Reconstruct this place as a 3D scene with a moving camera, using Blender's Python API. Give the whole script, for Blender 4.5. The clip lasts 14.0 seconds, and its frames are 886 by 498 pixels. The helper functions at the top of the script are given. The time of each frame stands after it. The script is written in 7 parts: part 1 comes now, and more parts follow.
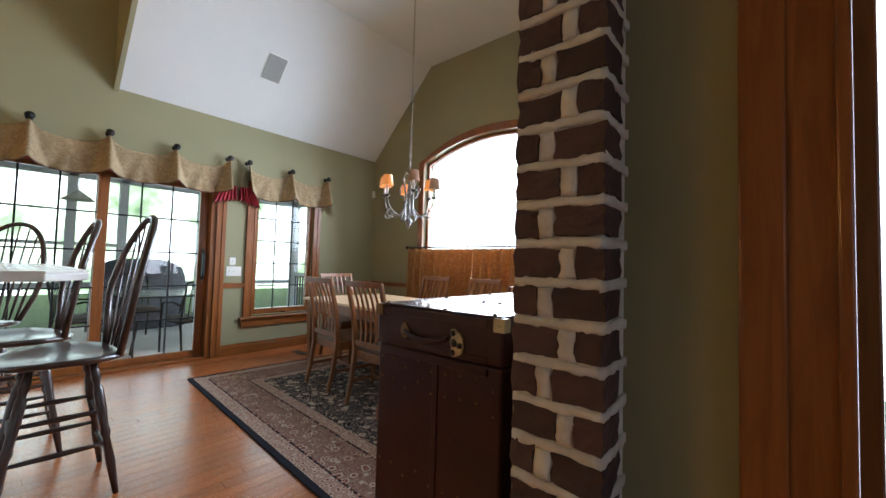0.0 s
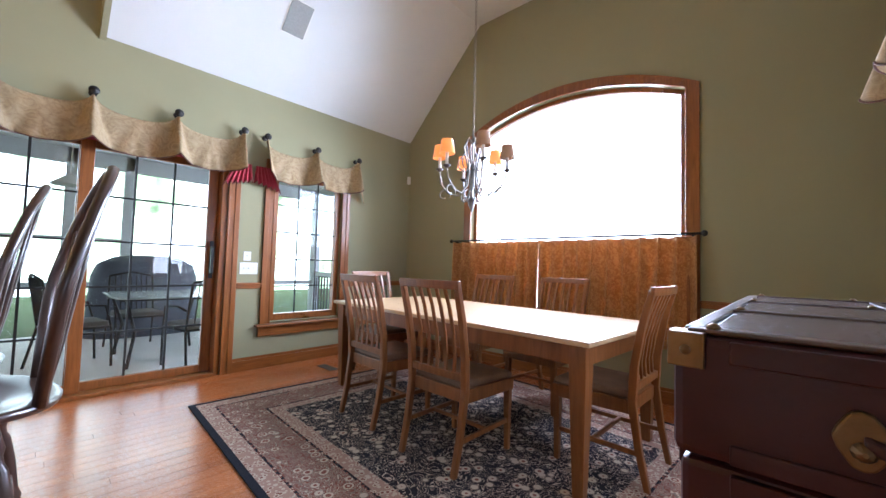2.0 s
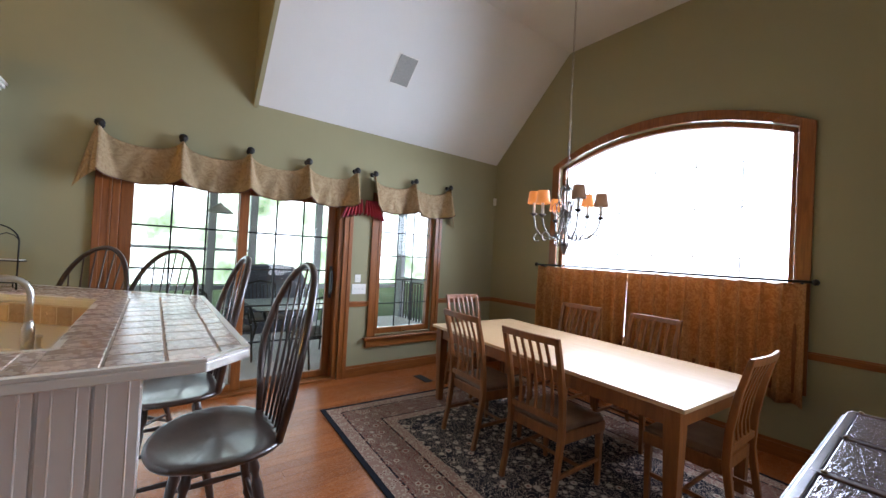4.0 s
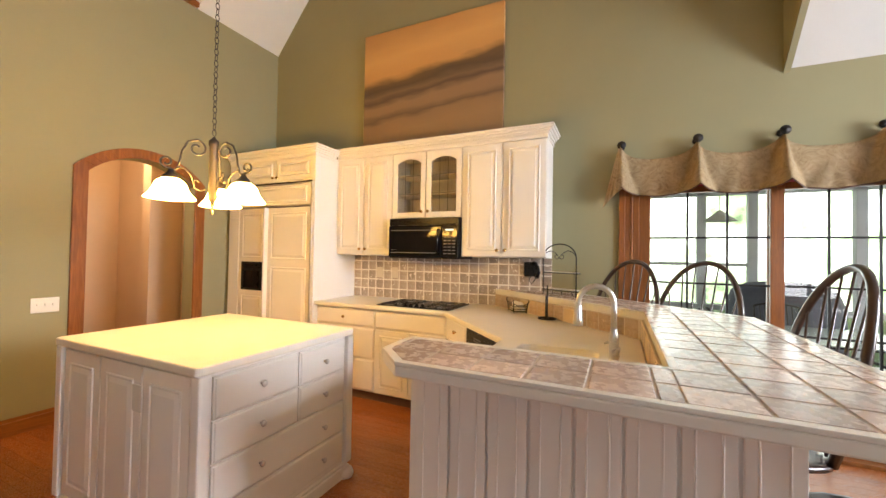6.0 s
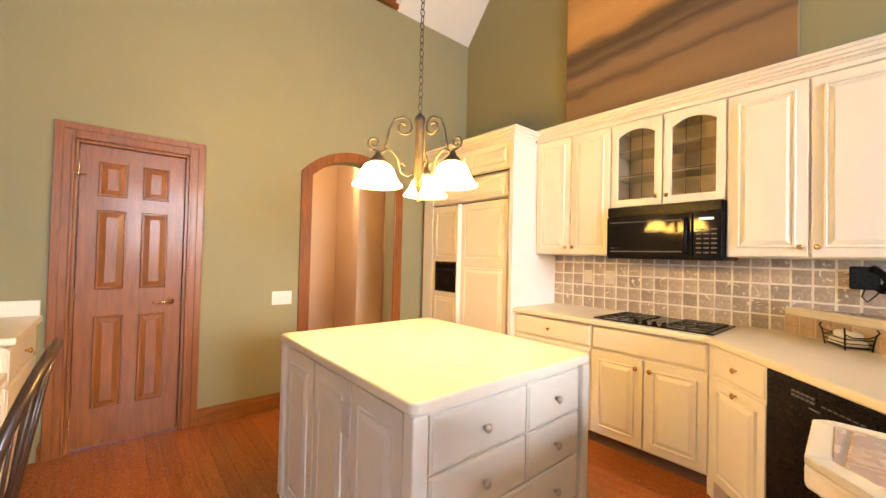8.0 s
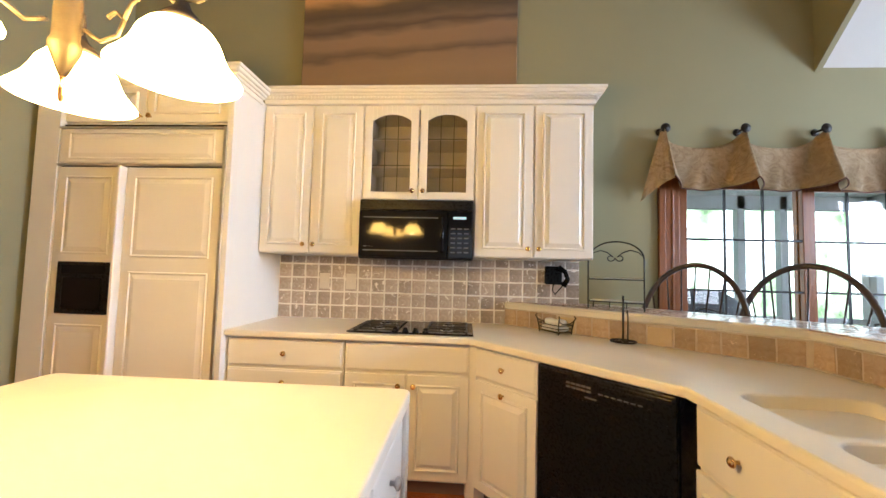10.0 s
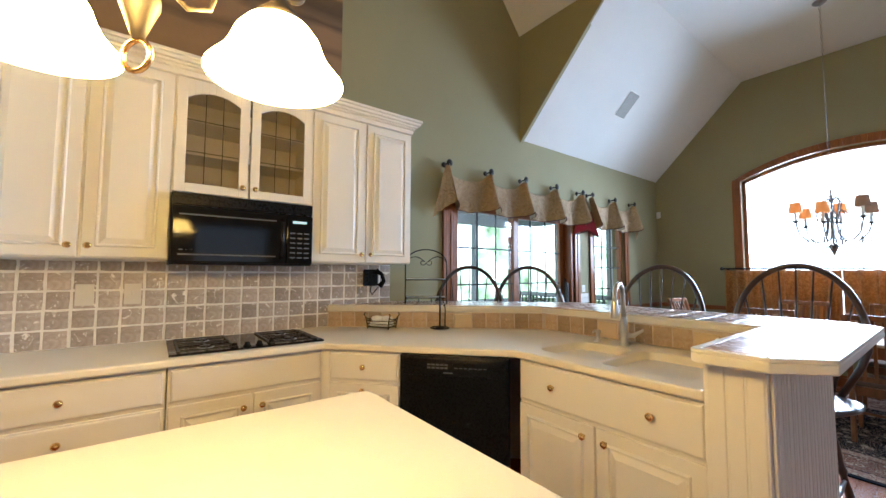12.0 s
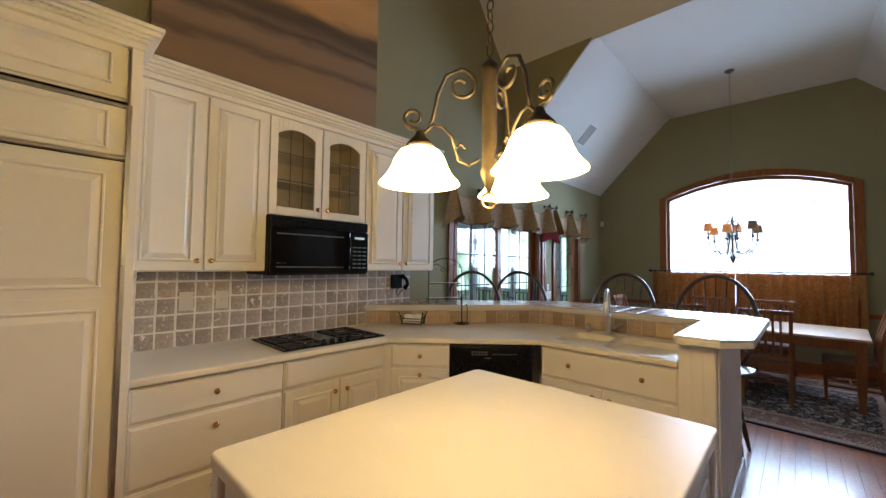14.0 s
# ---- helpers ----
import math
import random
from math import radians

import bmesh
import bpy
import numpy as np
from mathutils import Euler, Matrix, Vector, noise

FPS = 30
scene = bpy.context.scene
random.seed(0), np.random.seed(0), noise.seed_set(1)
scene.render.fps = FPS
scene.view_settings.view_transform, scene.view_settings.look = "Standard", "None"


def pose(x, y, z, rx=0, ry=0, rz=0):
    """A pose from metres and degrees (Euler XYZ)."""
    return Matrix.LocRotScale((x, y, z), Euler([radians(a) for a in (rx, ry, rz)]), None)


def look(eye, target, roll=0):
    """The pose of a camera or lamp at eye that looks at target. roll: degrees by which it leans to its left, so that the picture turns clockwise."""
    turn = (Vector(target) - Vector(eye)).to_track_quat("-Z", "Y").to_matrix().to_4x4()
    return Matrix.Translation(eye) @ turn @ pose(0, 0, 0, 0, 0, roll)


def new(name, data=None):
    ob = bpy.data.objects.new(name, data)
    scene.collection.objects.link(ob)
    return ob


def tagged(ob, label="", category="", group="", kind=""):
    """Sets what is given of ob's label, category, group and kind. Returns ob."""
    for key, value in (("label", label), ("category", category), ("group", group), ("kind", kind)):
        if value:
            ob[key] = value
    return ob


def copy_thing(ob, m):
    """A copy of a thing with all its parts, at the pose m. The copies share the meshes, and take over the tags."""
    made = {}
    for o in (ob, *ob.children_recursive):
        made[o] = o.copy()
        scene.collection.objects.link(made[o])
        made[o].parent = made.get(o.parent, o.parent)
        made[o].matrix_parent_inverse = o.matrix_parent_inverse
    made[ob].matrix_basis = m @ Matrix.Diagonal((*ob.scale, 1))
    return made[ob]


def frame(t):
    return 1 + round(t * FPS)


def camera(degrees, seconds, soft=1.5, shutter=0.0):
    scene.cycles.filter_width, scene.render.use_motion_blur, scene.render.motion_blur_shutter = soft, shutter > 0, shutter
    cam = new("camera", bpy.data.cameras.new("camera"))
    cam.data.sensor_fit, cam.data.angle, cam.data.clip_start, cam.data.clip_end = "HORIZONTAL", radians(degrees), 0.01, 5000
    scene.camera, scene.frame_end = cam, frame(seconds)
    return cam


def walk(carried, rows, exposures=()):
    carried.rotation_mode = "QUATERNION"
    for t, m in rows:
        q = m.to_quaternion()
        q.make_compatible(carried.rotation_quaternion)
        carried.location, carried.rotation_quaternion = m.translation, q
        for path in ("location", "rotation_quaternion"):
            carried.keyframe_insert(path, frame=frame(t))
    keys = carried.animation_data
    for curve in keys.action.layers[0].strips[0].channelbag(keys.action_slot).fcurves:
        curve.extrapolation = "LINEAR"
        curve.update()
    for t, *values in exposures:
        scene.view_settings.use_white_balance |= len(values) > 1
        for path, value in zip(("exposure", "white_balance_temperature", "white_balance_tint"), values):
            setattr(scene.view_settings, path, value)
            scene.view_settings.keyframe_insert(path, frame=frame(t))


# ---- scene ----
cam = camera(98.6, 14.0)
PATH = [
    (0, (4.882, -3.984, 1.145), (3.591, -2.459, 1.229), 1.6),
    (0.5, (4.591, -3.802, 1.151), (3.277, -2.296, 1.217), 1.7),
    (1, (4.320, -3.699, 1.117), (2.990, -2.207, 1.188), 1.8),
    (1.5, (4.096, -3.641, 1.091), (2.754, -2.161, 1.182), 1.7),
    (2, (3.961, -3.602, 1.071), (2.616, -2.125, 1.163), 1.6),
    (2.2, (3.906, -3.572, 1.080), (2.559, -2.096, 1.170), 1.7),
    (4.3, (4.059, -4.069, 1.469), (2.363, -3.008, 1.474), 2.8),
    (4.5, (3.937, -4.107, 1.425), (2.144, -3.221, 1.453), 2.0),
    (5, (3.767, -4.199, 1.386), (1.787, -3.916, 1.435), 1.2),
    (5.5, (3.651, -4.288, 1.393), (1.677, -4.607, 1.425), 0.8),
    (6, (3.565, -4.383, 1.383), (1.75, -5.221, 1.419), 1.0),
    (6.5, (3.5, -4.515, 1.357), (1.936, -5.762, 1.401), 1.3),
    (7, (3.421, -4.684, 1.366), (2.103, -6.188, 1.404), 1.3),
    (7.2, (3.391, -4.743, 1.369), (2.145, -6.307, 1.403), 1.4),
    (9.3, (2.905, -5.479, 1.292), (1.131, -6.4, 1.361), 1.5),
    (9.5, (2.857, -5.542, 1.292), (0.982, -6.232, 1.374), 1.5),
    (10, (2.798, -5.735, 1.287), (0.805, -5.863, 1.401), 1.5),
    (10.5, (2.738, -5.928, 1.259), (0.774, -5.574, 1.397), 1.1),
    (11, (2.708, -6.12, 1.283), (0.837, -5.426, 1.417), 0.7),
    (11.5, (2.74, -6.288, 1.295), (0.993, -5.323, 1.429), 0.2),
    (12, (2.805, -6.504, 1.316), (1.215, -5.296, 1.44), 0.2),
    (12.5, (2.829, -6.724, 1.338), (1.4, -5.329, 1.444), 0.2),
    (13, (2.831, -7.015, 1.413), (1.575, -5.461, 1.491), 0.9),
    (13.5, (2.855, -7.268, 1.417), (1.626, -5.693, 1.514), 0.5),
    (14, (2.782, -7.441, 1.433), (1.42, -5.979, 1.517), 0.7),
]
EXPOSURES = [
    (0.0, -0.6, 5600, 12), (0.5, 0.05, 5550, 16), (1.0, 0.2, 5300, 18), (2.2, 0.0, 5250, 18), (4.3, -0.7, 5700, 17), (5.0, -0.5, 5950, 17), (5.5, -0.3, 6200, 17), (6.5, 0.05, 6550, 18), (7.2, 0.2, 6550, 18),
    (9.5, 0.0, 5650, 14), (10.5, -0.35, 5300, 13), (11.5, -0.35, 5100, 11), (12.5, -0.55, 5000, 10), (13.5, -1.0, 5000, 11), (14.0, -1.15, 5000, 11),
]
walk(cam, [(t, look(eye, target, roll)) for t, eye, target, roll in PATH], EXPOSURES)

# ---- world and lights ----
WOODS, SKYWHITE = 6.6, 6.0
world = bpy.data.worlds.new("sky")
scene.world = world
world.use_nodes = True
wn = world.node_tree.nodes
sky = wn.new("ShaderNodeTexSky")
sky.sky_type = "NISHITA"
sky.sun_disc = False
sky.sun_elevation = radians(48)
sky.sun_rotation = radians(120)
wn["Background"].inputs["Strength"].default_value = 0.12
world.node_tree.links.new(sky.outputs["Color"], wn["Background"].inputs["Color"])

sun = new("sun", bpy.data.lights.new("sun", "SUN"))
sun.data.energy, sun.data.angle, sun.data.color = 2.0, radians(3), (1.0, 0.95, 0.88)
sun.matrix_world = look((0, 0, 0), (-0.58, 0.33, -0.74))


def window_lamp(eye, target, sx, sy, power, color=(0.84, 0.92, 1.0), spread=180):
    """The sky's light entering at a window opening."""
    lamp = new("window_light", bpy.data.lights.new("window_light", "AREA"))
    lamp.data.shape, lamp.data.size, lamp.data.size_y = "RECTANGLE", sx, sy
    lamp.data.energy, lamp.data.color, lamp.data.spread = power, color, radians(spread)
    lamp.matrix_world = look(eye, target)
    return lamp


window_lamp((2.235, 0.24, 2.05), (2.235, -3.0, 1.05), 2.15, 1.6, 290, (0.86, 0.94, 1.0), 132)
window_lamp((-0.22, -3.3, 1.1), (3.0, -3.1, 0.9), 1.8, 1.9, 15, (0.84, 1.0, 0.94), 140)
window_lamp((-0.22, -1.475, 1.25), (3.0, -1.6, 0.75), 0.75, 1.45, 9, (0.84, 1.0, 0.94), 140)
window_lamp((4.82, -1.50, 1.6), (2.0, -1.8, 1.0), 1.0, 1.5, 4, (0.86, 0.94, 1.0), 130)
window_lamp((6.0, -3.0, 1.4), (6.0, -6.0, 0.3), 1.7, 1.8, 12, (0.86, 0.94, 1.0), 130)
# added fill: daylight through an unseen opening in the great room's east wall
window_lamp((9.1, -5.45, 1.5), (4.0, -5.2, 0.1), 2.6, 1.9, 13, (0.86, 0.94, 1.0), 120)


def bulb(x, y, z, power, color=(1.0, 0.60, 0.18), radius=0.03):
    lamp = new("bulb", bpy.data.lights.new("bulb", "POINT"))
    lamp.data.energy, lamp.data.color, lamp.data.shadow_soft_size = power, color, radius
    lamp.location = (x, y, z)
    return lamp


# ---- materials ----
def node(nt, kind, **values):
    n = nt.nodes.new(kind)
    for key, v in values.items():
        n.inputs[key.replace("_", " ")].default_value = v
    return n


def mat(name, c1, c2=None, scale=6.0, rough=0.5, metal=0.0, bump=0.1, stretch=(1, 1, 1), fine=90.0, vary=0.0, coat=0.0, distort=0.0, spec=0.5):
    """A surface in two tones mixed by broad noise, with fine grain, relief and per-piece variation."""
    m = bpy.data.materials.new(name)
    m.use_nodes = True
    nt = m.node_tree
    b = nt.nodes["Principled BSDF"]
    c2 = c2 or tuple(0.88 * v for v in c1)
    co = nt.nodes.new("ShaderNodeTexCoord")
    mp = nt.nodes.new("ShaderNodeMapping")
    mp.inputs["Scale"].default_value = stretch
    nt.links.new(co.outputs["Object"], mp.inputs["Vector"])
    n1 = node(nt, "ShaderNodeTexNoise", Scale=scale, Detail=5.0, Roughness=0.6, Distortion=distort)
    n2 = node(nt, "ShaderNodeTexNoise", Scale=fine, Detail=3.0)
    for n in (n1, n2):
        nt.links.new(mp.outputs["Vector"], n.inputs["Vector"])
    ramp = nt.nodes.new("ShaderNodeValToRGB")
    ramp.color_ramp.elements[0].position, ramp.color_ramp.elements[1].position = 0.3, 0.7
    ramp.color_ramp.elements[0].color, ramp.color_ramp.elements[1].color = (*c1, 1), (*c2, 1)
    nt.links.new(n1.outputs["Fac"], ramp.inputs["Fac"])
    colour = ramp.outputs["Color"]
    if vary:
        info = nt.nodes.new("ShaderNodeObjectInfo")
        rng = nt.nodes.new("ShaderNodeMapRange")
        rng.inputs["To Min"].default_value, rng.inputs["To Max"].default_value = 1 - vary, 1 + vary
        nt.links.new(info.outputs["Random"], rng.inputs["Value"])
        hs = nt.nodes.new("ShaderNodeHueSaturation")
        nt.links.new(rng.outputs["Result"], hs.inputs["Value"])
        nt.links.new(colour, hs.inputs["Color"])
        colour = hs.outputs["Color"]
    nt.links.new(colour, b.inputs["Base Color"])
    rr = nt.nodes.new("ShaderNodeMapRange")
    rr.inputs["To Min"].default_value, rr.inputs["To Max"].default_value = max(rough - 0.06, 0.02), rough + 0.06
    nt.links.new(n2.outputs["Fac"], rr.inputs["Value"])
    nt.links.new(rr.outputs["Result"], b.inputs["Roughness"])
    b.inputs["Metallic"].default_value = metal
    b.inputs["Coat Weight"].default_value = coat
    b.inputs["Coat Roughness"].default_value = 0.12
    b.inputs["Specular IOR Level"].default_value = spec
    if bump:
        bp = node(nt, "ShaderNodeBump", Strength=bump, Distance=0.004)
        nt.links.new(n2.outputs["Fac"], bp.inputs["Height"])
        nt.links.new(bp.outputs["Normal"], b.inputs["Normal"])
    return m


def glow(name, colour, strength):
    m = bpy.data.materials.new(name)
    m.use_nodes = True
    b = m.node_tree.nodes["Principled BSDF"]
    b.inputs["Base Color"].default_value = (*colour, 1)
    b.inputs["Emission Color"].default_value = (*colour, 1)
    b.inputs["Emission Strength"].default_value = strength
    b.inputs["Roughness"].default_value = 0.35
    return m


def glass(name, tint=(1, 1, 1), rough=0.0):
    m = bpy.data.materials.new(name)
    m.use_nodes = True
    nt = m.node_tree
    nt.nodes.remove(nt.nodes["Principled BSDF"])
    out = nt.nodes["Material Output"]
    tr = node(nt, "ShaderNodeBsdfTransparent", Color=(*tint, 1))
    gl = node(nt, "ShaderNodeBsdfGlossy", Roughness=rough)
    mix = nt.nodes.new("ShaderNodeMixShader")
    mix.inputs["Fac"].default_value = 0.06
    nt.links.new(tr.outputs["BSDF"], mix.inputs[1])
    nt.links.new(gl.outputs["BSDF"], mix.inputs[2])
    nt.links.new(mix.outputs["Shader"], out.inputs["Surface"])
    return m


WALL = mat("sage_wall_paint", (0.285, 0.264, 0.152), (0.268, 0.248, 0.142), 1.5, 0.75, bump=0.06, fine=220, spec=0.25)
CEIL = mat("ceiling_paint", (0.64, 0.64, 0.62), (0.61, 0.61, 0.59), 1.2, 0.85, bump=0.08, fine=160, spec=0.2)
OAK = mat("oak_trim", (0.275, 0.094, 0.018), (0.165, 0.050, 0.009), 5, 0.36, bump=0.1, stretch=(9, 9, 0.7), fine=60, coat=0.10, distort=1.0, spec=0.35)
OAKX = mat("oak_trim_level", (0.275, 0.094, 0.018), (0.165, 0.050, 0.009), 5, 0.36, bump=0.1, stretch=(0.7, 0.7, 9), fine=60, coat=0.10, distort=1.0, spec=0.35)
FLOOR = mat("oak_floor", (0.40, 0.125, 0.030), (0.27, 0.076, 0.016), 4, 0.27, bump=0.04, stretch=(12, 0.9, 1), fine=50, vary=0.13, coat=0.12, distort=0.8, spec=0.4)
CAB = mat("cream_cabinet_paint", (0.79, 0.755, 0.69), (0.765, 0.725, 0.655), 2, 0.38, bump=0.025, fine=130, spec=0.4)
TOP = mat("cream_solid_counter", (0.80, 0.74, 0.62), (0.77, 0.71, 0.58), 5, 0.33, bump=0.03, fine=300)
RIM = mat("white_wood_rim", (0.78, 0.745, 0.67), (0.73, 0.69, 0.61), 4, 0.38, bump=0.06)
TILE = mat("tumbled_stone_tile", (0.47, 0.405, 0.345), (0.25, 0.195, 0.155), 13, 0.42, bump=0.35, fine=120, vary=0.22, distort=1.2)
TILEW = mat("warm_stone_tile", (0.47, 0.36, 0.25), (0.30, 0.20, 0.125), 16, 0.45, bump=0.35, fine=120, vary=0.28, distort=1.2)
ACCENT = mat("pale_accent_tile", (0.62, 0.49, 0.31), (0.54, 0.41, 0.24), 10, 0.5, bump=0.2)
BARTILE = mat("bar_stone_tile", (0.52, 0.40, 0.33), (0.45, 0.335, 0.27), 6, 0.27, bump=0.05, fine=40, vary=0.24, distort=1.0)
GROUT = mat("pale_grout", (0.80, 0.77, 0.71), (0.72, 0.68, 0.61), 20, 0.85, bump=0.25)
GROUTB = mat("pinkish_grout", (0.58, 0.50, 0.43), (0.50, 0.42, 0.36), 20, 0.9, bump=0.2, spec=0.1)
GROUTW = mat("tan_grout", (0.60, 0.51, 0.41), (0.50, 0.42, 0.33), 20, 0.85, bump=0.25)
DARKWOOD = mat("black_brown_lacquer", (0.058, 0.028, 0.017), (0.028, 0.014, 0.010), 8, 0.33, bump=0.04, stretch=(1, 1, 0.2), coat=0.35)
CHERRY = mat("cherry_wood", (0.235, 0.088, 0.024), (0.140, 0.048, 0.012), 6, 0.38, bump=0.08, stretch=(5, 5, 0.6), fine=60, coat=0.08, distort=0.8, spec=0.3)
# cherry made paler for the top: the window's glare is put into its colour
TABLEWOOD = mat("cherry_top_glare", (0.50, 0.335, 0.18), (0.42, 0.265, 0.13), 4, 0.3, bump=0.04, stretch=(0.6, 8, 8), fine=60, coat=0.35, distort=0.8)
IRON = mat("bronzed_iron", (0.040, 0.033, 0.029), (0.022, 0.018, 0.016), 20, 0.5, metal=0.2, bump=0.2)
SILVERIRON = mat("antiqued_silver_iron", (0.24, 0.22, 0.20), (0.13, 0.12, 0.11), 20, 0.36, metal=0.8, bump=0.2)
BLACKIRON = mat("black_iron", (0.02, 0.018, 0.016), None, 20, 0.45, metal=0.5, bump=0.15)
BRASS = mat("polished_brass", (0.75, 0.52, 0.22), (0.66, 0.44, 0.17), 20, 0.22, metal=1.0, bump=0.02)
STEEL = mat("brushed_nickel", (0.62, 0.60, 0.57), (0.54, 0.52, 0.49), 30, 0.3, metal=1.0, bump=0.05)
BLACK = mat("gloss_black", (0.008, 0.008, 0.009), (0.006, 0.006, 0.007), 8, 0.05, bump=0.0, spec=0.14)
BLACKMAT = mat("satin_black", (0.006, 0.006, 0.007), None, 8, 0.28, bump=0.03, spec=0.16)
WHITEP = mat("white_plastic", (0.72, 0.70, 0.64), None, 8, 0.4, bump=0.02)
GREYBTN = mat("grey_print", (0.13, 0.13, 0.13), None, 8, 0.5, bump=0.0)
PLATE = mat("cream_plate", (0.66, 0.61, 0.52), None, 8, 0.45, bump=0.02)
# the shade of the toe recess is put into this dark brown
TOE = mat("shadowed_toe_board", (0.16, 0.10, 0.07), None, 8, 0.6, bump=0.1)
GLASS = glass("window_glass")
GLASSD = glass("cabinet_glass", (0.86, 0.84, 0.80))


def flecked(m, colour, scale, lo, hi):
    """Pale worn flecks over a stone's colour."""
    nt = m.node_tree
    socket = nt.nodes["Principled BSDF"].inputs["Base Color"]
    old = socket.links[0].from_socket
    geo = nt.nodes.new("ShaderNodeNewGeometry")
    nz = node(nt, "ShaderNodeTexNoise", Scale=scale, Detail=4.0, Roughness=0.7, Distortion=1.5)
    nt.links.new(geo.outputs["Position"], nz.inputs["Vector"])
    rp = nt.nodes.new("ShaderNodeMapRange")
    rp.inputs["From Min"].default_value, rp.inputs["From Max"].default_value = lo, hi
    nt.links.new(nz.outputs["Fac"], rp.inputs["Value"])
    mx = nt.nodes.new("ShaderNodeMix")
    mx.data_type = "RGBA"
    nt.links.new(rp.outputs["Result"], mx.inputs["Factor"])
    nt.links.new(old, mx.inputs["A"])
    mx.inputs["B"].default_value = (*colour, 1)
    nt.links.new(mx.outputs["Result"], socket)


flecked(TILE, (0.78, 0.74, 0.68), 17, 0.60, 0.66)
flecked(TILEW, (0.70, 0.56, 0.38), 20, 0.62, 0.72)


# ---- mesh building ----
class Build:
    def __init__(self):
        self.bm = bmesh.new()

    def box(self, x0, x1, y0, y1, z0, z1):
        v = [self.bm.verts.new(p) for p in ((x0, y0, z0), (x1, y0, z0), (x1, y1, z0), (x0, y1, z0), (x0, y0, z1), (x1, y0, z1), (x1, y1, z1), (x0, y1, z1))]
        for f in ((3, 2, 1, 0), (4, 5, 6, 7), (0, 1, 5, 4), (1, 2, 6, 5), (2, 3, 7, 6), (3, 0, 4, 7)):
            self.bm.faces.new([v[i] for i in f])
        return self

    def prism(self, poly, a, b, axis="z"):
        """A polygon drawn out from a to b along an axis; the polygon's two coordinates are the other two, in order."""
        def at(p, h):
            return {"z": (p[0], p[1], h), "y": (p[0], h, p[1]), "x": (h, p[0], p[1])}[axis]
        lo = [self.bm.verts.new(at(p, a)) for p in poly]
        hi = [self.bm.verts.new(at(p, b)) for p in poly]
        n = len(poly)
        self.bm.faces.new(lo)
        self.bm.faces.new(hi)
        for i in range(n):
            self.bm.faces.new((lo[i], lo[(i + 1) % n], hi[(i + 1) % n], hi[i]))
        return self

    def rings(self, loops, close_start=True, close_end=True, wrap=False):
        """Skin over loops of equally many points."""
        vs = [[self.bm.verts.new(p) for p in loop] for loop in loops]
        n = len(vs[0])
        for a, b in list(zip(vs, vs[1:])) + ([(vs[-1], vs[0])] if wrap else []):
            for i in range(n):
                self.bm.faces.new((a[i], a[(i + 1) % n], b[(i + 1) % n], b[i]))
        if not wrap:
            if close_start:
                self.bm.faces.new(vs[0])
            if close_end:
                self.bm.faces.new(vs[-1])
        return self

    def lathe(self, profile, x=0, y=0, n=16, sx=1.0, sy=1.0, ends=True, m=None):
        loops = []
        for r, z in profile:
            loop = [Vector((x + sx * r * math.cos(2 * math.pi * i / n), y + sy * r * math.sin(2 * math.pi * i / n), z)) for i in range(n)]
            loops.append([m @ p for p in loop] if m else loop)
        return self.rings(loops, ends, ends)

    def tube(self, pts, r, n=8, wrap=False):
        """A round bar along points; r is one radius, or one for each point."""
        pts = [Vector(p) for p in pts]
        rs = r if isinstance(r, (list, tuple)) else [r] * len(pts)
        loops, side = [], None
        for i, p in enumerate(pts):
            a = pts[i - 1] if i or wrap else p
            b = pts[(i + 1) % len(pts)] if i + 1 < len(pts) or wrap else p
            d = (b - a).normalized()
            if side is None:
                side = d.orthogonal().normalized()
            side = (side - d * side.dot(d)).normalized()
            up = d.cross(side)
            loops.append([p + rs[i] * (math.cos(2 * math.pi * k / n) * side + math.sin(2 * math.pi * k / n) * up) for k in range(n)])
        return self.rings(loops, wrap=wrap)

    def turned(self, a, b, profile, n=10):
        """A turned leg from a to b; profile: (share of the length, radius)."""
        a, b = Vector(a), Vector(b)
        return self.tube([a.lerp(b, s) for s, _ in profile], [r for _, r in profile], n)

    def done(self, name, material, parent=None, bevel=0.0, smooth=False, seg=2):
        bmesh.ops.recalc_face_normals(self.bm, faces=self.bm.faces)
        me = bpy.data.meshes.new(name)
        self.bm.to_mesh(me)
        self.bm.free()
        me.materials.append(material)
        ob = new(name, me)
        if smooth:
            me.polygons.foreach_set("use_smooth", [True] * len(me.polygons))
        if bevel:
            md = ob.modifiers.new("bevel", "BEVEL")
            md.width, md.segments, md.limit_method, md.angle_limit = bevel, seg, "ANGLE", radians(35)
        if parent:
            ob.parent = parent
        return ob


def thing(name, m, label, category, group=""):
    e = new(name)
    e.empty_display_size = 0.1
    e.matrix_basis = m
    return tagged(e, label, category, group)


def arc(cx, cz, r, a0, a1, n):
    return [(cx + r * math.cos(radians(a0 + (a1 - a0) * i / n)), cz + r * math.sin(radians(a0 + (a1 - a0) * i / n))) for i in range(n + 1)]


def structure(ob, label, category="wall"):
    return tagged(ob, label, category, kind="structure")


# ---- the rooms ----
W0, N0, S0, E0 = 0.0, 0.0, -8.45, 4.22      # inner faces of the kitchen and dining walls
ED, GN, GE = 4.44, -3.22, 9.0               # dining east wall, great room north and east walls
VAL, EAVE, FLAT = -3.275, 3.95, 5.25        # drop wall, eaves of the kitchen vault, its flat
DLOW, DFLAT, DX0, DX1 = 2.80, 4.02, 1.19, 3.40
DEAST = DFLAT - (ED - DX1) * (DFLAT - DLOW) / DX0

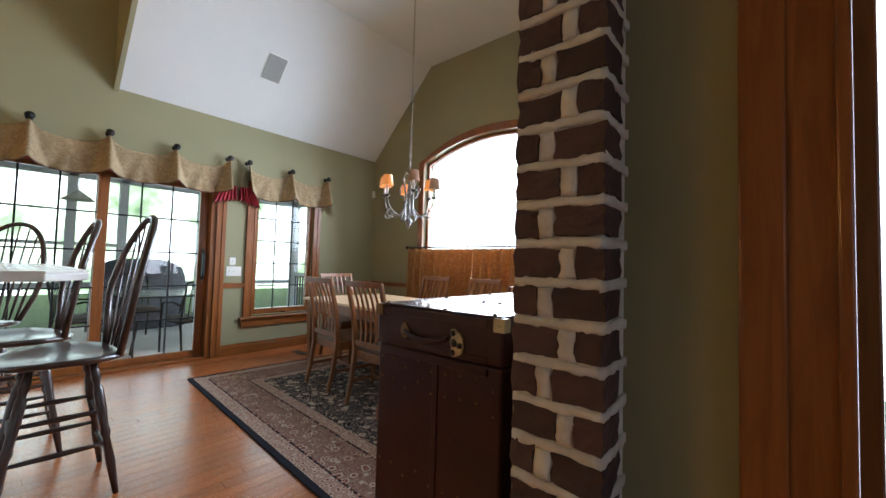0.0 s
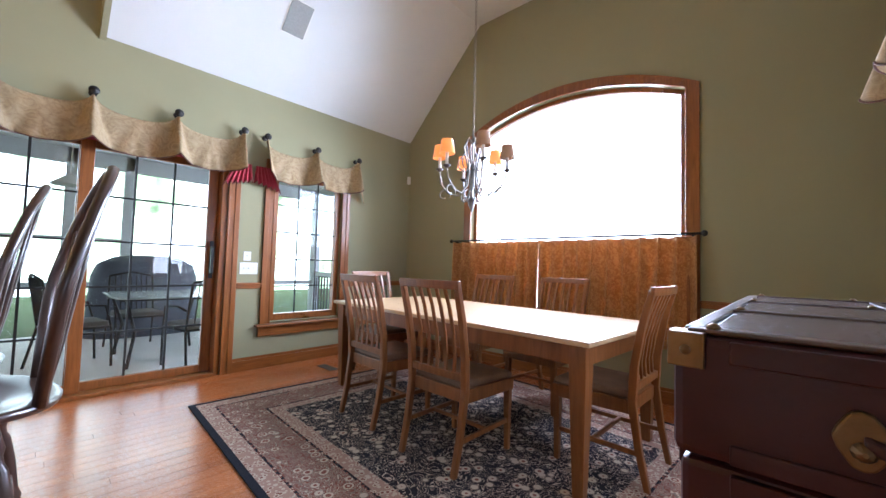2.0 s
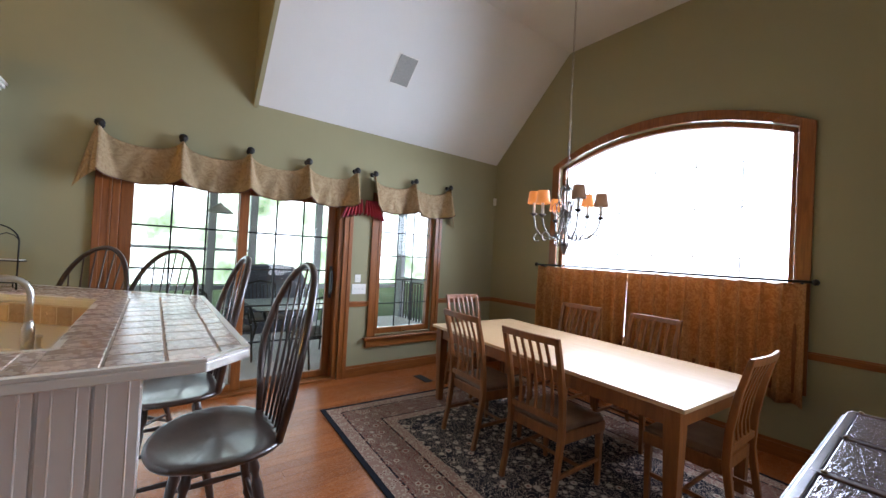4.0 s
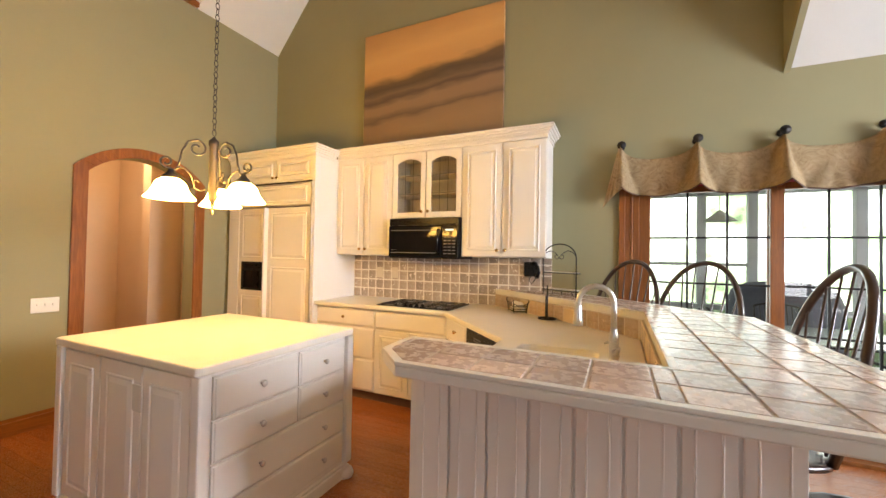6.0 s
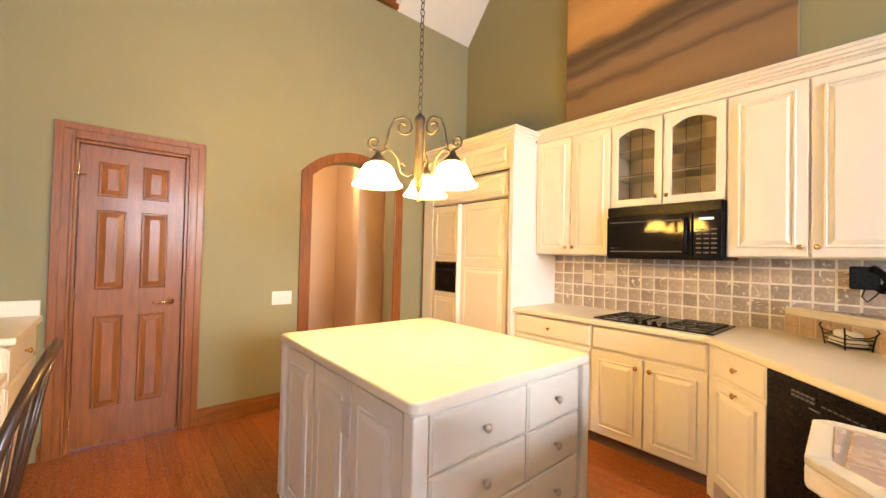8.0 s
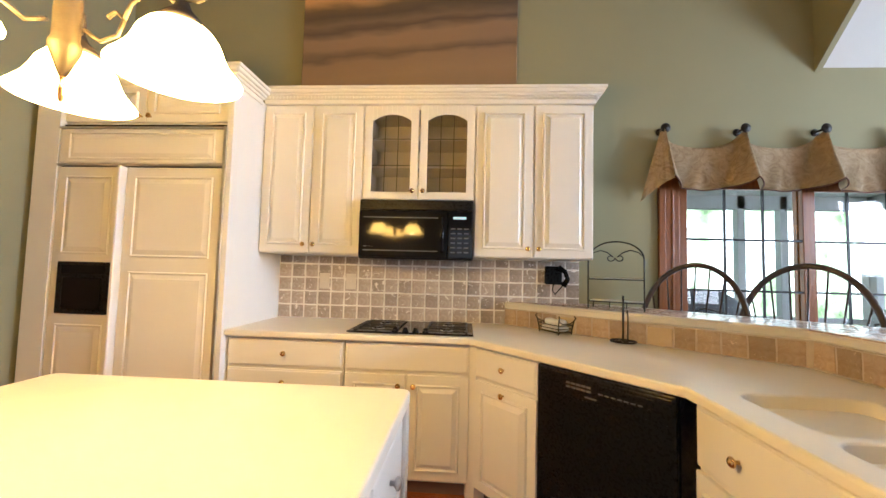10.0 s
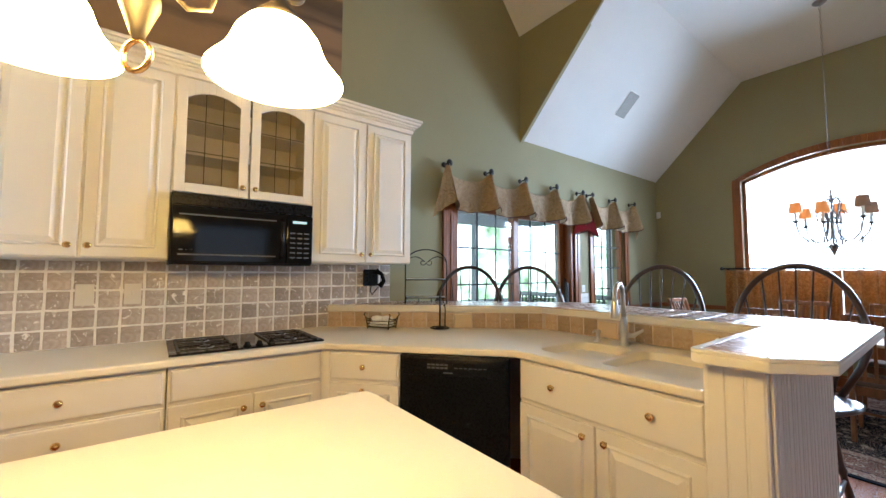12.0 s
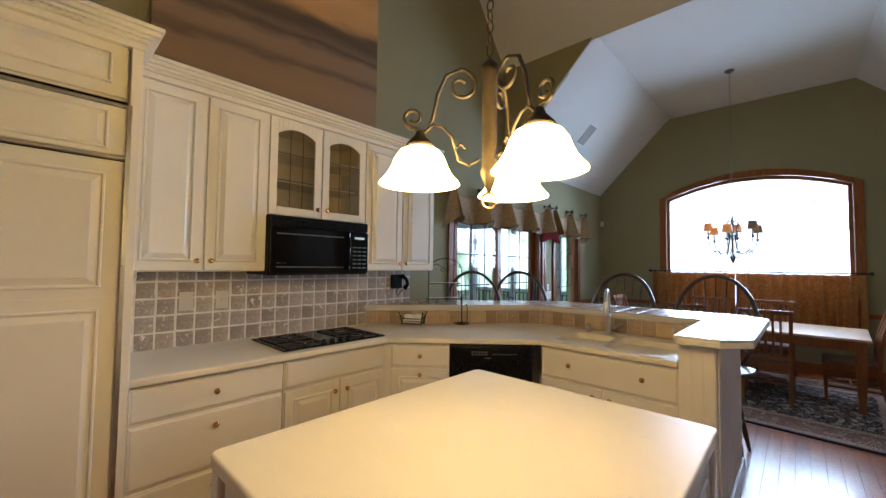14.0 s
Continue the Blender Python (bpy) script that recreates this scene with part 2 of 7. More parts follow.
# floor bed under the boards
structure(Build().box(-0.2, GE + 0.2, -11.5, 0.2, -0.2, -0.012).done("floor", FLOOR), "oak strip floor with a satin varnish", "floor")


def wall_with_openings(name, axis, plane0, plane1, a0, a1, z1, openings, label, material=WALL):
    """A straight wall with rectangular openings (a0, a1, z0, z1) through it."""
    b = Build()

    def put(p, q, lo, hi):
        if q - p > 1e-4 and hi - lo > 1e-4:
            if axis == "y":
                b.box(plane0, plane1, p, q, lo, hi)
            else:
                b.box(p, q, plane0, plane1, lo, hi)
    edge = a0
    for o0, o1, lo, hi in sorted(openings):
        put(edge, o0, 0, z1)
        put(o0, o1, 0, lo)
        put(o0, o1, hi, z1)
        edge = o1
    put(edge, a1, 0, z1)
    return structure(b.done(name, material), label, "wall")


PD = (-4.28, -2.32, 0.0, 2.07)        # patio door opening (y, y, z, z)
WW = (-1.875, -1.075, 0.46, 2.02)     # side window opening
wall_with_openings("wall_west", "y", -0.18, 0, S0 - 0.18, 0.18, 2.75, [PD, WW], "sage green painted wall with a patio door and a window")
structure(Build().prism([(S0 - 0.18, 2.75), (VAL, 2.75), (VAL, EAVE + 0.3), (VAL - 1.1, FLAT + 0.3), (S0 + 1.1, FLAT + 0.3), (S0 - 0.18, EAVE)], -0.18, 0, "x").done("wall_west_gable", WALL), "sage green gable wall above the cabinets")
structure(Build().box(-0.18, 0, VAL, 0.18, 2.75, 3.0).done("wall_west_head", WALL), "sage green wall above the windows")
# north wall with the arched window
AX0, AX1, ASP, ARISE, AZ0 = 1.13, 3.34, 2.60, 0.24, 0.62


def arch_pts(x0, x1, spring, rise, n=24):
    half = (x1 - x0) / 2
    r = (half * half + rise * rise) / (2 * rise)
    c, cz = (x0 + x1) / 2, spring + rise - r
    a = math.degrees(math.asin(half / r))
    return arc(c, cz, r, 90 + a, 90 - a, n)


b = Build()
b.box(-0.18, AX0, 0, 0.18, 0, 4.3).box(AX1, ED + 0.2, 0, 0.18, 0, 4.3).box(AX0, AX1, 0, 0.18, 0, AZ0)
pts = arch_pts(AX0, AX1, ASP, ARISE)
for p, q in zip(pts, pts[1:]):
    b.prism([p, q, (q[0], 4.3), (p[0], 4.3)], 0, 0.18, "y")
structure(b.done("wall_north", WALL), "sage green gable wall with an arched window")
# south wall with the arched passage and the pantry door
PX0, PX1, PSP, PRISE = 1.03, 1.92, 2.05, 0.19
DX, DW_, DH = 2.86, 0.62, 2.05
b = Build()
b.box(-0.18, PX0, S0 - 0.16, S0, 0, EAVE).box(PX1, DX, S0 - 0.16, S0, 0, EAVE).box(DX, DX + DW_, S0 - 0.16, S0, DH, EAVE).box(DX + DW_, GE + 0.2, S0 - 0.16, S0, 0, EAVE)
pts = arch_pts(PX0, PX1, PSP, PRISE, 16)
for p, q in zip(pts, pts[1:]):
    b.prism([p, q, (q[0], EAVE), (p[0], EAVE)], S0 - 0.16, S0, "y")
structure(b.done("wall_south", WALL), "sage green wall with a pantry door and an arched passage")
HALL = mat("tan_hall_paint", (0.56, 0.40, 0.25), (0.53, 0.375, 0.23), 1.5, 0.7, bump=0.06, fine=200)
b = Build()
b.box(0.55, 0.70, -10.6, S0 - 0.16, 0, 2.7).box(2.25, 2.4, -10.6, S0 - 0.16, 0, 2.7).box(0.55, 2.4, -10.75, -10.6, 0, 2.7).box(0.70, 1.05, -9.35, -9.2, 0, 2.7)
structure(b.done("wall_hall", HALL), "tan painted hall beyond the arch")
structure(Build().box(0.5, 2.5, -10.8, S0 - 0.16, 2.7, 2.8).done("ceiling_hall", CEIL), "white hall ceiling", "ceiling")
# no fixture is known here; dome and bulb are added to brighten the hall
hl = thing("ceiling_lamp", pose(1.55, -9.35, 2.7), "added white glass dome lamp that brightens the hall", "lamp")
Build().lathe([(0.05, 0.0), (0.15, -0.015), (0.155, -0.03)], n=20).done("pan", BRASS, hl, 0, True)
Build().lathe([(0.145, -0.03), (0.13, -0.07), (0.08, -0.10), (0.01, -0.11)], n=20, ends=False).done("dome", glow("hall_fill_glow", (1.0, 0.80, 0.52), 9.0), hl, 0, True)
bulb(1.55, -9.35, 2.52, 48.0, (1.0, 0.72, 0.42), 0.06)
# east walls
EW = (-2.02, -0.97, 0.75, 2.25)
wall_with_openings("wall_east_dining", "y", ED, ED + 0.17, -3.2, 0.0, 4.2, [EW], "sage green wall with a bright window")
structure(Build().box(E0, E0 + 0.15, S0, -6.05, 0, FLAT).done("wall_east_kitchen", WALL), "sage green wall behind the desk")
GW = (4.975, 7.0, 0.45, 2.35)
wall_with_openings("wall_north_great_room", "x", GN, GN + 0.17, ED + 0.17, GE, FLAT + 0.4, [GW], "sage green wall with a window")
# unseen wall; its opening is made up for the fill lamp outside it
wall_with_openings("wall_east_great_room", "y", GE, GE + 0.17, S0, GN, FLAT + 0.4, [(-6.9, -4.0, 0.5, 2.5)], "sage green great room wall")
structure(Build().box(ED + 0.17, GE + 0.17, S0 - 0.16, S0, EAVE, FLAT + 0.4).done("wall_south_upper", WALL), "sage green upper wall")
# ceilings
t = 0.08
b = Build().prism([(0, DLOW), (DX0, DFLAT), (DX1, DFLAT), (ED + 0.1, DEAST - 0.1), (ED + 0.1, DEAST), (DX1 + 0.03, DFLAT + t), (DX0 - 0.03, DFLAT + t), (0, DLOW + t)], VAL, 0.0, "y")
structure(b.done("ceiling_dining", CEIL), "white tray ceiling with sloping sides", "ceiling")
b = Build()
b.prism([(S0, EAVE), (S0 + 1.07, FLAT), (VAL - 1.07, FLAT), (VAL, EAVE + 0.02), (VAL, EAVE + 0.1), (VAL - 1.04, FLAT + t), (S0 + 1.04, FLAT + t), (S0, EAVE + t)], 0, 1.05, "x")
b.prism([(S0 - 0.1, FLAT), (VAL - 1.07, FLAT), (VAL, EAVE + 0.02), (VAL, EAVE + 0.1), (VAL - 1.04, FLAT + t), (S0 - 0.1, FLAT + t)], 1.05, GE + 0.2, "x")
b.box(ED + 0.11, GE + 0.2, VAL, GN + 0.16, EAVE + 0.03, EAVE + 0.1)
structure(b.done("ceiling_kitchen", CEIL), "white vaulted kitchen ceiling", "ceiling")
b = Build()
b.prism([(0, DLOW - 0.03), (0, EAVE + 0.06), (DX0 - 0.02, EAVE + 0.06)], VAL - 0.02, VAL + 0.02, "y")
b.prism([(ED + 0.17, DEAST - 0.25), (ED + 0.17, EAVE + 0.06), (DX1 + 0.02, EAVE + 0.06)], VAL - 0.02, VAL + 0.02, "y")
structure(b.done("wall_drop", WALL), "sage green drop wall between the vaults")
# loft opening high in the south wall
loft = thing("loft_window", pose(0, 0, 0), "oak framed interior loft window high in the wall", "window")
tagged(loft, kind="structure")
b = Build().box(1.05, E0, S0 - 0.02, S0 + 0.03, EAVE + 0.01, EAVE + 0.16).box(1.05, 1.17, S0 - 0.02, S0 + 0.03, EAVE + 0.16, FLAT).box(1.45, 1.5, S0 - 0.05, S0 + 0.0, EAVE + 0.16, FLAT)
b.done("frame", OAKX, loft, 0.006)
Build().box(1.05, E0, S0 - 0.16, S0 - 0.09, EAVE, FLAT).done("backing", HALL, loft)
Build().prism([(S0 - 0.02, EAVE), (S0 - 0.02, FLAT), (S0 + 1.05, FLAT)], 1.05, 1.09, "x").done("cheek", CEIL, loft)


# ---- trim ----
def casing(b, u0, u1, z0, z1, w=0.09, foot=True):
    """A profiled casing round an opening, drawn in the wall's plane: back at y = 0, front towards -y."""
    for a, c, d in ((0.0, w, 0.018), (w * 0.55, w, 0.026), (0.0, 0.018, 0.024)):
        b.box(u0 - c, u0 - a, -d, 0, z0, z1 + c)
        b.box(u1 + a, u1 + c, -d, 0, z0, z1 + c)
        b.box(u0 - a, u1 + a, -d, 0, z1 + a, z1 + c)
    return b


def patio_door():
    """Sliding door: two glazed leaves with bar grids."""
    y0, y1, _, z1 = PD
    w = y1 - y0
    e = thing("door_patio", pose(0, y0, 0, 0, 0, 90), "oak framed sliding patio door with divided glass", "door")
    tagged(e, kind="structure")
    casing(Build(), 0, w, 0, z1, 0.105).done("casing", OAK, e, 0.004)
    b = Build().box(0, 0.05, 0, 0.16, 0, z1).box(w - 0.05, w, 0, 0.16, 0, z1).box(0.05, w - 0.05, 0, 0.16, z1 - 0.05, z1).box(0.05, w - 0.05, -0.01, 0.17, 0, 0.028)
    b.done("jamb", OAK, e, 0.004)
    mid = w / 2 - 0.01
    for x0, x1, yy in ((0.05, mid + 0.045, 0.06), (mid - 0.045, w - 0.05, 0.105)):
        s = 0.085
        b = Build().box(x0, x0 + s, yy, yy + 0.04, 0.03, z1 - 0.05).box(x1 - s, x1, yy, yy + 0.04, 0.03, z1 - 0.05)
        b.box(x0 + s, x1 - s, yy, yy + 0.04, 0.03, 0.10).box(x0 + s, x1 - s, yy, yy + 0.04, z1 - 0.14, z1 - 0.05)
        b.done("sash", OAK, e, 0.005)
        b = Build()
        gx0, gx1 = x0 + s, x1 - s
        for k in (1, 2):
            xx = gx0 + (gx1 - gx0) * k / 3
            b.box(xx - 0.008, xx + 0.008, yy + 0.008, yy + 0.018, 0.10, z1 - 0.14)
        for k in range(1, 5):
            zz = 0.10 + (z1 - 0.24) * k / 5
            b.box(gx0, gx1, yy + 0.009, yy + 0.017, zz - 0.008, zz + 0.008)
        b.done("glazing_bar", BLACKIRON, e)
        g = Build().box(gx0, gx1, yy + 0.02, yy + 0.026, 0.10, z1 - 0.14).done("pane", GLASS, e)
        g.visible_shadow = False
    Build().box(w - 0.11, w - 0.085, 0.02, 0.06, 0.95, 1.2).box(w - 0.115, w - 0.08, 0.058, 0.064, 0.9, 1.25).done("handle", BLACKIRON, e, 0.004)


def side_window():
    y0, y1, z0, z1 = WW
    w = y1 - y0
    e = thing("window_side", pose(0, y0, 0, 0, 0, 90), "oak casement window with divided glass and deep sill", "window")
    tagged(e, kind="structure")
    casing(Build(), 0, w, z0 - 0.02, z1, 0.105).done("casing", OAK, e, 0.004)
    Build().box(-0.15, w + 0.15, -0.07, 0.0, z0 - 0.045, z0 - 0.02).box(-0.12, w + 0.12, -0.035, 0.0, z0 - 0.14, z0 - 0.047).box(0, w, 0.0, 0.12, z0 - 0.04, z0 - 0.002).done("sill", OAKX, e, 0.006)
    s = 0.055
    b = Build().box(0, s, 0.03, 0.09, z0, z1).box(w - s, w, 0.03, 0.09, z0, z1).box(s, w - s, 0.03, 0.09, z0, z0 + 0.07).box(s, w - s, 0.03, 0.09, z1 - s, z1)
    b.done("sash", OAK, e, 0.005)
    b = Build()
    for k in (1, 2):
        xx = s + (w - 2 * s) * k / 3
        b.box(xx - 0.007, xx + 0.007, 0.045, 0.055, z0 + 0.07, z1 - s)
    for k in range(1, 5):
        zz = z0 + 0.07 + (z1 - z0 - 0.125) * k / 5
        b.box(s, w - s, 0.046, 0.054, zz - 0.007, zz + 0.007)
    b.done("glazing_bar", BLACKIRON, e)
    g = Build().box(s, w - s, 0.058, 0.063, z0 + 0.07, z1 - s).done("pane", GLASS, e)
    g.visible_shadow = False
    Build().box(w * 0.45, w * 0.55, -0.002, 0.03, z0 + 0.004, z0 + 0.02).tube([(w * 0.5, 0.01, z0 + 0.02), (w * 0.47, 0.0, z0 + 0.045), (w * 0.4, -0.005, z0 + 0.05)], 0.006).done("crank", BRASS, e)


def arched_window():
    e = thing("window_arch", pose(0, 0, 0), "large arched window in a dark oak casing", "window")
    tagged(e, kind="structure")
    b = Build()
    inner, outer = arch_pts(AX0, AX1, ASP, ARISE), arch_pts(AX0 - 0.1, AX1 + 0.1, ASP + 0.02, ARISE + 0.08)
    for (p, q), (r, s) in zip(zip(inner, inner[1:]), zip(outer, outer[1:])):
        b.prism([p, q, s, r], -0.024, 0, "y")
        b.prism([p, q, (q[0], q[1] - 0.045), (p[0], p[1] - 0.045)], 0.05, 0.11, "y")
    for x0, x1 in ((AX0 - 0.1, AX0), (AX1, AX1 + 0.1)):
        b.box(x0, x1, -0.024, 0, AZ0 - 0.1, ASP + 0.02)
    b.box(AX0, AX1, -0.024, 0, AZ0 - 0.1, AZ0).box(AX0, AX0 + 0.045, 0.05, 0.11, AZ0, ASP).box(AX1 - 0.045, AX1, 0.05, 0.11, AZ0, ASP).box(AX0, AX1, 0.05, 0.11, AZ0, AZ0 + 0.045)
    b.done("casing", OAK, e, 0.004)
    b = Build()
    for k in range(1, 6):
        xx = AX0 + (AX1 - AX0) * k / 6
        b.box(xx - 0.005, xx + 0.005, 0.072, 0.082, AZ0 + 0.045, ASP)
    for zz in (1.1, 1.55, 2.0, 2.4):
        b.box(AX0 + 0.045, AX1 - 0.045, 0.073, 0.081, zz - 0.005, zz + 0.005)
    b.done("glazing_bar", WHITEP, e)


def plain_window(m, w, z0, z1, label):
    e = thing("window_plain", m, label, "window")
    tagged(e, kind="structure")
    casing(Build(), 0, w, z0, z1, 0.105 if w < 1.5 else 0.125).done("casing", OAK, e, 0.004)
    b = Build().box(-0.1, w + 0.1, -0.05, 0, z0 - 0.05, z0)
    b.box(0, 0.034, 0.05, 0.1, z0, z1).box(w - 0.034, w, 0.05, 0.1, z0, z1).box(0.034, w - 0.034, 0.05, 0.1, z0, z0 + 0.05).box(0.034, w - 0.034, 0.05, 0.1, z1 - 0.05, z1).box(w / 2 - 0.02, w / 2 + 0.02, 0.05, 0.1, z0 + 0.05, z1 - 0.05)
    b.done("sash", OAK, e, 0.004)


patio_door()
side_window()
arched_window()
plain_window(pose(ED, EW[1], 0, 0, 0, -90), EW[1] - EW[0], EW[2], EW[3], "oak cased window beside the dining table")
plain_window(pose(GW[0], GN, 0), GW[1] - GW[0], GW[2], GW[3], "oak cased great room window")


def arch_passage():
    e = thing("passage_arch", pose(0, 0, 0), "oak casing round an arched passage", "doorway")
    tagged(e, kind="structure")
    b = Build()
    inner, outer = arch_pts(PX0, PX1, PSP, PRISE, 16), arch_pts(PX0 - 0.1, PX1 + 0.1, PSP + 0.03, PRISE + 0.06, 16)
    for (p, q), (r, s) in zip(zip(inner, inner[1:]), zip(outer, outer[1:])):
        b.prism([p, q, s, r], S0, S0 + 0.024, "y")
    b.box(PX0 - 0.1, PX0, S0, S0 + 0.024, 0, PSP + 0.03).box(PX1, PX1 + 0.1, S0, S0 + 0.024, 0, PSP + 0.03)
    b.done("casing", OAK, e, 0.005)


arch_passage()


def raised_panel(b, x0, x1, z0, z1, y=-0.001, depth=0.009, edge=0.028):
    """A raised field inside a sunk frame, on the face at y, towards -y."""
    def ring(i, yy):
        return [(x0 + i, yy, z0 + i), (x1 - i, yy, z0 + i), (x1 - i, yy, z1 - i), (x0 + i, yy, z1 - i)]
    b.rings([ring(0, y), ring(0.004, y - depth * 0.9), ring(0.010, y - depth * 0.9), ring(0.014, y - depth * 0.2), ring(0.018, y - depth * 0.2), ring(0.018 + edge, y - depth), ring(0.022 + edge, y - depth)])


def six_panel_door():
    e = thing("door_pantry", pose(DX + DW_, S0, 0, 0, 0, 180), "closed oak six-panel door with a brass lever", "door")
    tagged(e, kind="structure")
    w = DW_
    casing(Build(), 0, w, 0, DH, 0.1).done("casing", OAK, e, 0.004)
    Build().box(0.0, 0.018, 0.0, 0.15, 0, DH).box(w - 0.018, w, 0.0, 0.15, 0, DH).box(0.018, w - 0.018, 0.0, 0.15, DH - 0.018, DH).done("jamb", OAK, e, 0.003)
    b = Build().box(0.02, w - 0.02, 0.03, 0.068, 0.012, DH - 0.02)
    b.done("leaf", OAK, e, 0.003)
    for z0, z1 in ((0.26, 0.88), (1.06, 1.60), (1.69, 1.93)):
        for x0 in (0.115, w / 2 + 0.04):
            x1 = x0 + w / 2 - 0.155
            b = Build()
            raised_panel(b, x0, x1, z0, z1, 0.03, 0.012, 0.03)
            b.done("panel", OAK, e, 0.001)
    b = Build().lathe([(0.026, 0.0), (0.026, 0.006), (0.012, 0.01), (0.012, 0.045)], n=14, m=pose(w - 0.085, 0.03, 0.96, 90))
    b.tube([(w - 0.085, -0.015, 0.96), (w - 0.12, -0.02, 0.965), (w - 0.16, -0.018, 0.955), (w - 0.195, -0.014, 0.962)], [0.010, 0.009, 0.008, 0.006])
    b.done("lever", BRASS, e, 0, True)
    for zz in (0.2, 1.0, 1.85):
        Build().box(0.008, 0.022, 0.022, 0.032, zz - 0.045, zz + 0.045).done("hinge", BRASS, e)
    Build().tube([(0.02, 0.0, 1.82), (0.02, -0.045, 1.82)], 0.005).tube([(-0.01, -0.02, 1.825), (0.06, -0.02, 1.825)], 0.006).done("door_stop", BRASS, e)


six_panel_door()


def skirting(name, runs, material=OAKX, h=0.13):
    b = Build()
    for x0, x1, y0, y1 in runs:
        b.box(x0, x1, y0, y1, 0, h * 0.78)
        cx, cy = 0.006 * (x1 - x0 < 0.05), 0.006 * (y1 - y0 < 0.05)
        b.box(x0 + cx, x1 - cx, y0 + cy, y1 - cy, h * 0.78, h)
    return structure(b.done(name, material, None, 0.003), "oak baseboard along the wall", "baseboard")


skirting("baseboard", [(0, 0.018, PD[1] + 0.105, 0), (0.018, ED - 0.018, -0.018, 0), (ED - 0.018, ED, -3.19, 0), (PX1 + 0.1, DX - 0.1, S0, S0 + 0.018), (DX + DW_ + 0.1, E0 - 0.62, S0, S0 + 0.018), (0.66, PX0 - 0.1, S0, S0 + 0.018), (0, 0.018, -4.7, PD[0] - 0.105)])
b = Build()
for x0, x1, y0, y1 in ((0, 0.02, PD[1] + 0.105, WW[0] - 0.105), (0, 0.02, WW[1] + 0.105, 0), (0.02, AX0 - 0.1, -0.02, 0), (AX1 + 0.1, ED, -0.02, 0)):
    b.box(x0, x1, y0, y1, 0.80, 0.86)
    b.box(x0, x1 + 0.012 * (x1 - x0 < 0.1), y0 - 0.012 * (x1 - x0 > 0.1), y1, 0.835, 0.85)
structure(b.done("trim_chair_rail", OAKX, None, 0.004), "oak chair rail round the dining room", "trim")


# ---- kitchen ----
def knob(parent, x, y, z, material=BRASS):
    b = Build().lathe([(0.006, 0.0), (0.006, 0.012), (0.010, 0.014), (0.0155, 0.019), (0.0155, 0.024), (0.010, 0.029), (0.002, 0.031)], n=12, m=pose(x, y, z, 90))
    return b.done("knob", material, parent, 0, True)


def panel_door(parent, x0, x1, z0, z1, y, name="door"):
    b = Build().box(x0, x1, y - 0.019, y, z0, z1)
    d = b.done(name, CAB, parent, 0.004)
    b = Build()
    raised_panel(b, x0 + 0.05, x1 - 0.05, z0 + 0.05, z1 - 0.05, y - 0.0185, 0.016, 0.024)
    b.done("panel", CAB, d, 0)
    return d


def drawer_front(parent, x0, x1, z0, z1, y):
    def ring(i, yy):
        return [(x0 + i, yy, z0 + i), (x1 - i, yy, z0 + i), (x1 - i, yy, z1 - i), (x0 + i, yy, z1 - i)]
    b = Build().rings([ring(0, y), ring(0, y - 0.012), ring(0.006, y - 0.014), ring(0.010, y - 0.019), ring(0.016, y - 0.020)])
    return b.done("drawer", CAB, parent, 0)


def base_cabinet(m, w, drawers=(), doors=(), knobs=(), depth=0.58, label="cream painted base cabinet with brass knobs", toe=True):
    """Fronts as shares of the width and heights in metres."""
    e = thing("base_cabinet", m, label, "cabinet", "base cabinets")
    y = -depth
    b = Build().box(0, w, y, 0, 0.10, 0.872)
    b.done("body", CAB, e, 0.002)
    if toe:
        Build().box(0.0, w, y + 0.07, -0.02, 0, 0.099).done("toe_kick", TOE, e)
    for a, c, z0, z1 in drawers:
        drawer_front(e, a * w + 0.006, c * w - 0.006, z0, z1, y)
    for a, c, z0, z1 in doors:
        panel_door(e, a * w + 0.006, c * w - 0.006, z0, z1, y)
    for a, z in knobs:
        knob(e, a * w, y - 0.019, z)
    return e


# run along the west wall
CY0, CY1 = -7.14, -5.70
base_cabinet(pose(0.012, CY0 + 0.005, 0, 0, 0, 90), 0.70, [(0, 1, 0.705, 0.862), (0, 1, 0.41, 0.69), (0, 1, 0.115, 0.395)], knobs=[(0.5, 0.785), (0.5, 0.62), (0.5, 0.33)])
base_cabinet(pose(0.012, CY0 + 0.71, 0, 0, 0, 90), 0.725, [(0, 1, 0.705, 0.862)], [(0, 0.5, 0.115, 0.69), (0.5, 1, 0.115, 0.69)], [(0.44, 0.63), (0.56, 0.63)])
# corner run: drawer unit and dishwasher face south-east
ANG = math.degrees(math.atan2(-4.975 + 5.70, 1.43 - 0.64))
dx, dy = math.cos(radians(ANG)), math.sin(radians(ANG))
nx, ny = -dy, dx                     # from the front towards the back


def on_diagonal(s, back=0.0):
    return 0.60 + dx * s + nx * back, -5.69 + dy * s + ny * back


tagged(Build().prism([(0.40, -5.74), (0.592, -5.715), (0.632, -5.672), (0.50, -5.52)], 0.0, 0.872).done("corner_filler", CAB, None, 0.002), "cream filler post between two base cabinets", "cabinet")
p = on_diagonal(0.035, 0.58)
base_cabinet(pose(p[0], p[1], 0, 0, 0, ANG), 0.425, [(0, 1, 0.705, 0.862)], [(0, 1, 0.115, 0.69)], [(0.5, 0.785), (0.5, 0.655)])


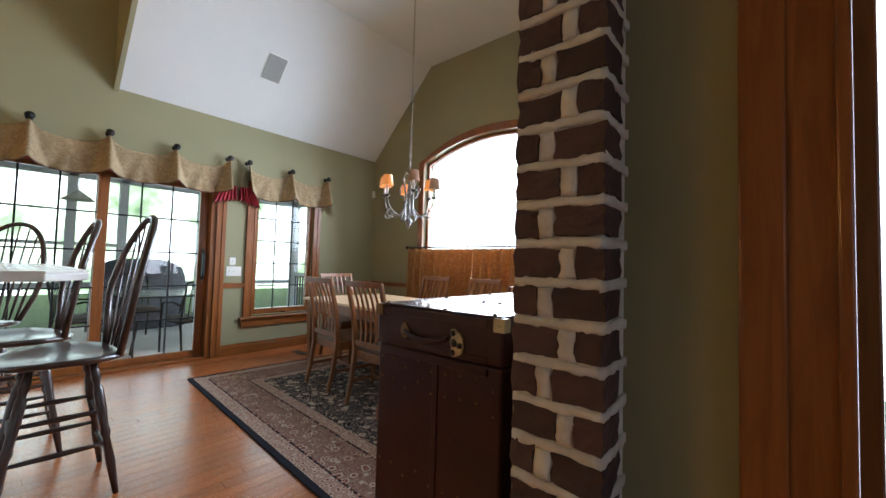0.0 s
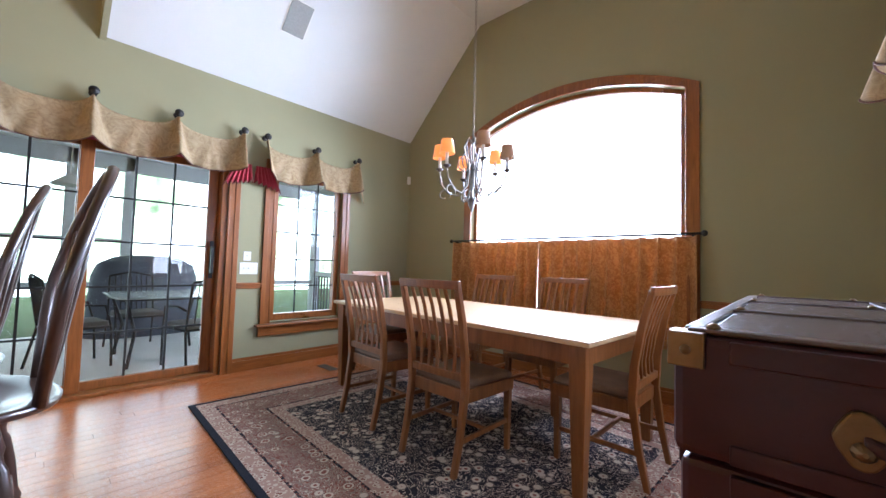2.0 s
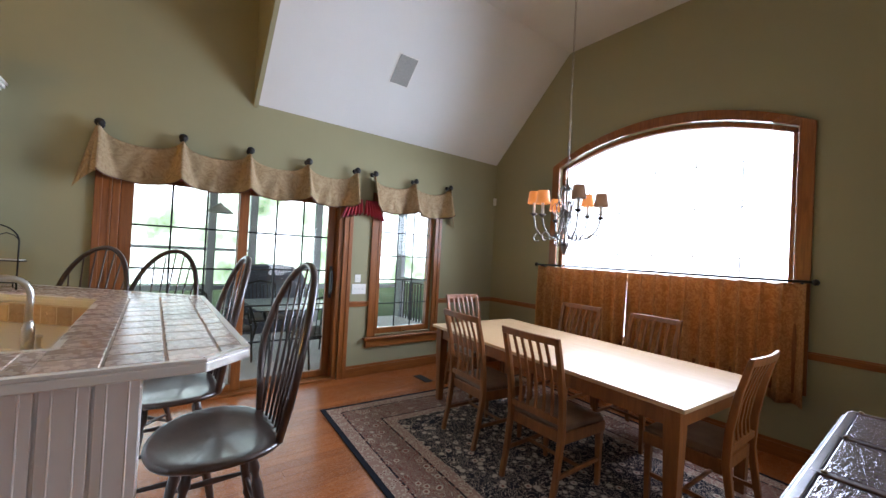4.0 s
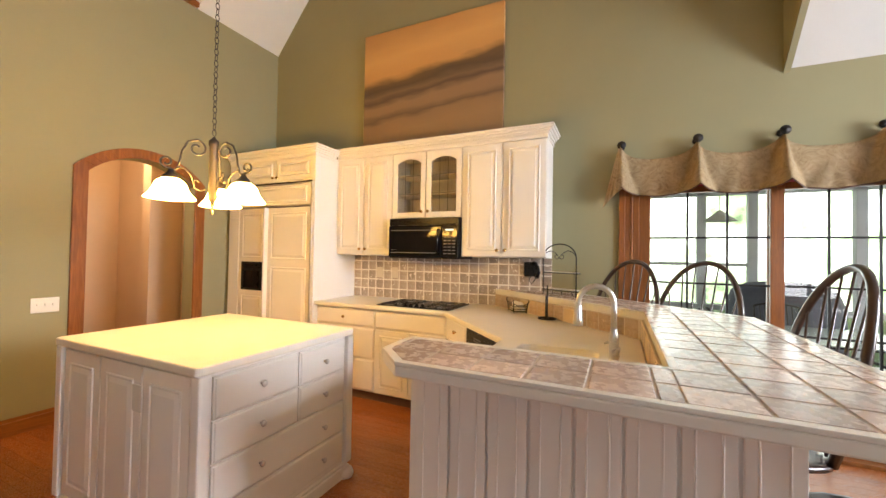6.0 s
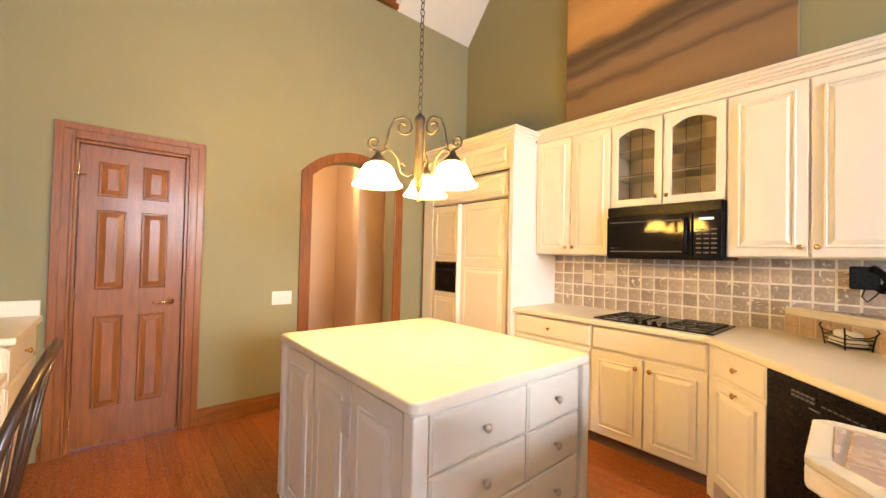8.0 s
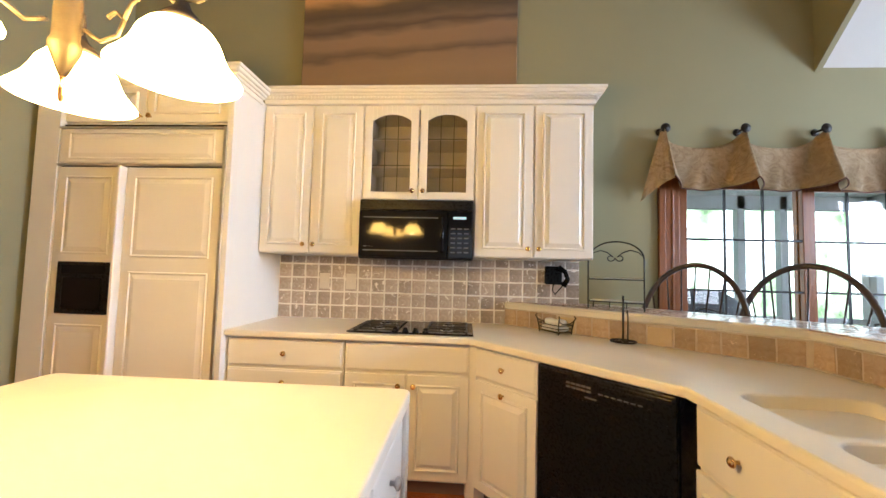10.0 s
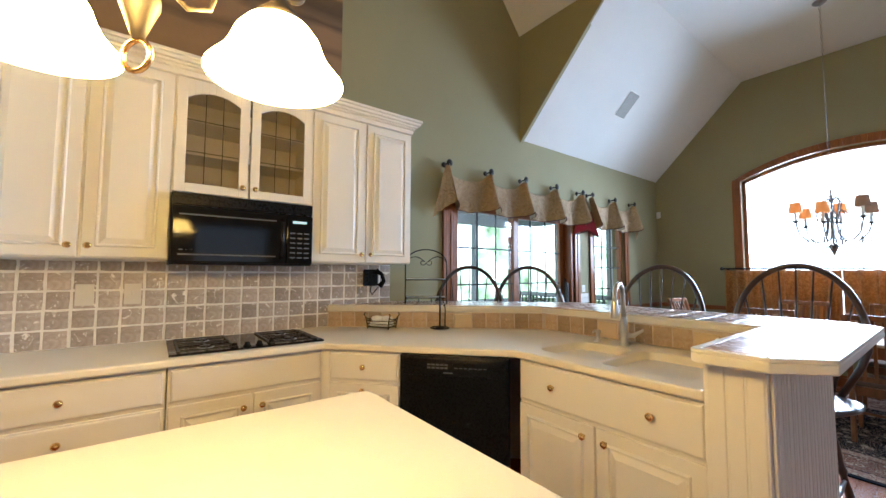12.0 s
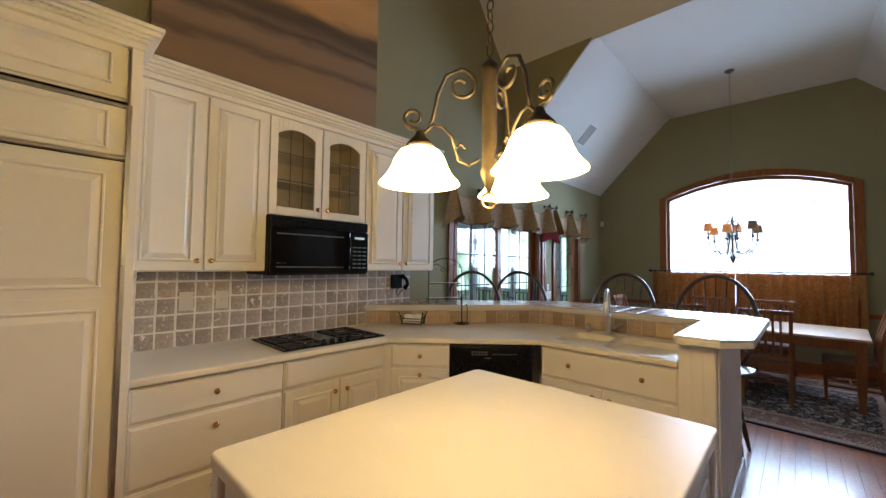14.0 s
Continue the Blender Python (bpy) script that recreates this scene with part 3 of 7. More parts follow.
def dishwasher(m):
    w = 0.60
    e = thing("dishwasher", m, "black built-in dishwasher with a control strip", "dishwasher")
    Build().box(0, w, -0.57, 0, 0.0, 0.868).done("body", BLACKMAT, e)
    Build().box(0.004, w - 0.004, -0.597, -0.571, 0.115, 0.865).done("door", BLACKMAT, e, 0.006)
    b = Build().prism([(-0.59, 0.755), (-0.5985, 0.755), (-0.5985, 0.85), (-0.59, 0.85)], 0.02, w - 0.02, "x")
    b.done("control_panel", BLACKMAT, e, 0.003)
    b = Build().box(0.30, 0.52, -0.6035, -0.5995, 0.795, 0.835)
    b.done("grip", BLACKMAT, e, 0.004)
    b = Build()
    for i in range(5):
        for k in range(2):
            b.box(0.16 + 0.024 * i, 0.178 + 0.024 * i, -0.6035, -0.598, 0.795 + 0.017 * k, 0.803 + 0.017 * k)
    for i in range(7):
        b.box(0.31 + 0.026 * i, 0.328 + 0.026 * i, -0.606, -0.603, 0.80, 0.805)
    b.box(0.25, 0.30, -0.606, -0.6, 0.772, 0.777).box(0.27, 0.33, -0.599, -0.5965, 0.20, 0.205)
    tagged(b.done("printed_marks", GREYBTN, e), kind="stuff")
    Build().box(0.01, w - 0.01, -0.53, -0.50, 0, 0.11).done("toe_kick", BLACKMAT, e)
    return e


p = on_diagonal(0.455, 0.58)
dishwasher(pose(p[0], p[1], 0, 0, 0, ANG))
base_cabinet(pose(1.43, -4.36, 0), 0.855, [(0, 1, 0.665, 0.862)], [(0, 0.5, 0.115, 0.65), (0.5, 1, 0.115, 0.65)], [(0.25, 0.77), (0.78, 0.77), (0.44, 0.60), (0.56, 0.60)])


def filled(outer, holes, z0, z1):
    """A slab with holes through it."""
    bl = Build()
    bm = bl.bm
    edges = []
    for loop in [outer] + holes:
        vs = [bm.verts.new((p[0], p[1], z1)) for p in loop]
        edges += [bm.edges.new((vs[i], vs[(i + 1) % len(vs)])) for i in range(len(vs))]
    out = bmesh.ops.triangle_fill(bm, use_beauty=True, edges=edges)
    faces = [g for g in out["geom"] if isinstance(g, bmesh.types.BMFace)]
    ext = bmesh.ops.extrude_face_region(bm, geom=faces)
    for g in ext["geom"]:
        if isinstance(g, bmesh.types.BMVert):
            g.co.z = z0
    return bl


def round_rect(x0, x1, y0, y1, r, n=5):
    pts = []
    for cx, cy, a in ((x1 - r, y1 - r, 0), (x0 + r, y1 - r, 90), (x0 + r, y0 + r, 180), (x1 - r, y0 + r, 270)):
        pts += arc(cx, cy, r, a, a + 90, n)
    return pts


CT0, CT1 = 0.876, 0.914
e = thing("countertop", pose(0, 0, 0), "cream solid-surface countertop with a moulded double sink", "countertop")
outline = [(0.003, CY0), (0.645, CY0), (0.645, -5.715), (1.435, -4.99), (2.285, -4.99), (2.285, -4.262), (1.06, -4.262), (0.003, -5.44)]
bowls = [(1.475, 1.795, -4.86, -4.47), (1.835, 2.21, -4.89, -4.43)]
filled(outline, [round_rect(*q, 0.06) for q in bowls], CT0, CT1).done("slab", TOP, e, 0.010, seg=3)
for q in bowls:
    loops = []
    for i, z in ((0.0, CT1 - 0.006), (0.004, CT1 - 0.03), (0.012, CT1 - 0.13), (0.03, CT1 - 0.16), (0.08, CT1 - 0.172)):
        loops.append([(x, y, z) for x, y in round_rect(q[0] + i, q[1] - i, q[2] + i, q[3] - i, 0.06)])
    Build().rings(loops, False, True).done("bowl", TOP, e, 0, True)
    cx, cy = (q[0] + q[1]) / 2, (q[2] + q[3]) / 2
    Build().lathe([(0.04, CT1 - 0.171), (0.042, CT1 - 0.168), (0.02, CT1 - 0.169)], cx, cy).done("drain", STEEL, e, 0, True)
Build().box(0.003, 0.645, CY0, CY0 + 0.001, CT0 + 0.001, CT1 - 0.001).done("edge", TOP, e)


def faucet(x, y, z):
    e = thing("faucet", pose(x, y, z, 0, 0, 12), "brushed nickel gooseneck kitchen faucet with pull-down spray", "faucet")
    Build().lathe([(0.030, 0), (0.030, 0.008), (0.022, 0.014), (0.019, 0.05), (0.021, 0.07), (0.021, 0.13), (0.016, 0.15), (0.014, 0.16)], n=16).done("base", STEEL, e, 0, True)
    pts = [(0, 0, 0.15), (0, 0, 0.25)] + [(0, -0.075 + 0.075 * math.cos(radians(a)), 0.27 + 0.075 * math.sin(radians(a))) for a in range(0, 181, 18)] + [(0, -0.152, 0.25)]
    Build().tube(pts, 0.0125, 12).done("neck", STEEL, e, 0, True)
    Build().lathe([(0.014, 0.262), (0.017, 0.25), (0.021, 0.19), (0.023, 0.17), (0.020, 0.165)], 0, -0.152, 14).done("spray_head", STEEL, e, 0, True)
    Build().tube([(0.018, 0, 0.06), (0.05, 0, 0.062), (0.085, 0.0, 0.085), (0.10, 0.0, 0.095)], [0.014, 0.012, 0.008, 0.007], 10).done("lever", STEEL, e, 0, True)


faucet(1.705, -4.40, CT1)
e = thing("soap_pump", pose(1.545, -4.395, CT1), "brushed nickel soap pump beside the sink", "soap pump")
Build().lathe([(0.020, 0), (0.020, 0.005), (0.011, 0.012), (0.011, 0.05), (0.016, 0.055), (0.016, 0.066), (0.006, 0.07)], n=12).tube([(0, 0, 0.062), (0, -0.03, 0.066), (0, -0.05, 0.058)], 0.006).done("pump", STEEL, e, 0, True)
e = thing("water_tap", pose(2.13, -4.31, CT1), "small white filtered water tap", "tap")
Build().lathe([(0.012, 0), (0.012, 0.01), (0.008, 0.012), (0.007, 0.05)], n=10).tube([(0, 0, 0.05)] + [(0, -0.03 + 0.03 * math.cos(radians(a)), 0.06 + 0.03 * math.sin(radians(a))) for a in range(0, 200, 20)], 0.006).done("spout", RIM, e, 0, True)


def cooktop(x0, x1, y0, y1, z):
    e = thing("cooktop", pose(0, 0, z), "black gas cooktop with iron grates", "cooktop")
    Build().box(x0, x1, y0, y1, 0.0005, 0.011).done("plate", BLACK, e, 0.004)
    for cx in (x0 + 0.14, x1 - 0.13):
        for cy in (y0 + 0.16, y1 - 0.16):
            b = Build()
            for s in (-0.11, 0, 0.11):
                b.box(cx - 0.105, cx + 0.105, cy + s * 1.1 - 0.005, cy + s * 1.1 + 0.005, 0.014, 0.020)
            for s in (-0.1, 0, 0.1):
                b.box(cx + s - 0.005, cx + s + 0.005, cy - 0.126, cy + 0.126, 0.0145, 0.0195)
            for sx in (-0.1, 0.1):
                for sy in (-0.12, 0.12):
                    b.box(cx + sx - 0.006, cx + sx + 0.006, cy + sy - 0.006, cy + sy + 0.006, 0.011, 0.015)
            b.done("grate", BLACKIRON, e, 0.002)
            Build().lathe([(0.036, 0.011), (0.040, 0.0125), (0.033, 0.0145), (0.030, 0.0135)], cx, cy, 18, ends=False).done("burner_ring", STEEL, e, 0, True)
            Build().lathe([(0.029, 0.0112), (0.029, 0.019), (0.024, 0.021), (0.002, 0.0215)], cx, cy, 16).done("burner", BLACKMAT, e, 0, True)
    for k in range(4):
        Build().lathe([(0.019, 0.0112), (0.018, 0.016), (0.014, 0.018), (0.013, 0.032), (0.002, 0.034)], x1 - 0.045, (y0 + y1) / 2 - 0.09 + 0.06 * k, 14).done("knob", BLACK, e, 0, True)


cooktop(0.10, 0.59, -6.43, -5.69, CT1)


# tall refrigerator and its surround
def refrigerator():
    y0, y1 = -8.235, -7.185
    e = thing("refrigerator_surround", pose(0.0, -8.40, 0, 0, 0, 90), "cream cabinet surround over the refrigerator", "cabinet")
    w = 1.26
    Build().box(0.0, 0.155, -0.66, -0.003, 0, 2.40).box(w - 0.04, w, -0.66, -0.003, 0, 2.40).box(0.155, w - 0.04, -0.62, -0.003, 2.13, 2.40).done("body", CAB, e, 0.003)
    for a in (0.165, 0.69):
        d = panel_door(e, a, a + 0.52, 2.145, 2.385, -0.62)
    knob(e, 0.66, -0.64, 2.18)
    knob(e, 0.72, -0.64, 2.18)
    crown(e, [(-0.0, -0.66), (w, -0.66), (w, -0.37)], 2.40)
    f = thing("refrigerator", pose(0.0, y0, 0, 0, 0, 90), "built-in refrigerator with cream panel doors and ice dispenser", "refrigerator")
    w = y1 - y0
    Build().box(0.005, w - 0.01, -0.60, -0.01, 0.02, 2.11).done("body", BLACKMAT, f)
    Build().box(0.0, w, -0.66, -0.61, 1.885, 2.095).done("grille", CAB, f, 0.006)
    b = Build()
    raised_panel(b, 0.06, w - 0.06, 1.905, 2.075, -0.6595, 0.008, 0.02)
    b.done("grille_panel", CAB, f)
    Build().box(-0.006, w + 0.004, -0.668, -0.61, 2.096, 2.108).box(-0.006, w + 0.004, -0.668, -0.61, 1.868, 1.88).box(w - 0.004, w + 0.014, -0.672, -0.60, 0.11, 2.11).done("trim", STEEL, f, 0.002)
    # black strips stand in for the shade in the gaps round the grille
    Build().box(0.0, w, -0.64, -0.61, 1.862, 1.869).box(0.0, w, -0.64, -0.61, 2.108, 2.128).done("shadow_gap", BLACKMAT, f)
    s = 0.43
    for x0, x1, parts in ((0.0, s - 0.012, ((0.13, 0.95), (1.30, 1.84))), (s + 0.012, w - 0.002, ((0.13, 1.27), (1.29, 1.84)))):
        d = Build().box(x0, x1, -0.655, -0.61, 0.115, 1.862).done("door", CAB, f, 0.005)
        for z0, z1 in parts:
            b = Build()
            raised_panel(b, x0 + 0.055, x1 - 0.06, z0 + 0.03, z1 - 0.035, -0.6545, 0.010, 0.026)
            b.done("panel", CAB, d)
        Build().box(x0 + 0.0, x1 - 0.0, -0.659, -0.652, 1.272, 1.284).done("rail", CAB, d)
    Build().box(s - 0.010, s + 0.010, -0.70, -0.61, 0.115, 1.862).done("handle_strip", CAB, f, 0.006)
    d = new("dispenser")
    d.parent = f
    Build().box(0.055, 0.39, -0.668, -0.650, 0.975, 1.285).done("surround", BLACKMAT, d, 0.005)
    Build().box(0.085, 0.36, -0.672, -0.667, 1.215, 1.265).done("controls", BLACK, d, 0.002)
    Build().box(0.10, 0.345, -0.674, -0.6675, 1.0, 1.19).done("recess", BLACK, d, 0.01)
    Build().box(0.02, w - 0.02, -0.62, -0.6, 0.02, 0.11).done("toe_grille", BLACKMAT, f)


def crown(parent, path, z, name="crown"):
    """Stepped crown moulding, along a line of fronts (x, y), out towards -y and +x."""
    b = Build()
    (x0, ya), (x1, _), (_, yb) = path
    for i, (o, h0, h1) in enumerate(((0.010, -0.03, 0.0), (0.020, 0.0, 0.018), (0.034, 0.018, 0.034), (0.052, 0.034, 0.055), (0.064, 0.055, 0.075))):
        b.box(x0, x1 + o, ya - o, yb, z + h0, z + h1)
    b.done(name, CAB, parent, 0.004)
    b = Build()
    k = x0 + 0.01
    while k < x1 + 0.01:
        b.box(k, k + 0.012, ya - 0.029, ya - 0.009, z + 0.003, z + 0.016)
        k += 0.024
    b.done("dentils", CAB, parent)


refrigerator()


def glass_door(parent, x0, x1, z0, z1, y):
    """A frame with an arched top rail and leaded glass."""
    fr = 0.05
    top = arch_pts(x0 + fr, x1 - fr, z1 - 0.105, 0.045, 8)
    b = Build().box(x0, x0 + fr, y - 0.019, y, z0, z1).box(x1 - fr, x1, y - 0.019, y, z0, z1).box(x0 + fr, x1 - fr, y - 0.019, y, z0, z0 + fr)
    for p, q in zip(top, top[1:]):
        b.prism([p, q, (q[0], z1), (p[0], z1)], y - 0.019, y, "y")
    d = b.done("door", CAB, parent, 0.002)
    Build().box(x0 + fr, x1 - fr, y - 0.011, y - 0.008, z0 + fr, z1 - 0.06).done("pane", GLASSD, d)
    b = Build()
    for k in (1, 2):
        xx = x0 + fr + (x1 - x0 - 2 * fr) * k / 3
        b.box(xx - 0.002, xx + 0.002, y - 0.013, y - 0.0115, z0 + fr, z1 - 0.07)
    for k in (1, 2):
        zz = z0 + fr + (z1 - z0 - 2 * fr) * k / 3
        b.box(x0 + fr, x1 - fr, y - 0.0135, y - 0.0118, zz - 0.002, zz + 0.002)
    b.done("leading", IRON, d)


def wall_cabinet(y0, y1, z0, z1, doors=2, glazed=False, label="cream wall cabinet with raised-panel doors"):
    e = thing("wall_cabinet", pose(0.0, y0, 0, 0, 0, 90), label, "cabinet", "wall cabinets")
    w, d = y1 - y0, 0.31
    if glazed:
        Build().box(0, 0.018, -d, -0.003, z0, z1).box(w - 0.018, w, -d, -0.003, z0, z1).box(0.018, w - 0.018, -d, -0.003, z0, z0 + 0.018).box(0.018, w - 0.018, -d, -0.003, z1 - 0.06, z1).box(0.018, w - 0.018, -0.012, -0.004, z0 + 0.018, z1 - 0.06).done("body", CAB, e, 0.002)
        for zz in (z0 + 0.23, z0 + 0.42):
            Build().box(0.018, w - 0.018, -0.27, -0.013, zz, zz + 0.018).done("shelf", CAB, e)
    else:
        Build().box(0, w, -d, -0.003, z0, z1).done("body", CAB, e, 0.003)
    for k in range(doors):
        x0, x1 = w * k / doors + 0.008, w * (k + 1) / doors - 0.004
        (glass_door if glazed else panel_door)(e, x0, x1, z0 + 0.006, z1 - 0.035, -d)
    knob(e, w / 2 - 0.035, -d - 0.019, z0 + 0.06)
    knob(e, w / 2 + 0.035, -d - 0.019, z0 + 0.06)
    return e


UZ0, UZ1 = 1.38, 2.42
UC = (-7.14, -6.445, -5.70, -4.935)
wall_cabinet(UC[0], UC[1], UZ0, UZ1)
wall_cabinet(UC[1], UC[2], 1.745, UZ1, glazed=True, label="cream wall cabinet with arched leaded-glass doors")
wall_cabinet(UC[2], UC[3], UZ0, UZ1)
e = thing("cabinet_crown", pose(0, UC[0], 0, 0, 0, 90), "cream crown moulding with dentils along the wall cabinets", "moulding")
crown(e, [(0.0, -0.33), (UC[3] - UC[0], -0.33), (0, -0.003)], UZ1)


def microwave():
    w = UC[2] - UC[1] - 0.006
    e = thing("microwave", pose(0.0, UC[1] + 0.003, 0, 0, 0, 90), "black over-the-range microwave oven", "microwave")
    Build().box(0, w, -0.36, -0.003, 1.355, 1.742).done("body", BLACKMAT, e, 0.006)
    Build().box(0.004, w * 0.78, -0.392, -0.361, 1.365, 1.665).done("door", BLACK, e, 0.008)
    b = Build().box(0.055, w * 0.66, -0.3945, -0.392, 1.42, 1.60)
    b.done("window", BLACK, e)
    b = Build()
    for s, q in (((0.035, w * 0.70), (1.405, 1.412)), ((0.035, w * 0.70), (1.618, 1.625))):
        b.box(s[0], s[1], -0.396, -0.392, q[0], q[1])
    b.done("trim_line", GREYBTN, e)
    Build().tube([(w * 0.74, -0.39, 1.40), (w * 0.74, -0.42, 1.42), (w * 0.74, -0.42, 1.61), (w * 0.74, -0.39, 1.63)], 0.011).done("handle", BLACK, e, 0, True)
    Build().box(w * 0.785, w - 0.004, -0.39, -0.361, 1.365, 1.665).done("control_panel", BLACK, e, 0.006)
    Build().box(0.004, w - 0.004, -0.38, -0.361, 1.672, 1.738).done("vent", BLACKMAT, e, 0.004)
    b = Build()
    for r in range(6):
        for c in range(3):
            b.box(w * 0.81 + 0.042 * c, w * 0.81 + 0.03 + 0.042 * c, -0.3915, -0.389, 1.40 + 0.03 * r, 1.408 + 0.03 * r)
    tagged(b.done("buttons", GREYBTN, e), kind="stuff")
    Build().box(w * 0.83, w * 0.94, -0.392, -0.389, 1.615, 1.63).done("clock", glow("clock_glow", (0.6, 0.9, 0.95), 0.5), e)
    Build().box(0.04, 0.10, -0.3945, -0.391, 1.43, 1.437).done("badge", GREYBTN, e)


microwave()


# island
def island():
    x0, x1, y0, y1 = 1.625, 2.55, -7.06, -5.93
    e = thing("kitchen_island", pose(0, 0, 0), "white kitchen island with drawers and a cream top", "island")
    Build().box(x0, x1, y0, y1, 0.09, 0.876).done("body", CAB, e, 0.004)
    Build().box(x0 - 0.02, x1 + 0.02, y0 - 0.02, y1 + 0.02, 0.0, 0.07).box(x0 - 0.012, x1 + 0.012, y0 - 0.012, y1 + 0.012, 0.07, 0.09).done("plinth", CAB, e, 0.006)
    for cx, cy in ((x0, y0), (x1, y0), (x0, y1), (x1, y1)):
        b = Build().box(cx - 0.028, cx + 0.028, cy - 0.028, cy + 0.028, 0.09, 0.874)
        b.done("corner_post", CAB, e, 0.008)
        Build().lathe([(0.05, 0), (0.055, 0.02), (0.045, 0.045), (0.03, 0.05)], cx, cy, 12).done("foot", CAB, e, 0, True)
    Build().prism(round_rect(1.59, 2.585, -7.095, -5.90, 0.03), 0.877, 0.916).done("top", TOP, e, 0.008, seg=3)
    f = new("north_fronts")
    f.parent = e
    f.matrix_basis = pose(x1 - 0.04, y1, 0, 0, 0, 180)
    w = x1 - x0 - 0.08
    z = (0.12, 0.30, 0.49, 0.675, 0.862)
    for a, c, k in ((0, 1, 0), (0, 1, 1), (0, 0.56, 2), (0.56, 1, 2), (0, 0.56, 3), (0.56, 1, 3)):
        drawer_front(f, a * w + 0.004, c * w - 0.004, z[k] + 0.004, z[k + 1] - 0.004, 0)
        if k > 1:
            knob(f, (a + c) / 2 * w, -0.019, (z[k] + z[k + 1]) / 2, STEEL)
        else:
            knob(f, 0.28 * w, -0.019, (z[k] + z[k + 1]) / 2, STEEL)
            knob(f, 0.78 * w, -0.019, (z[k] + z[k + 1]) / 2, STEEL)
    for name, m, w in (("east_fronts", pose(x1, y0 + 0.04, 0, 0, 0, 90), y1 - y0 - 0.08), ("west_fronts", pose(x0, y1 - 0.04, 0, 0, 0, -90), y1 - y0 - 0.08), ("south_fronts", pose(x0 + 0.04, y0, 0), x1 - x0 - 0.08)):
        f = new(name)
        f.parent = e
        f.matrix_basis = m
        for k in range(3):
            b = Build().box(w * k / 3 + 0.006, w * (k + 1) / 3 - 0.006, -0.016, 0, 0.115, 0.862)
            raised_panel(b, w * k / 3 + 0.06, w * (k + 1) / 3 - 0.06, 0.17, 0.80, -0.0155, 0.008, 0.022)
            b.done("panel", CAB, f, 0.002)
        if name == "east_fronts":
            Build().box(w * 0.61, w * 0.68, -0.024, -0.016, 0.66, 0.78).done("outlet_plate", WHITEP, f, 0.003)


island()


# raised bar
BT = 1.075
RIM_OUT = [(0.004, -5.47), (1.03, -4.245), (2.285, -4.25), (2.285, -5.085), (2.305, -5.105), (2.49, -5.095), (2.615, -4.97), (2.625, -3.84), (2.50, -3.69), (0.95, -3.70), (0.004, -4.74)]
e = thing("breakfast_bar", pose(0, 0, 0), "raised breakfast bar with stone tile top and white rim", "bar counter")
b = Build().prism([(0.004, -5.45), (1.05, -4.22), (0.96, -4.09), (0.004, -5.2)], 0, 1.03).prism([(0.93, -4.09), (1.03, -4.245), (2.2, -4.245), (2.2, -4.09)], 0, 1.03)
b.box(2.29, 2.46, -5.0, -4.0, 0, 1.03).box(2.2, 2.29, -4.26, -4.09, 0, 1.03)
b.done("knee_wall", CAB, e, 0.003)
# bead boards on the end, and on the north face
b = Build()
for k in range(8):
    y = -4.98 + 0.98 * k / 8
    b.box(2.461, 2.471, y + 0.004, y + 0.1185, 0.12, 1.028)
    b.box(2.461, 2.474, y + 0.030, y + 0.036, 0.12, 1.028)
    b.box(2.461, 2.474, y + 0.085, y + 0.091, 0.12, 1.028)
b.done("bead_board", CAB, e, 0.003)
Build().box(2.285, 2.485, -5.02, -3.98, 0, 0.11).done("plinth", CAB, e, 0.008)
b = Build()
for x in (2.305, 2.357, 2.409):
    b.box(x, x + 0.045, -5.004, -5.0, 0.12, 1.02)
b.done("pilaster", CAB, e, 0.004)
outer_bm = Build().prism(RIM_OUT, 1.03, BT - 0.012)
outer_bm.done("rim", RIM, e, 0.006)


def inset(poly, d):
    n, out = len(poly), []
    for i in range(n):
        p0, p1, p2 = Vector(poly[i - 1]), Vector(poly[i]), Vector(poly[(i + 1) % n])
        a, c = (p1 - p0).normalized(), (p2 - p1).normalized()
        na, nc = Vector((-a.y, a.x)), Vector((-c.y, c.x))
        bis = (na + nc).normalized()
        out.append(tuple(p1 + bis * (d / max(bis.dot(na), 0.3))))
    return out


area = sum(p[0] * q[1] - q[0] * p[1] for p, q in zip(RIM_OUT, RIM_OUT[1:] + RIM_OUT[:1]))
RIM_IN = inset(RIM_OUT, 0.028 if area > 0 else -0.028)
n = len(RIM_OUT)
b = Build()
lo, hi = BT - 0.012, BT
for i in range(n):
    j = (i + 1) % n
    b.prism([RIM_OUT[i], RIM_OUT[j], RIM_IN[j], RIM_IN[i]], lo, hi)
b.done("rim_lip", RIM, e, 0.004)
Build().prism(RIM_IN, BT - 0.011, BT - 0.0018).done("grout_bed", GROUTB, e)
BAR = e


# ---- pendant over the island ----
FROST = mat("frosted_glass_inside", (0.80, 0.78, 0.74), None, 8, 0.6, bump=0.05)
SHADE = glow("frosted_glass_lit", (1.0, 0.56, 0.10), 160.0)


def spiral(cx, cz, r0, r1, a0, a1, n=16):
    return [(cx + (r0 + (r1 - r0) * i / n) * math.cos(radians(a0 + (a1 - a0) * i / n)), 0, cz + (r0 + (r1 - r0) * i / n) * math.sin(radians(a0 + (a1 - a0) * i / n))) for i in range(n + 1)]


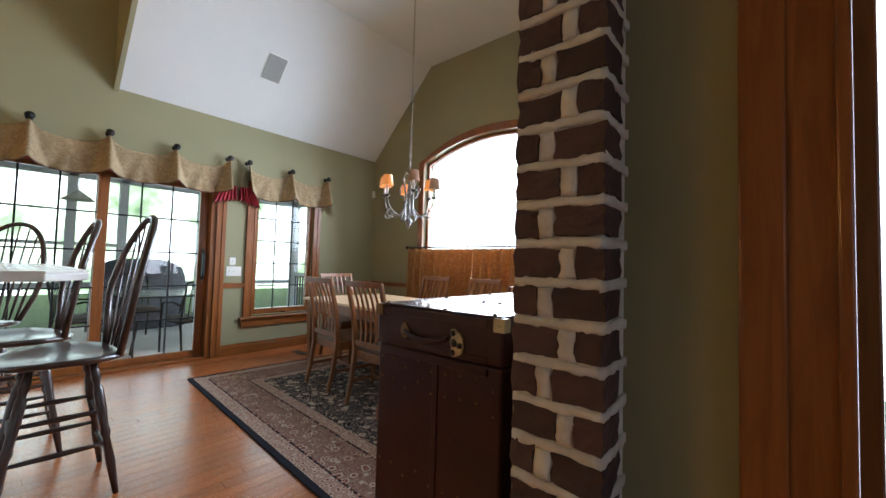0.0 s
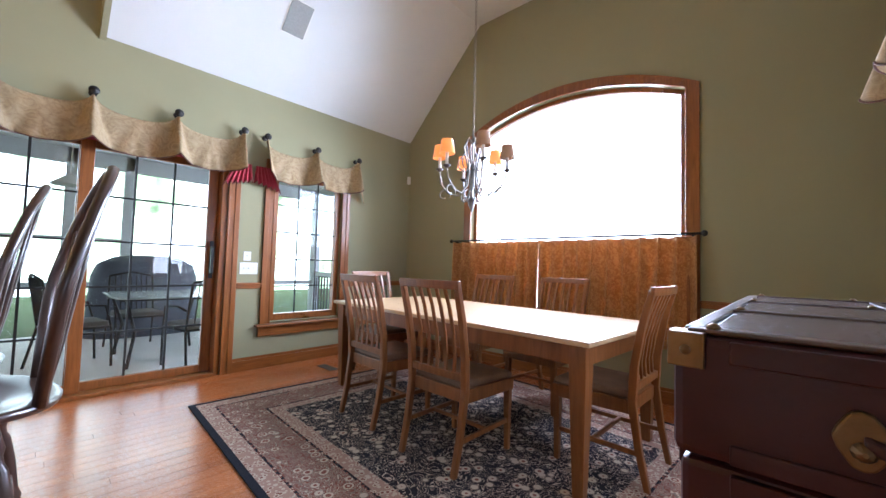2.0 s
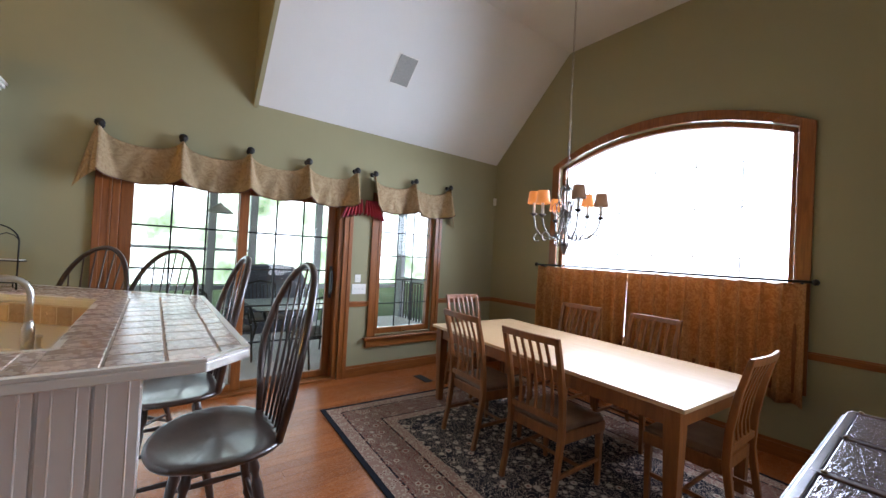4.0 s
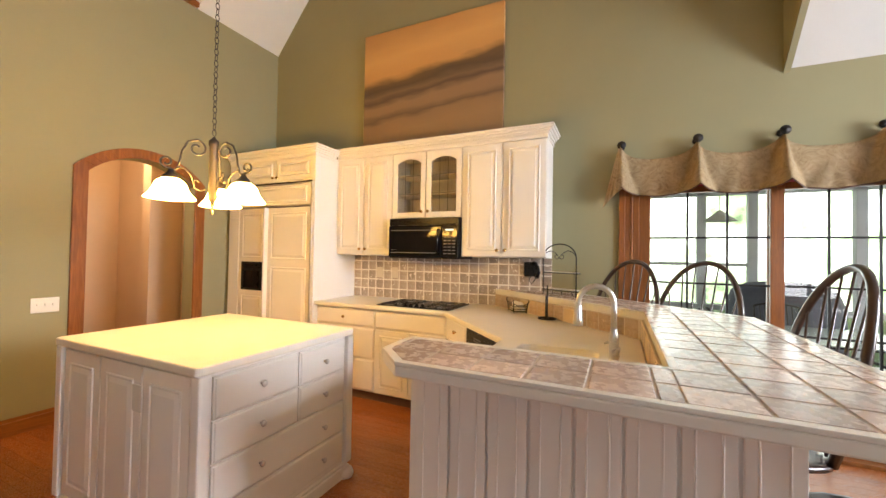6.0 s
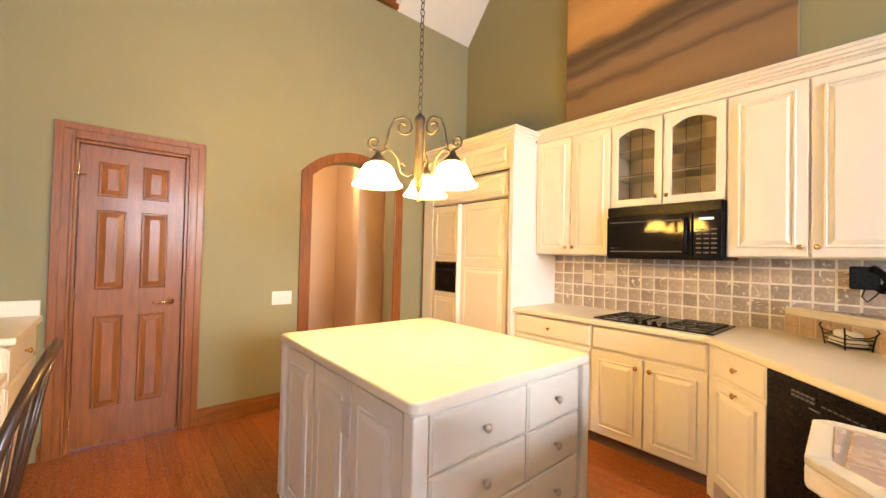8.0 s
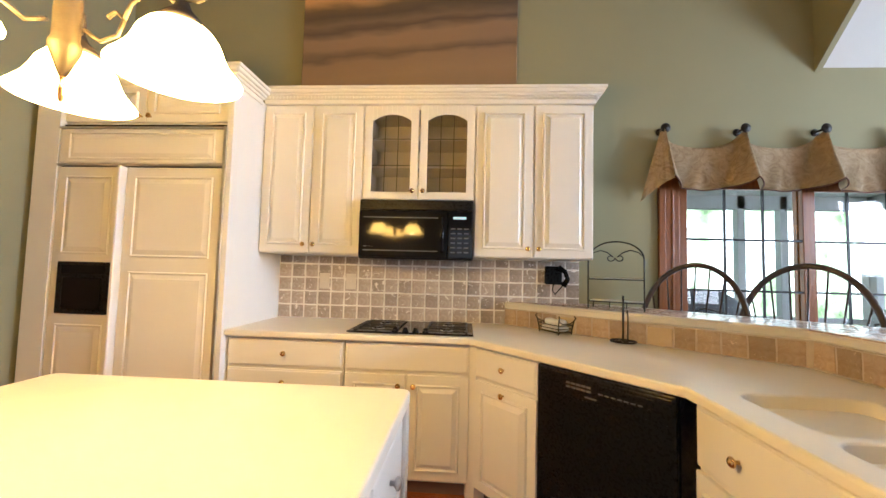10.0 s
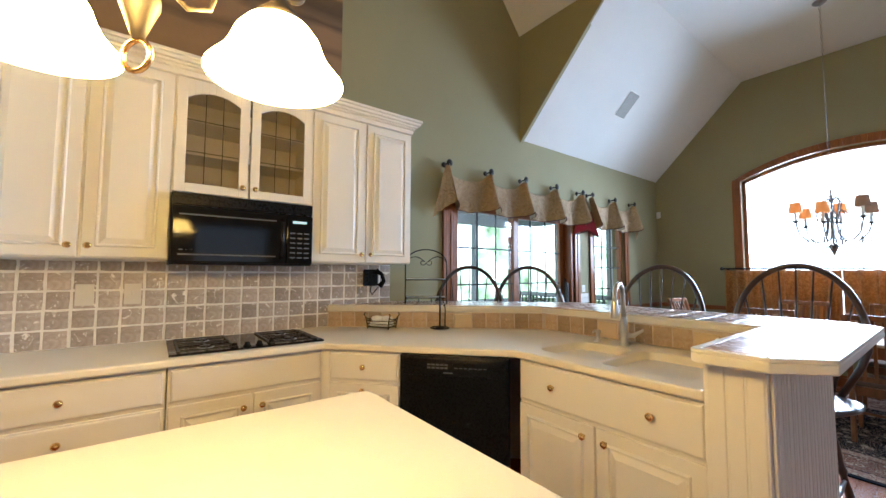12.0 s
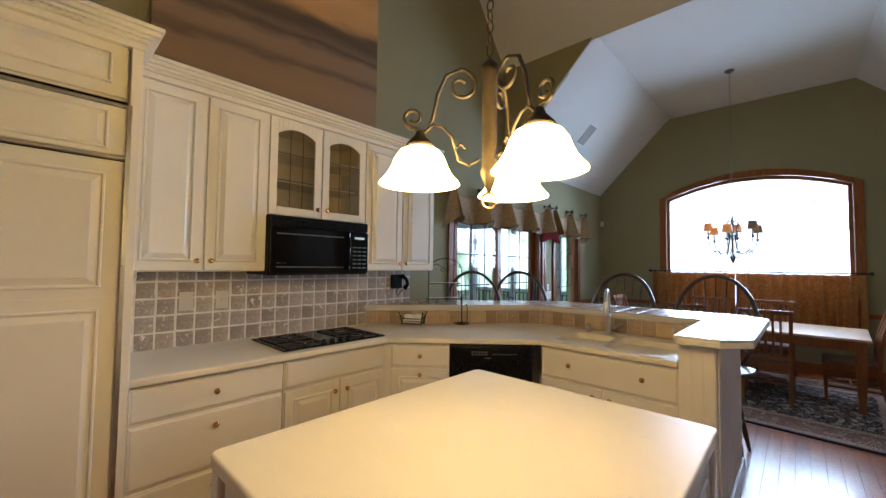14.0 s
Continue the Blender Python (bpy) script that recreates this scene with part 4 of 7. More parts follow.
def pendant(x, y):
    e = thing("pendant_lamp", pose(x, y, 0.012), "bronzed iron three-light pendant with frosted bell shades", "pendant lamp")
    Build().lathe([(0.006, 1.635), (0.012, 1.65), (0.018, 1.668), (0.026, 1.69), (0.026, 1.70), (0.022, 1.71), (0.022, 1.98), (0.027, 1.99), (0.027, 2.015), (0.012, 2.03), (0.006, 2.04)], n=14).done("column", IRON, e, 0, True)
    ring = [(0.016 * math.cos(radians(a)), 0.016 * math.cos(radians(a)), 1.612 + 0.023 * math.sin(radians(a))) for a in range(0, 360, 24)]
    Build().tube(ring, 0.004, 6, True).done("bottom_ring", BRASS, e, 0, True)
    b = Build()
    z = 2.045
    k = 0
    while z < 5.24:
        w = 0.011
        pts = [(w * math.cos(radians(a)), 0, z + 0.021 + 0.021 * math.sin(radians(a))) for a in range(0, 360, 45)]
        if k % 2:
            pts = [(0, p[0], p[2]) for p in pts]
        b.tube(pts, 0.0025, 5, True)
        z += 0.034
        k += 1
    b.done("chain", IRON, e, 0, True)
    for i, yaw in enumerate((13, 133, 253)):
        m = pose(0, 0, 0, 0, 0, yaw + 90)
        R = 0.205
        b = Build()
        top = spiral(0.085, 1.955, 0.014, 0.05, 500, 90, 26) + [(0.13, 0, 1.985), (0.155, 0, 1.93), (0.165, 0, 1.87), (0.175, 0, 1.835)]
        tip = [(0.165, 0, 1.84), (0.19, 0, 1.815), (0.225, 0, 1.825)] + spiral(0.225, 1.855, 0.032, 0.012, -80, 330, 18)
        for q in (top, tip):
            b.tube([m @ Vector(p) for p in q], 0.0058, 7)
        b.tube([m @ Vector(p) for p in [(0.03, 0, 1.735), (0.06, 0, 1.715), (0.09, 0, 1.73), (0.10, 0, 1.765), (0.085, 0, 1.78), (0.07, 0, 1.765)]], 0.0045, 6)
        b.tube([m @ Vector(p) for p in [(0.10, 0, 1.765), (0.11, 0, 1.80), (0.14, 0, 1.83), (0.165, 0, 1.835)]], 0.0045, 6)
        b.done("arm", IRON, e, 0, True)
        cx, cy = (m @ Vector((R, 0, 0)))[:2]
        Build().lathe([(0.012, 1.815), (0.018, 1.80), (0.042, 1.775), (0.044, 1.765), (0.03, 1.763)], cx, cy, 16).done("cap", IRON, e, 0, True)
        prof = [(0.036, 1.765), (0.058, 1.755), (0.073, 1.735), (0.082, 1.71), (0.092, 1.69), (0.106, 1.672), (0.115, 1.662), (0.118, 1.657)]
        Build().lathe(prof, cx, cy, 28, ends=False).done("shade", SHADE, e, 0, True)
        Build().lathe([(r - 0.004, z + 0.001) for r, z in reversed(prof)], cx, cy, 28, ends=False).done("shade_lining", FROST, e, 0, True)
        bulb(x + cx, y + cy, 1.702, 22.0)
    return e


pendant(2.12, -6.535)


# ---- bar stools ----
def windsor(m, seat=0.66, high=0.705, name="bar_stool", group="bar stools", label="dark lacquered Windsor bar stool with a hoop back"):
    e = thing(name, m, label, name.split("_")[-1], group)
    n = 28
    loops = []
    for f, z in ((0.80, seat - 0.032), (0.97, seat - 0.018), (1.0, seat), (0.93, seat + 0.006), (0.7, seat - 0.006), (0.35, seat - 0.012), (0.02, seat - 0.010)):
        loops.append([(0.285 * f * math.cos(2 * math.pi * i / n), 0.262 * f * math.sin(2 * math.pi * i / n) * (1 + 0.05 * math.cos(4 * math.pi * i / n)), z + 0.012 * f * math.cos(4 * math.pi * i / n)) for i in range(n)])
    Build().rings(loops).done("seat", DARKWOOD, e, 0, True)
    # legs splay outward; the back stands on +y and leans away
    feet, tops = [], []
    for sx in (-1, 1):
        for sy in (-1, 1):
            a, c = Vector((sx * 0.115, sy * 0.105, seat - 0.03)), Vector((sx * 0.215, sy * 0.205, 0.0))
            tops.append(a)
            feet.append(c)
            Build().turned(a, c, [(0, 0.013), (0.08, 0.017), (0.13, 0.021), (0.16, 0.014), (0.19, 0.014), (0.22, 0.020), (0.35, 0.021), (0.5, 0.016), (0.54, 0.021), (0.58, 0.014), (0.75, 0.019), (0.85, 0.016), (1, 0.011)]).done("leg", DARKWOOD, e, 0, True)
    prof = [(0, 0.008), (0.2, 0.011), (0.5, 0.014), (0.8, 0.011), (1, 0.008)]
    for (i, j), share in (((0, 2), 0.76), ((1, 3), 0.70), ((0, 1), 0.62), ((2, 3), 0.62), ((0, 1), 0.38), ((2, 3), 0.38), ((0, 2), 0.46), ((1, 3), 0.42)):
        Build().turned(tops[i].lerp(feet[i], share), tops[j].lerp(feet[j], share), prof, 8).done("stretcher", DARKWOOD, e, 0, True)
    lean = 0.17

    def back(u, v):
        return Vector((u, 0.160 + lean * v + 0.050 * (1 - (u / 0.31) ** 2), seat + v))
    hoop = []
    for i in range(33):
        a = math.pi * i / 32
        cx = 0.305 * math.cos(a)
        v = high * (math.sin(a) ** 0.62)
        if v < 0.30:
            cx *= 0.58 + 0.42 * (v / 0.30) ** 0.8
        hoop.append(back(cx, v))
    Build().tube(hoop, 0.0165, 9).done("hoop", DARKWOOD, e, 0, True)
    for k in range(7):
        s = (k - 3) / 3
        u1 = 0.238 * s
        c = math.sqrt(max(0.0, 1 - (u1 / 0.305) ** 2))
        Build().turned(back(0.145 * s, 0.0), back(u1, high * c ** 0.62 - 0.006), [(0, 0.006), (0.25, 0.0095), (0.45, 0.0065), (1, 0.0045)], 7).done("spindle", DARKWOOD, e, 0, True)
    return e


stool = windsor(pose(2.26, -3.745, 0, 0, 0, 0))
for x, y, r in ((1.56, -3.88, 0), (0.79, -4.10, 42), (0.49, -4.50, 46)):
    copy_thing(stool, pose(x, y, 0, 0, 0, r))


# ---- dining room ----
TB = pose(2.165, -1.28, 0, 0, 0, -3.5)


def dining_table():
    e = thing("dining_table", TB, "long cherry dining table with tapered legs", "table")
    hx, hy = 1.165, 0.53
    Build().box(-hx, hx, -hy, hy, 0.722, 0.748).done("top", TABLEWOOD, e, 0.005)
    Build().box(-hx + 0.06, hx - 0.06, -hy + 0.05, -hy + 0.075, 0.62, 0.721).box(-hx + 0.06, hx - 0.06, hy - 0.075, hy - 0.05, 0.62, 0.721).box(-hx + 0.05, -hx + 0.075, -hy + 0.07, hy - 0.07, 0.62, 0.721).box(hx - 0.075, hx - 0.05, -hy + 0.07, hy - 0.07, 0.62, 0.721).done("apron", CHERRY, e, 0.003)
    for sx in (-1, 1):
        for sy in (-1, 1):
            cx, cy = sx * (hx - 0.075), sy * (hy - 0.075)
            loops = [[(cx + a * w, cy + c * w, z) for a, c in ((-1, -1), (1, -1), (1, 1), (-1, 1))] for w, z in ((0.026, 0.0125), (0.038, 0.45), (0.042, 0.60), (0.042, 0.721))]
            Build().rings(loops).done("leg", CHERRY, e, 0.004)


dining_table()
SEATFAB = mat("brown_seat_leather", (0.17, 0.095, 0.05), (0.12, 0.065, 0.035), 10, 0.55, bump=0.2)


def dining_chair(m):
    """Slatted back on +y, seat towards -y."""
    e = thing("dining_chair", m, "cherry slat-back dining chair with an upholstered seat", "chair", "chairs round the table")
    z0 = 0.0125

    def post(s):
        b = Build()
        loops = []
        for z, y, w in ((z0, 0.275, 0.014), (0.2, 0.235, 0.017), (0.42, 0.205, 0.02), (0.6, 0.215, 0.019), (0.8, 0.25, 0.017), (0.985, 0.30, 0.014)):
            x = s * (0.20 + 0.012 * (z - 0.4))
            loops.append([(x - 0.017, y - w, z), (x + 0.017, y - w, z), (x + 0.017, y + w, z), (x - 0.017, y + w, z)])
        return b.rings(loops).done("back_post", CHERRY, e, 0.005)
    post(-1)
    post(1)
    loops = []
    for i in range(9):
        u = -0.225 + 0.45 * i / 8
        y = 0.298 + 0.018 * math.cos(u / 0.225 * math.pi / 2)
        loops.append([(u, y - 0.014, 0.955), (u, y + 0.010, 0.955), (u, y + 0.016, 1.0), (u, y - 0.006, 1.0)])
    Build().rings(loops).done("top_rail", CHERRY, e, 0.004)
    Build().box(-0.19, 0.19, 0.195, 0.222, 0.475, 0.515).done("low_rail", CHERRY, e, 0.003)
    for k in range(5):
        u = -0.125 + 0.0625 * k
        loops = []
        for z, y in ((0.505, 0.21), (0.6, 0.205), (0.72, 0.222), (0.85, 0.258), (0.965, 0.302)):
            loops.append([(u - 0.011, y - 0.005, z), (u + 0.011, y - 0.005, z), (u + 0.011, y + 0.005, z), (u - 0.011, y + 0.005, z)])
        Build().rings(loops).done("slat", CHERRY, e, 0.002)
    Build().prism([(-0.205, 0.20), (0.205, 0.20), (0.23, -0.215), (-0.23, -0.215)], 0.36, 0.43).done("seat_frame", CHERRY, e, 0.004)
    Build().rings([[(x * f, y * f, z) for x, y in ((-0.195, 0.185), (0.195, 0.185), (0.222, -0.21), (-0.222, -0.21))] for f, z in ((1.0, 0.431), (1.0, 0.452), (0.93, 0.468), (0.5, 0.474))]).done("cushion", SEATFAB, e, 0.008)
    for s in (-1, 1):
        loops = [[(s * 0.205 + a * w, -0.19 + c * w, z) for a, c in ((-1, -1), (1, -1), (1, 1), (-1, 1))] for w, z in ((0.013, z0), (0.019, 0.36), (0.019, 0.42))]
        Build().rings(loops).done("front_leg", CHERRY, e, 0.003)
        Build().box(s * 0.205 - 0.009, s * 0.205 + 0.009, -0.18, 0.23, 0.17, 0.195).done("stretcher", CHERRY, e, 0.003)
    Build().box(-0.2, 0.2, 0.0, 0.018, 0.172, 0.193).done("stretcher", CHERRY, e, 0.003)
    return e


chair = dining_chair(TB @ pose(-0.34, -0.50, 0, 0, 0, 180))
for x, y, r in ((0.38, -0.52, 183), (-0.42, 0.52, 2), (0.30, 0.54, -2), (1.01, 0.02, -88), (-1.16, 0.05, 90)):
    copy_thing(chair, TB @ pose(x, y, 0, 0, 0, r))


def rug():
    m = bpy.data.materials.new("persian_rug")
    m.use_nodes = True
    nt = m.node_tree
    bs = nt.nodes["Principled BSDF"]
    bs.inputs["Roughness"].default_value = 0.95
    bs.inputs["Specular IOR Level"].default_value = 0.1

    def mth(op, a, c=None):
        k = nt.nodes.new("ShaderNodeMath")
        k.operation = op
        for i, v in enumerate((a, c)):
            if v is None:
                continue
            if isinstance(v, (int, float)):
                k.inputs[i].default_value = v
            else:
                nt.links.new(v, k.inputs[i])
        return k.outputs[0]

    def ramp(fac, stops, hard=True):
        k = nt.nodes.new("ShaderNodeValToRGB")
        k.color_ramp.interpolation = "CONSTANT" if hard else "LINEAR"
        while len(k.color_ramp.elements) < len(stops):
            k.color_ramp.elements.new(0.5)
        for el, (pp, cc) in zip(k.color_ramp.elements, stops):
            el.position, el.color = pp, (*cc, 1)
        nt.links.new(fac, k.inputs["Fac"])
        return k.outputs["Color"]

    def mixc(fac, a, c):
        k = nt.nodes.new("ShaderNodeMix")
        k.data_type = "RGBA"
        nt.links.new(fac, k.inputs["Factor"])
        nt.links.new(a, k.inputs["A"])
        nt.links.new(c, k.inputs["B"])
        return k.outputs["Result"]
    co = nt.nodes.new("ShaderNodeTexCoord")
    sp = nt.nodes.new("ShaderNodeSeparateXYZ")
    nt.links.new(co.outputs["Object"], sp.inputs[0])
    dxx = mth("SUBTRACT", 1.525, mth("ABSOLUTE", sp.outputs["X"]))
    dyy = mth("SUBTRACT", 1.22, mth("ABSOLUTE", sp.outputs["Y"]))
    d = mth("MINIMUM", dxx, dyy)
    n = node(nt, "ShaderNodeTexNoise", Scale=9.0, Detail=2.0, Distortion=2.2)
    nt.links.new(co.outputs["Object"], n.inputs["Vector"])
    v = node(nt, "ShaderNodeTexVoronoi", Scale=13.0)
    nt.links.new(co.outputs["Object"], v.inputs["Vector"])
    v2 = node(nt, "ShaderNodeTexVoronoi", Scale=34.0)
    nt.links.new(co.outputs["Object"], v2.inputs["Vector"])
    ink, cream, rust, sage, rose = (0.024, 0.021, 0.028), (0.54, 0.43, 0.33), (0.22, 0.080, 0.056), (0.22, 0.165, 0.13), (0.38, 0.235, 0.18)
    curl = mth("FRACT", mth("MULTIPLY", n.outputs["Fac"], 7.0))
    vine = ramp(curl, [(0.0, ink), (0.70, cream), (0.86, rose), (0.91, ink)])
    flower = ramp(v.outputs["Distance"], [(0.0, rust), (0.14, cream), (0.30, sage), (0.37, ink)])
    isfl = ramp(v.outputs["Distance"], [(0.0, (1, 1, 1)), (0.36, (0, 0, 0))])
    field = mixc(isfl, vine, flower)
    bvine = ramp(curl, [(0.0, cream), (0.45, rose), (0.58, cream), (0.80, rust), (0.88, sage)])
    bflow = ramp(v.outputs["Distance"], [(0.0, cream), (0.12, rust), (0.24, cream), (0.34, sage)])
    rvine = ramp(curl, [(0.0, rust), (0.28, cream), (0.40, sage), (0.56, rust), (0.72, rose), (0.86, sage)])
    border = mixc(isfl, rvine, bflow)
    spandrel = mixc(isfl, bvine, bflow)
    tiny = ramp(v2.outputs["Distance"], [(0.0, rust), (0.28, cream), (0.48, rose)])
    tinyd = ramp(v2.outputs["Distance"], [(0.0, cream), (0.26, rust), (0.45, ink)])
    # bands from the edge inward
    bands = [(0.04, tiny), (0.135, tinyd), (0.15, border), (0.40, tinyd), (0.415, tiny), (0.50, spandrel)]
    outc = None
    for pos, c in bands:
        if outc is None:
            first = nt.nodes.new("ShaderNodeRGB")
            first.outputs[0].default_value = (0.018, 0.018, 0.026, 1)
            outc = first.outputs[0]
        outc = mixc(mth("GREATER_THAN", d, pos), outc, c)
    ex, ey = mth("DIVIDE", sp.outputs["X"], 1.30), mth("DIVIDE", sp.outputs["Y"], 1.02)
    oval = mth("ADD", mth("ADD", mth("MULTIPLY", ex, ex), mth("MULTIPLY", ey, ey)), mth("MULTIPLY", n.outputs["Fac"], 0.25))
    outc = mixc(mth("LESS_THAN", mth("MAXIMUM", oval, mth("MULTIPLY", mth("LESS_THAN", d, 0.5), 9.0)), 1.25), outc, field)
    nf = node(nt, "ShaderNodeTexNoise", Scale=380.0, Detail=2.0)
    nt.links.new(co.outputs["Object"], nf.inputs["Vector"])
    sh = nt.nodes.new("ShaderNodeMix")
    sh.data_type, sh.blend_type = "RGBA", "MULTIPLY"
    sh.inputs["Factor"].default_value = 0.4
    nt.links.new(outc, sh.inputs["A"])
    nt.links.new(nf.outputs["Fac"], sh.inputs["B"])
    nt.links.new(sh.outputs["Result"], bs.inputs["Base Color"])
    bp = node(nt, "ShaderNodeBump", Strength=0.5, Distance=0.004)
    nt.links.new(nf.outputs["Fac"], bp.inputs["Height"])
    nt.links.new(bp.outputs["Normal"], bs.inputs["Normal"])
    ob = Build().box(-1.525, 1.525, -1.22, 1.22, 0.0005, 0.012).done("rug", m, None, 0.004)
    ob.matrix_basis = pose(2.325, -1.625, 0, 0, 0, -3.7)
    tagged(ob, "dark floral Persian rug with a cream and rust border", "rug")


rug()

# cafe curtains on a rod under the arched window
CURT = bpy.data.materials.new("gold_curtain_fabric")
CURT.use_nodes = True
nt = CURT.node_tree
bs = nt.nodes["Principled BSDF"]
co = nt.nodes.new("ShaderNodeTexCoord")
nz = node(nt, "ShaderNodeTexNoise", Scale=28.0, Detail=4.0, Distortion=1.5)
nt.links.new(co.outputs["Object"], nz.inputs["Vector"])
rp = nt.nodes.new("ShaderNodeValToRGB")
rp.color_ramp.elements[0].position, rp.color_ramp.elements[1].position = 0.42, 0.6
rp.color_ramp.elements[0].color, rp.color_ramp.elements[1].color = (0.36, 0.165, 0.05, 1), (0.50, 0.26, 0.09, 1)
nt.links.new(nz.outputs["Fac"], rp.inputs["Fac"])
nt.links.new(rp.outputs["Color"], bs.inputs["Base Color"])
bs.inputs["Roughness"].default_value = 0.8
trl = nt.nodes.new("ShaderNodeBsdfTranslucent")
nt.links.new(rp.outputs["Color"], trl.inputs["Color"])
mx = nt.nodes.new("ShaderNodeMixShader")
mx.inputs["Fac"].default_value = 0.22
nt.links.new(bs.outputs["BSDF"], mx.inputs[1])
nt.links.new(trl.outputs["BSDF"], mx.inputs[2])
nt.links.new(mx.outputs["Shader"], nt.nodes["Material Output"].inputs["Surface"])

e = thing("curtain_rod", pose(0, -0.075, 1.385), "dark iron curtain rod with ball ends", "curtain rod")
b = Build().tube([(0.90, 0, 0), (3.46, 0, 0)], 0.010, 10)
for x in (0.885, 3.475):
    b.lathe([(0.008, -0.02), (0.02, -0.012), (0.026, 0.0), (0.02, 0.016), (0.008, 0.024)], n=12, m=pose(x, 0, 0, 0, 90, 0))
b.done("rod", BLACKIRON, e, 0, True)
b = Build()
for x in (0.96, 3.40):
    b.tube([(x, 0, -0.012), (x, 0.075, -0.02)], 0.008)
b.done("bracket", BLACKIRON, e, 0, True)


def cafe_panel(x0, x1):
    b = Build()
    nx_, nz_ = 200, 12
    grid = []
    pl = int((x1 - x0) / 0.125)
    for j in range(nz_ + 1):
        v = j / nz_
        row = []
        for i in range(nx_ + 1):
            u = i / nx_
            ph = 2 * math.pi * pl * u
            amp = 0.030 + 0.022 * min(1, v * 2.0)
            fold = 1 - 2 * abs(math.sin(ph / 2)) ** (0.5 + 0.9 * v)
            y = -0.062 - amp * fold + 0.010 * v * math.sin(ph * 0.37 + 1.3)
            row.append(b.bm.verts.new((x0 + (x1 - x0) * u + 0.01 * v * math.sin(ph * 0.21), y, 1.372 - 0.012 * abs(math.sin(ph / 2)) * (1 - v) - 0.93 * v)))
        grid.append(row)
    for j in range(nz_):
        for i in range(nx_):
            b.bm.faces.new((grid[j][i], grid[j][i + 1], grid[j + 1][i + 1], grid[j + 1][i]))
    ob = b.done("cafe_curtain", CURT, None, 0, True)
    sm = ob.modifiers.new("cloth", "SOLIDIFY")
    sm.thickness = 0.003
    tagged(ob, "gold-brown pleated cafe curtain glowing with daylight", "curtain", "cafe curtains")


cafe_panel(0.93, 2.0755)
cafe_panel(2.0795, 3.43)

# valances hung from finials
DAMASK = mat("beige_damask", (0.39, 0.285, 0.155), (0.24, 0.158, 0.075), 11, 0.75, bump=0.15, fine=300, distort=3.0)
LINING = mat("crimson_lining", (0.36, 0.025, 0.045), (0.25, 0.017, 0.03), 12, 0.6, bump=0.1)
CORD = mat("dark_cord", (0.10, 0.04, 0.025), None, 60, 0.8, bump=0.3)


